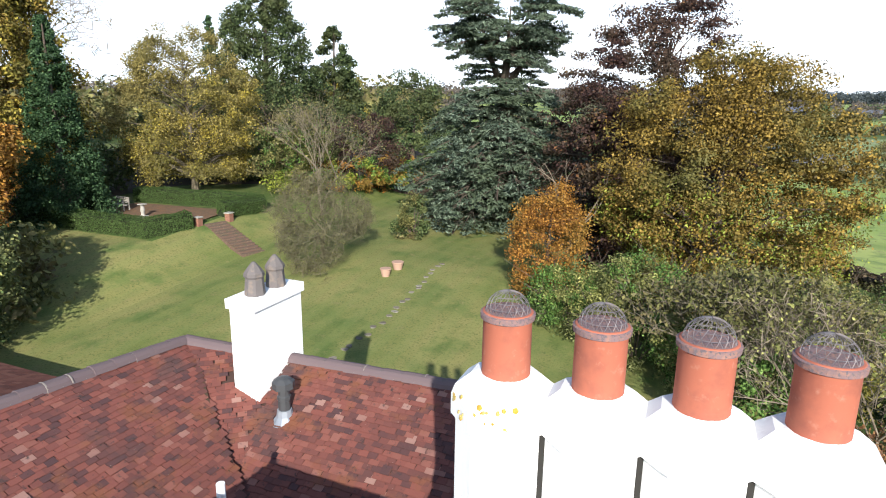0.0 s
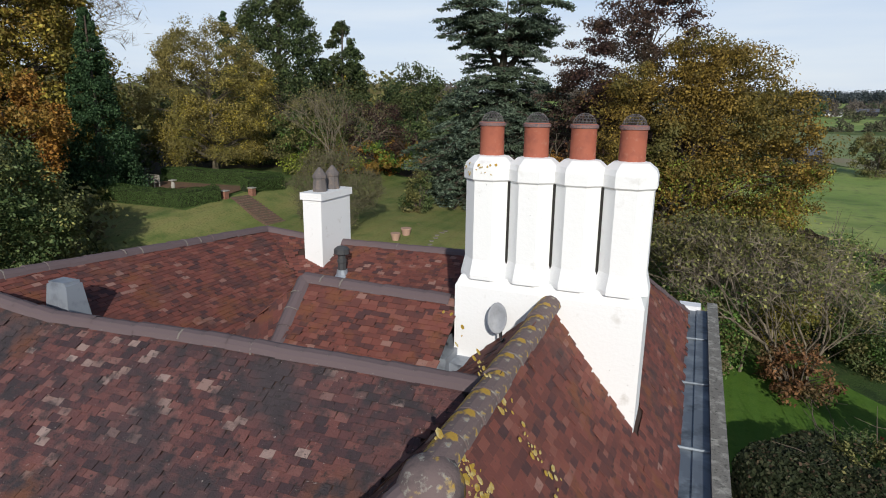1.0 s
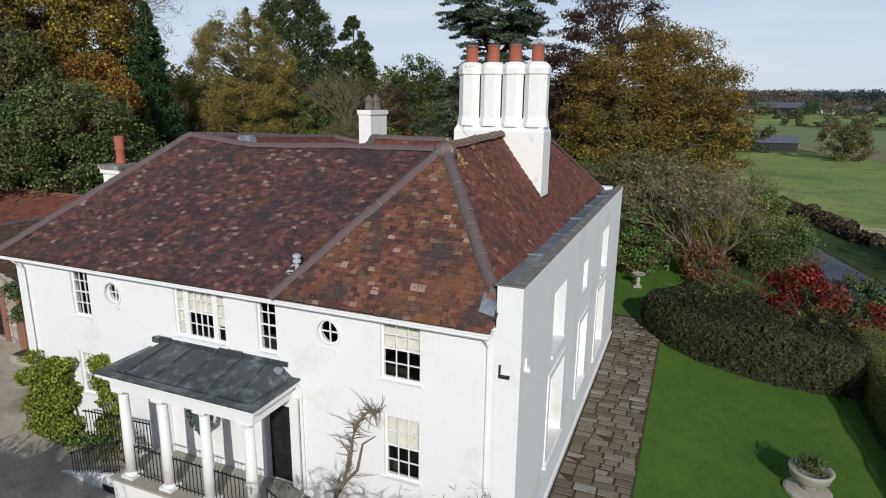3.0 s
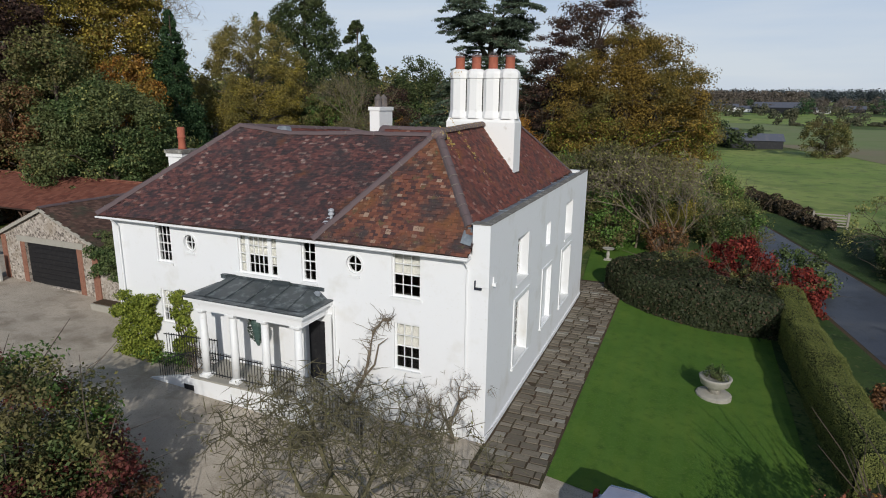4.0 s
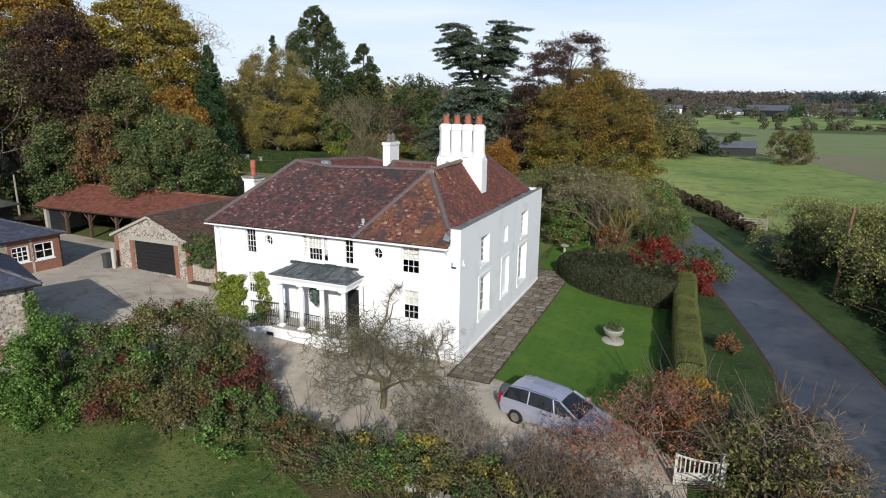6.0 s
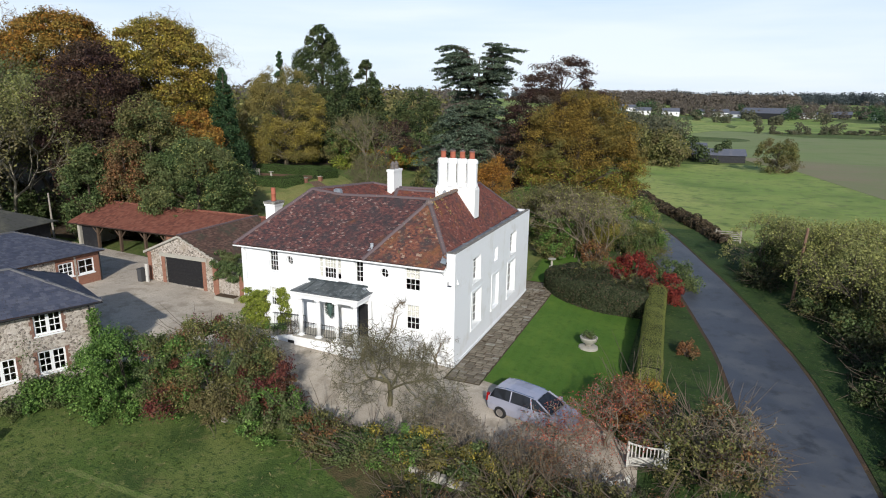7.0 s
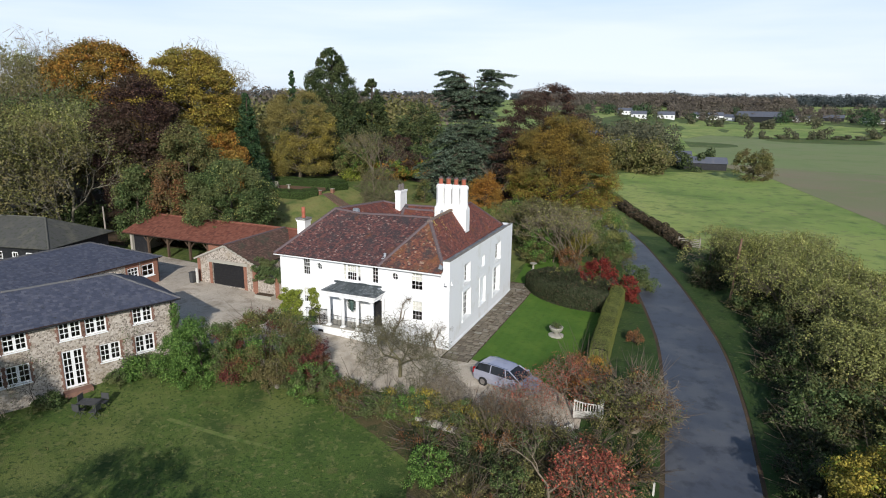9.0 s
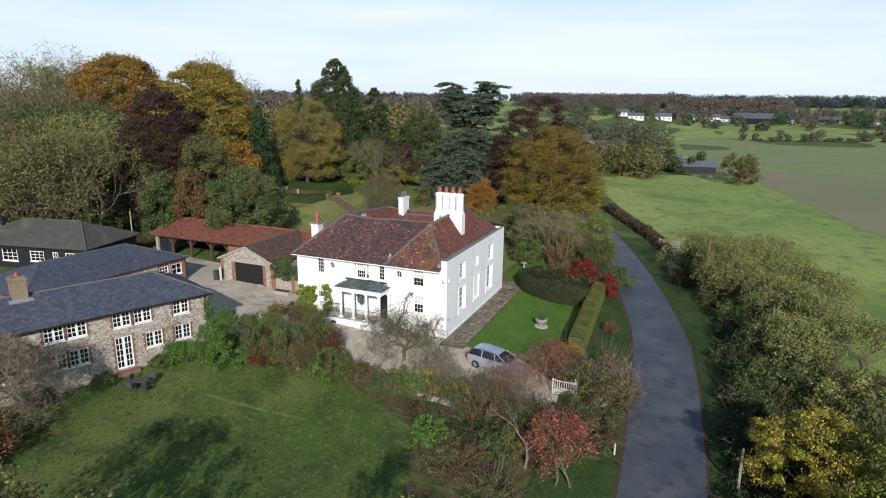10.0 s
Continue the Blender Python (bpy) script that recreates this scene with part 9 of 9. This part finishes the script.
# farmyard buildings across the field
for x, y, w, d, h, m in [(17, 150, 13, 5, 1.9, BOARD), (8, 158, 12, 5, 2.4, OAK), (-8, 158, 9, 6, 4, RENDER_W), (-17, 172, 8, 6, 5, RENDER_W)]:
    v = thing("farm_building", pose(x, y, gz(x, y), 0, 0, 8), "low farm building beyond the pasture", "outbuilding", "farm buildings")
    part("wall", Geo().box(-w / 2, w / 2, -d / 2, d / 2, -0.5, h), m, v)
    part("roof", Geo().slab([(-w / 2 - .3, -d / 2 - .3, h), (w / 2 + .3, -d / 2 - .3, h), (w / 2 + .3, 0, h + 1.6), (-w / 2 - .3, 0, h + 1.6)], 0.1).slab([(w / 2 + .3, d / 2 + .3, h), (-w / 2 - .3, d / 2 + .3, h), (-w / 2 - .3, 0, h + 1.6), (w / 2 + .3, 0, h + 1.6)], 0.1), SLATE_FAR, v)

# -- tufts of the rough meadow grass --
def meadow_tufts(n, seed):
    rng = np.random.default_rng(seed)
    x = rng.uniform(-24, 14, n)
    y = rng.uniform(-34, -9.5, n)
    edge = -9.4 - 0.03 * x
    ok = (y < edge) & (x < 15 + 0.0 * y)
    x, y = x[ok], y[ok]
    clump = np.sin(x * 1.1 + 1.7 * np.sin(y * 0.7)) + np.sin(y * 1.5 + x * 0.4) + rng.normal(0, 0.8, len(x))
    keep = clump > 0.2
    x, y = x[keep], y[keep]
    c = np.stack([x, y, ground_z(x, y) + 0.06], 1)
    q = leaf_quads(rng, c, np.tile((0.16, 0.16, 0.07), (len(c), 1)), 5, 0.15, up=1.2, shell=0.1, aspect=0.2)
    tagged(part("meadow_grass_tufts", quads("meadow_grass_tufts", q, L_TUFT), L_TUFT), "tufts of rough green and straw-coloured grass", "grass", kind="stuff")


L_VERD = leafy("verdigris_leaves", [(0, (0.05, 0.075, 0.06)), (0.6, (0.09, 0.12, 0.1)), (1, (0.16, 0.19, 0.16))])
L_TUFT = leafy("grass_tufts", [(0, (0.07, 0.13, 0.026)), (0.6, (0.11, 0.17, 0.036)), (0.9, (0.17, 0.19, 0.06)), (1, (0.26, 0.22, 0.1))])
meadow_tufts(9000, 401)

# wreath of trailing leaves on the porch lantern
rl = np.random.default_rng(402)
ring = [(0.33 * math.sin(a), 0.0, -0.15 + 0.42 * math.cos(a)) for a in [0.35 + 5.6 * k / 26 for k in range(27)]]
part("trailing_leaves", quads("trailing_leaves", leaf_quads(rl, ring, np.full(len(ring), 0.09), 20, 0.085), L_VERD), L_VERD, bask, "grey-green trailing leaves")

# ---- stone path beside the house: every flag a piece ----
path = patch("pavement", [(0.0, -1.6), (2.15, -1.6), (2.15, 17.2), (2.3, 18.6), (-1.2, 18.6), (-1.2, 16.15), (0.0, 16.15)], SOIL, "old stone-flagged path along the side wall", "pavement", 0.058, 0.8)
rp = random.Random(21)
y = -1.5
while y < 18.3:
    dy = rp.uniform(0.27, 0.36)
    x = (0.08 if y < 16.2 else -1.1) + rp.uniform(0, 0.05)
    end = 2.1 + rp.uniform(-0.03, 0.05)
    while x < end - 0.15:
        dx = min(rp.uniform(0.38, 0.66), end - x)
        if end - x - dx < 0.2:
            dx = end - x
        w, d = dx - rp.uniform(0.02, 0.06), dy - rp.uniform(0.02, 0.06)
        k = (round(w, 1), round(d, 2))
        g = Geo()
        c = [(0, 0), (w, 0), (w, d), (0, d)]
        top = [(a + (0.012 if a == 0 else -0.012) + rp.uniform(-.008, .008), b + (0.012 if b == 0 else -0.012) + rp.uniform(-.008, .008), 0.028) for a, b in c]
        low = [(a, b, -0.05) for a, b in c]
        g.poly(top)
        for i in range(4):
            j = (i + 1) % 4
            g.poly([low[i], low[j], top[j], top[i]])
        f = part("flagstone", g, STONE, path)
        f.matrix_local = pose(x, y, gz(x, y) + 0.05 + rp.uniform(-0.014, 0.01), rp.uniform(-1.6, 1.6), rp.uniform(-1.6, 1.6), rp.uniform(-1.8, 1.8))
        x += dx
    y += dy
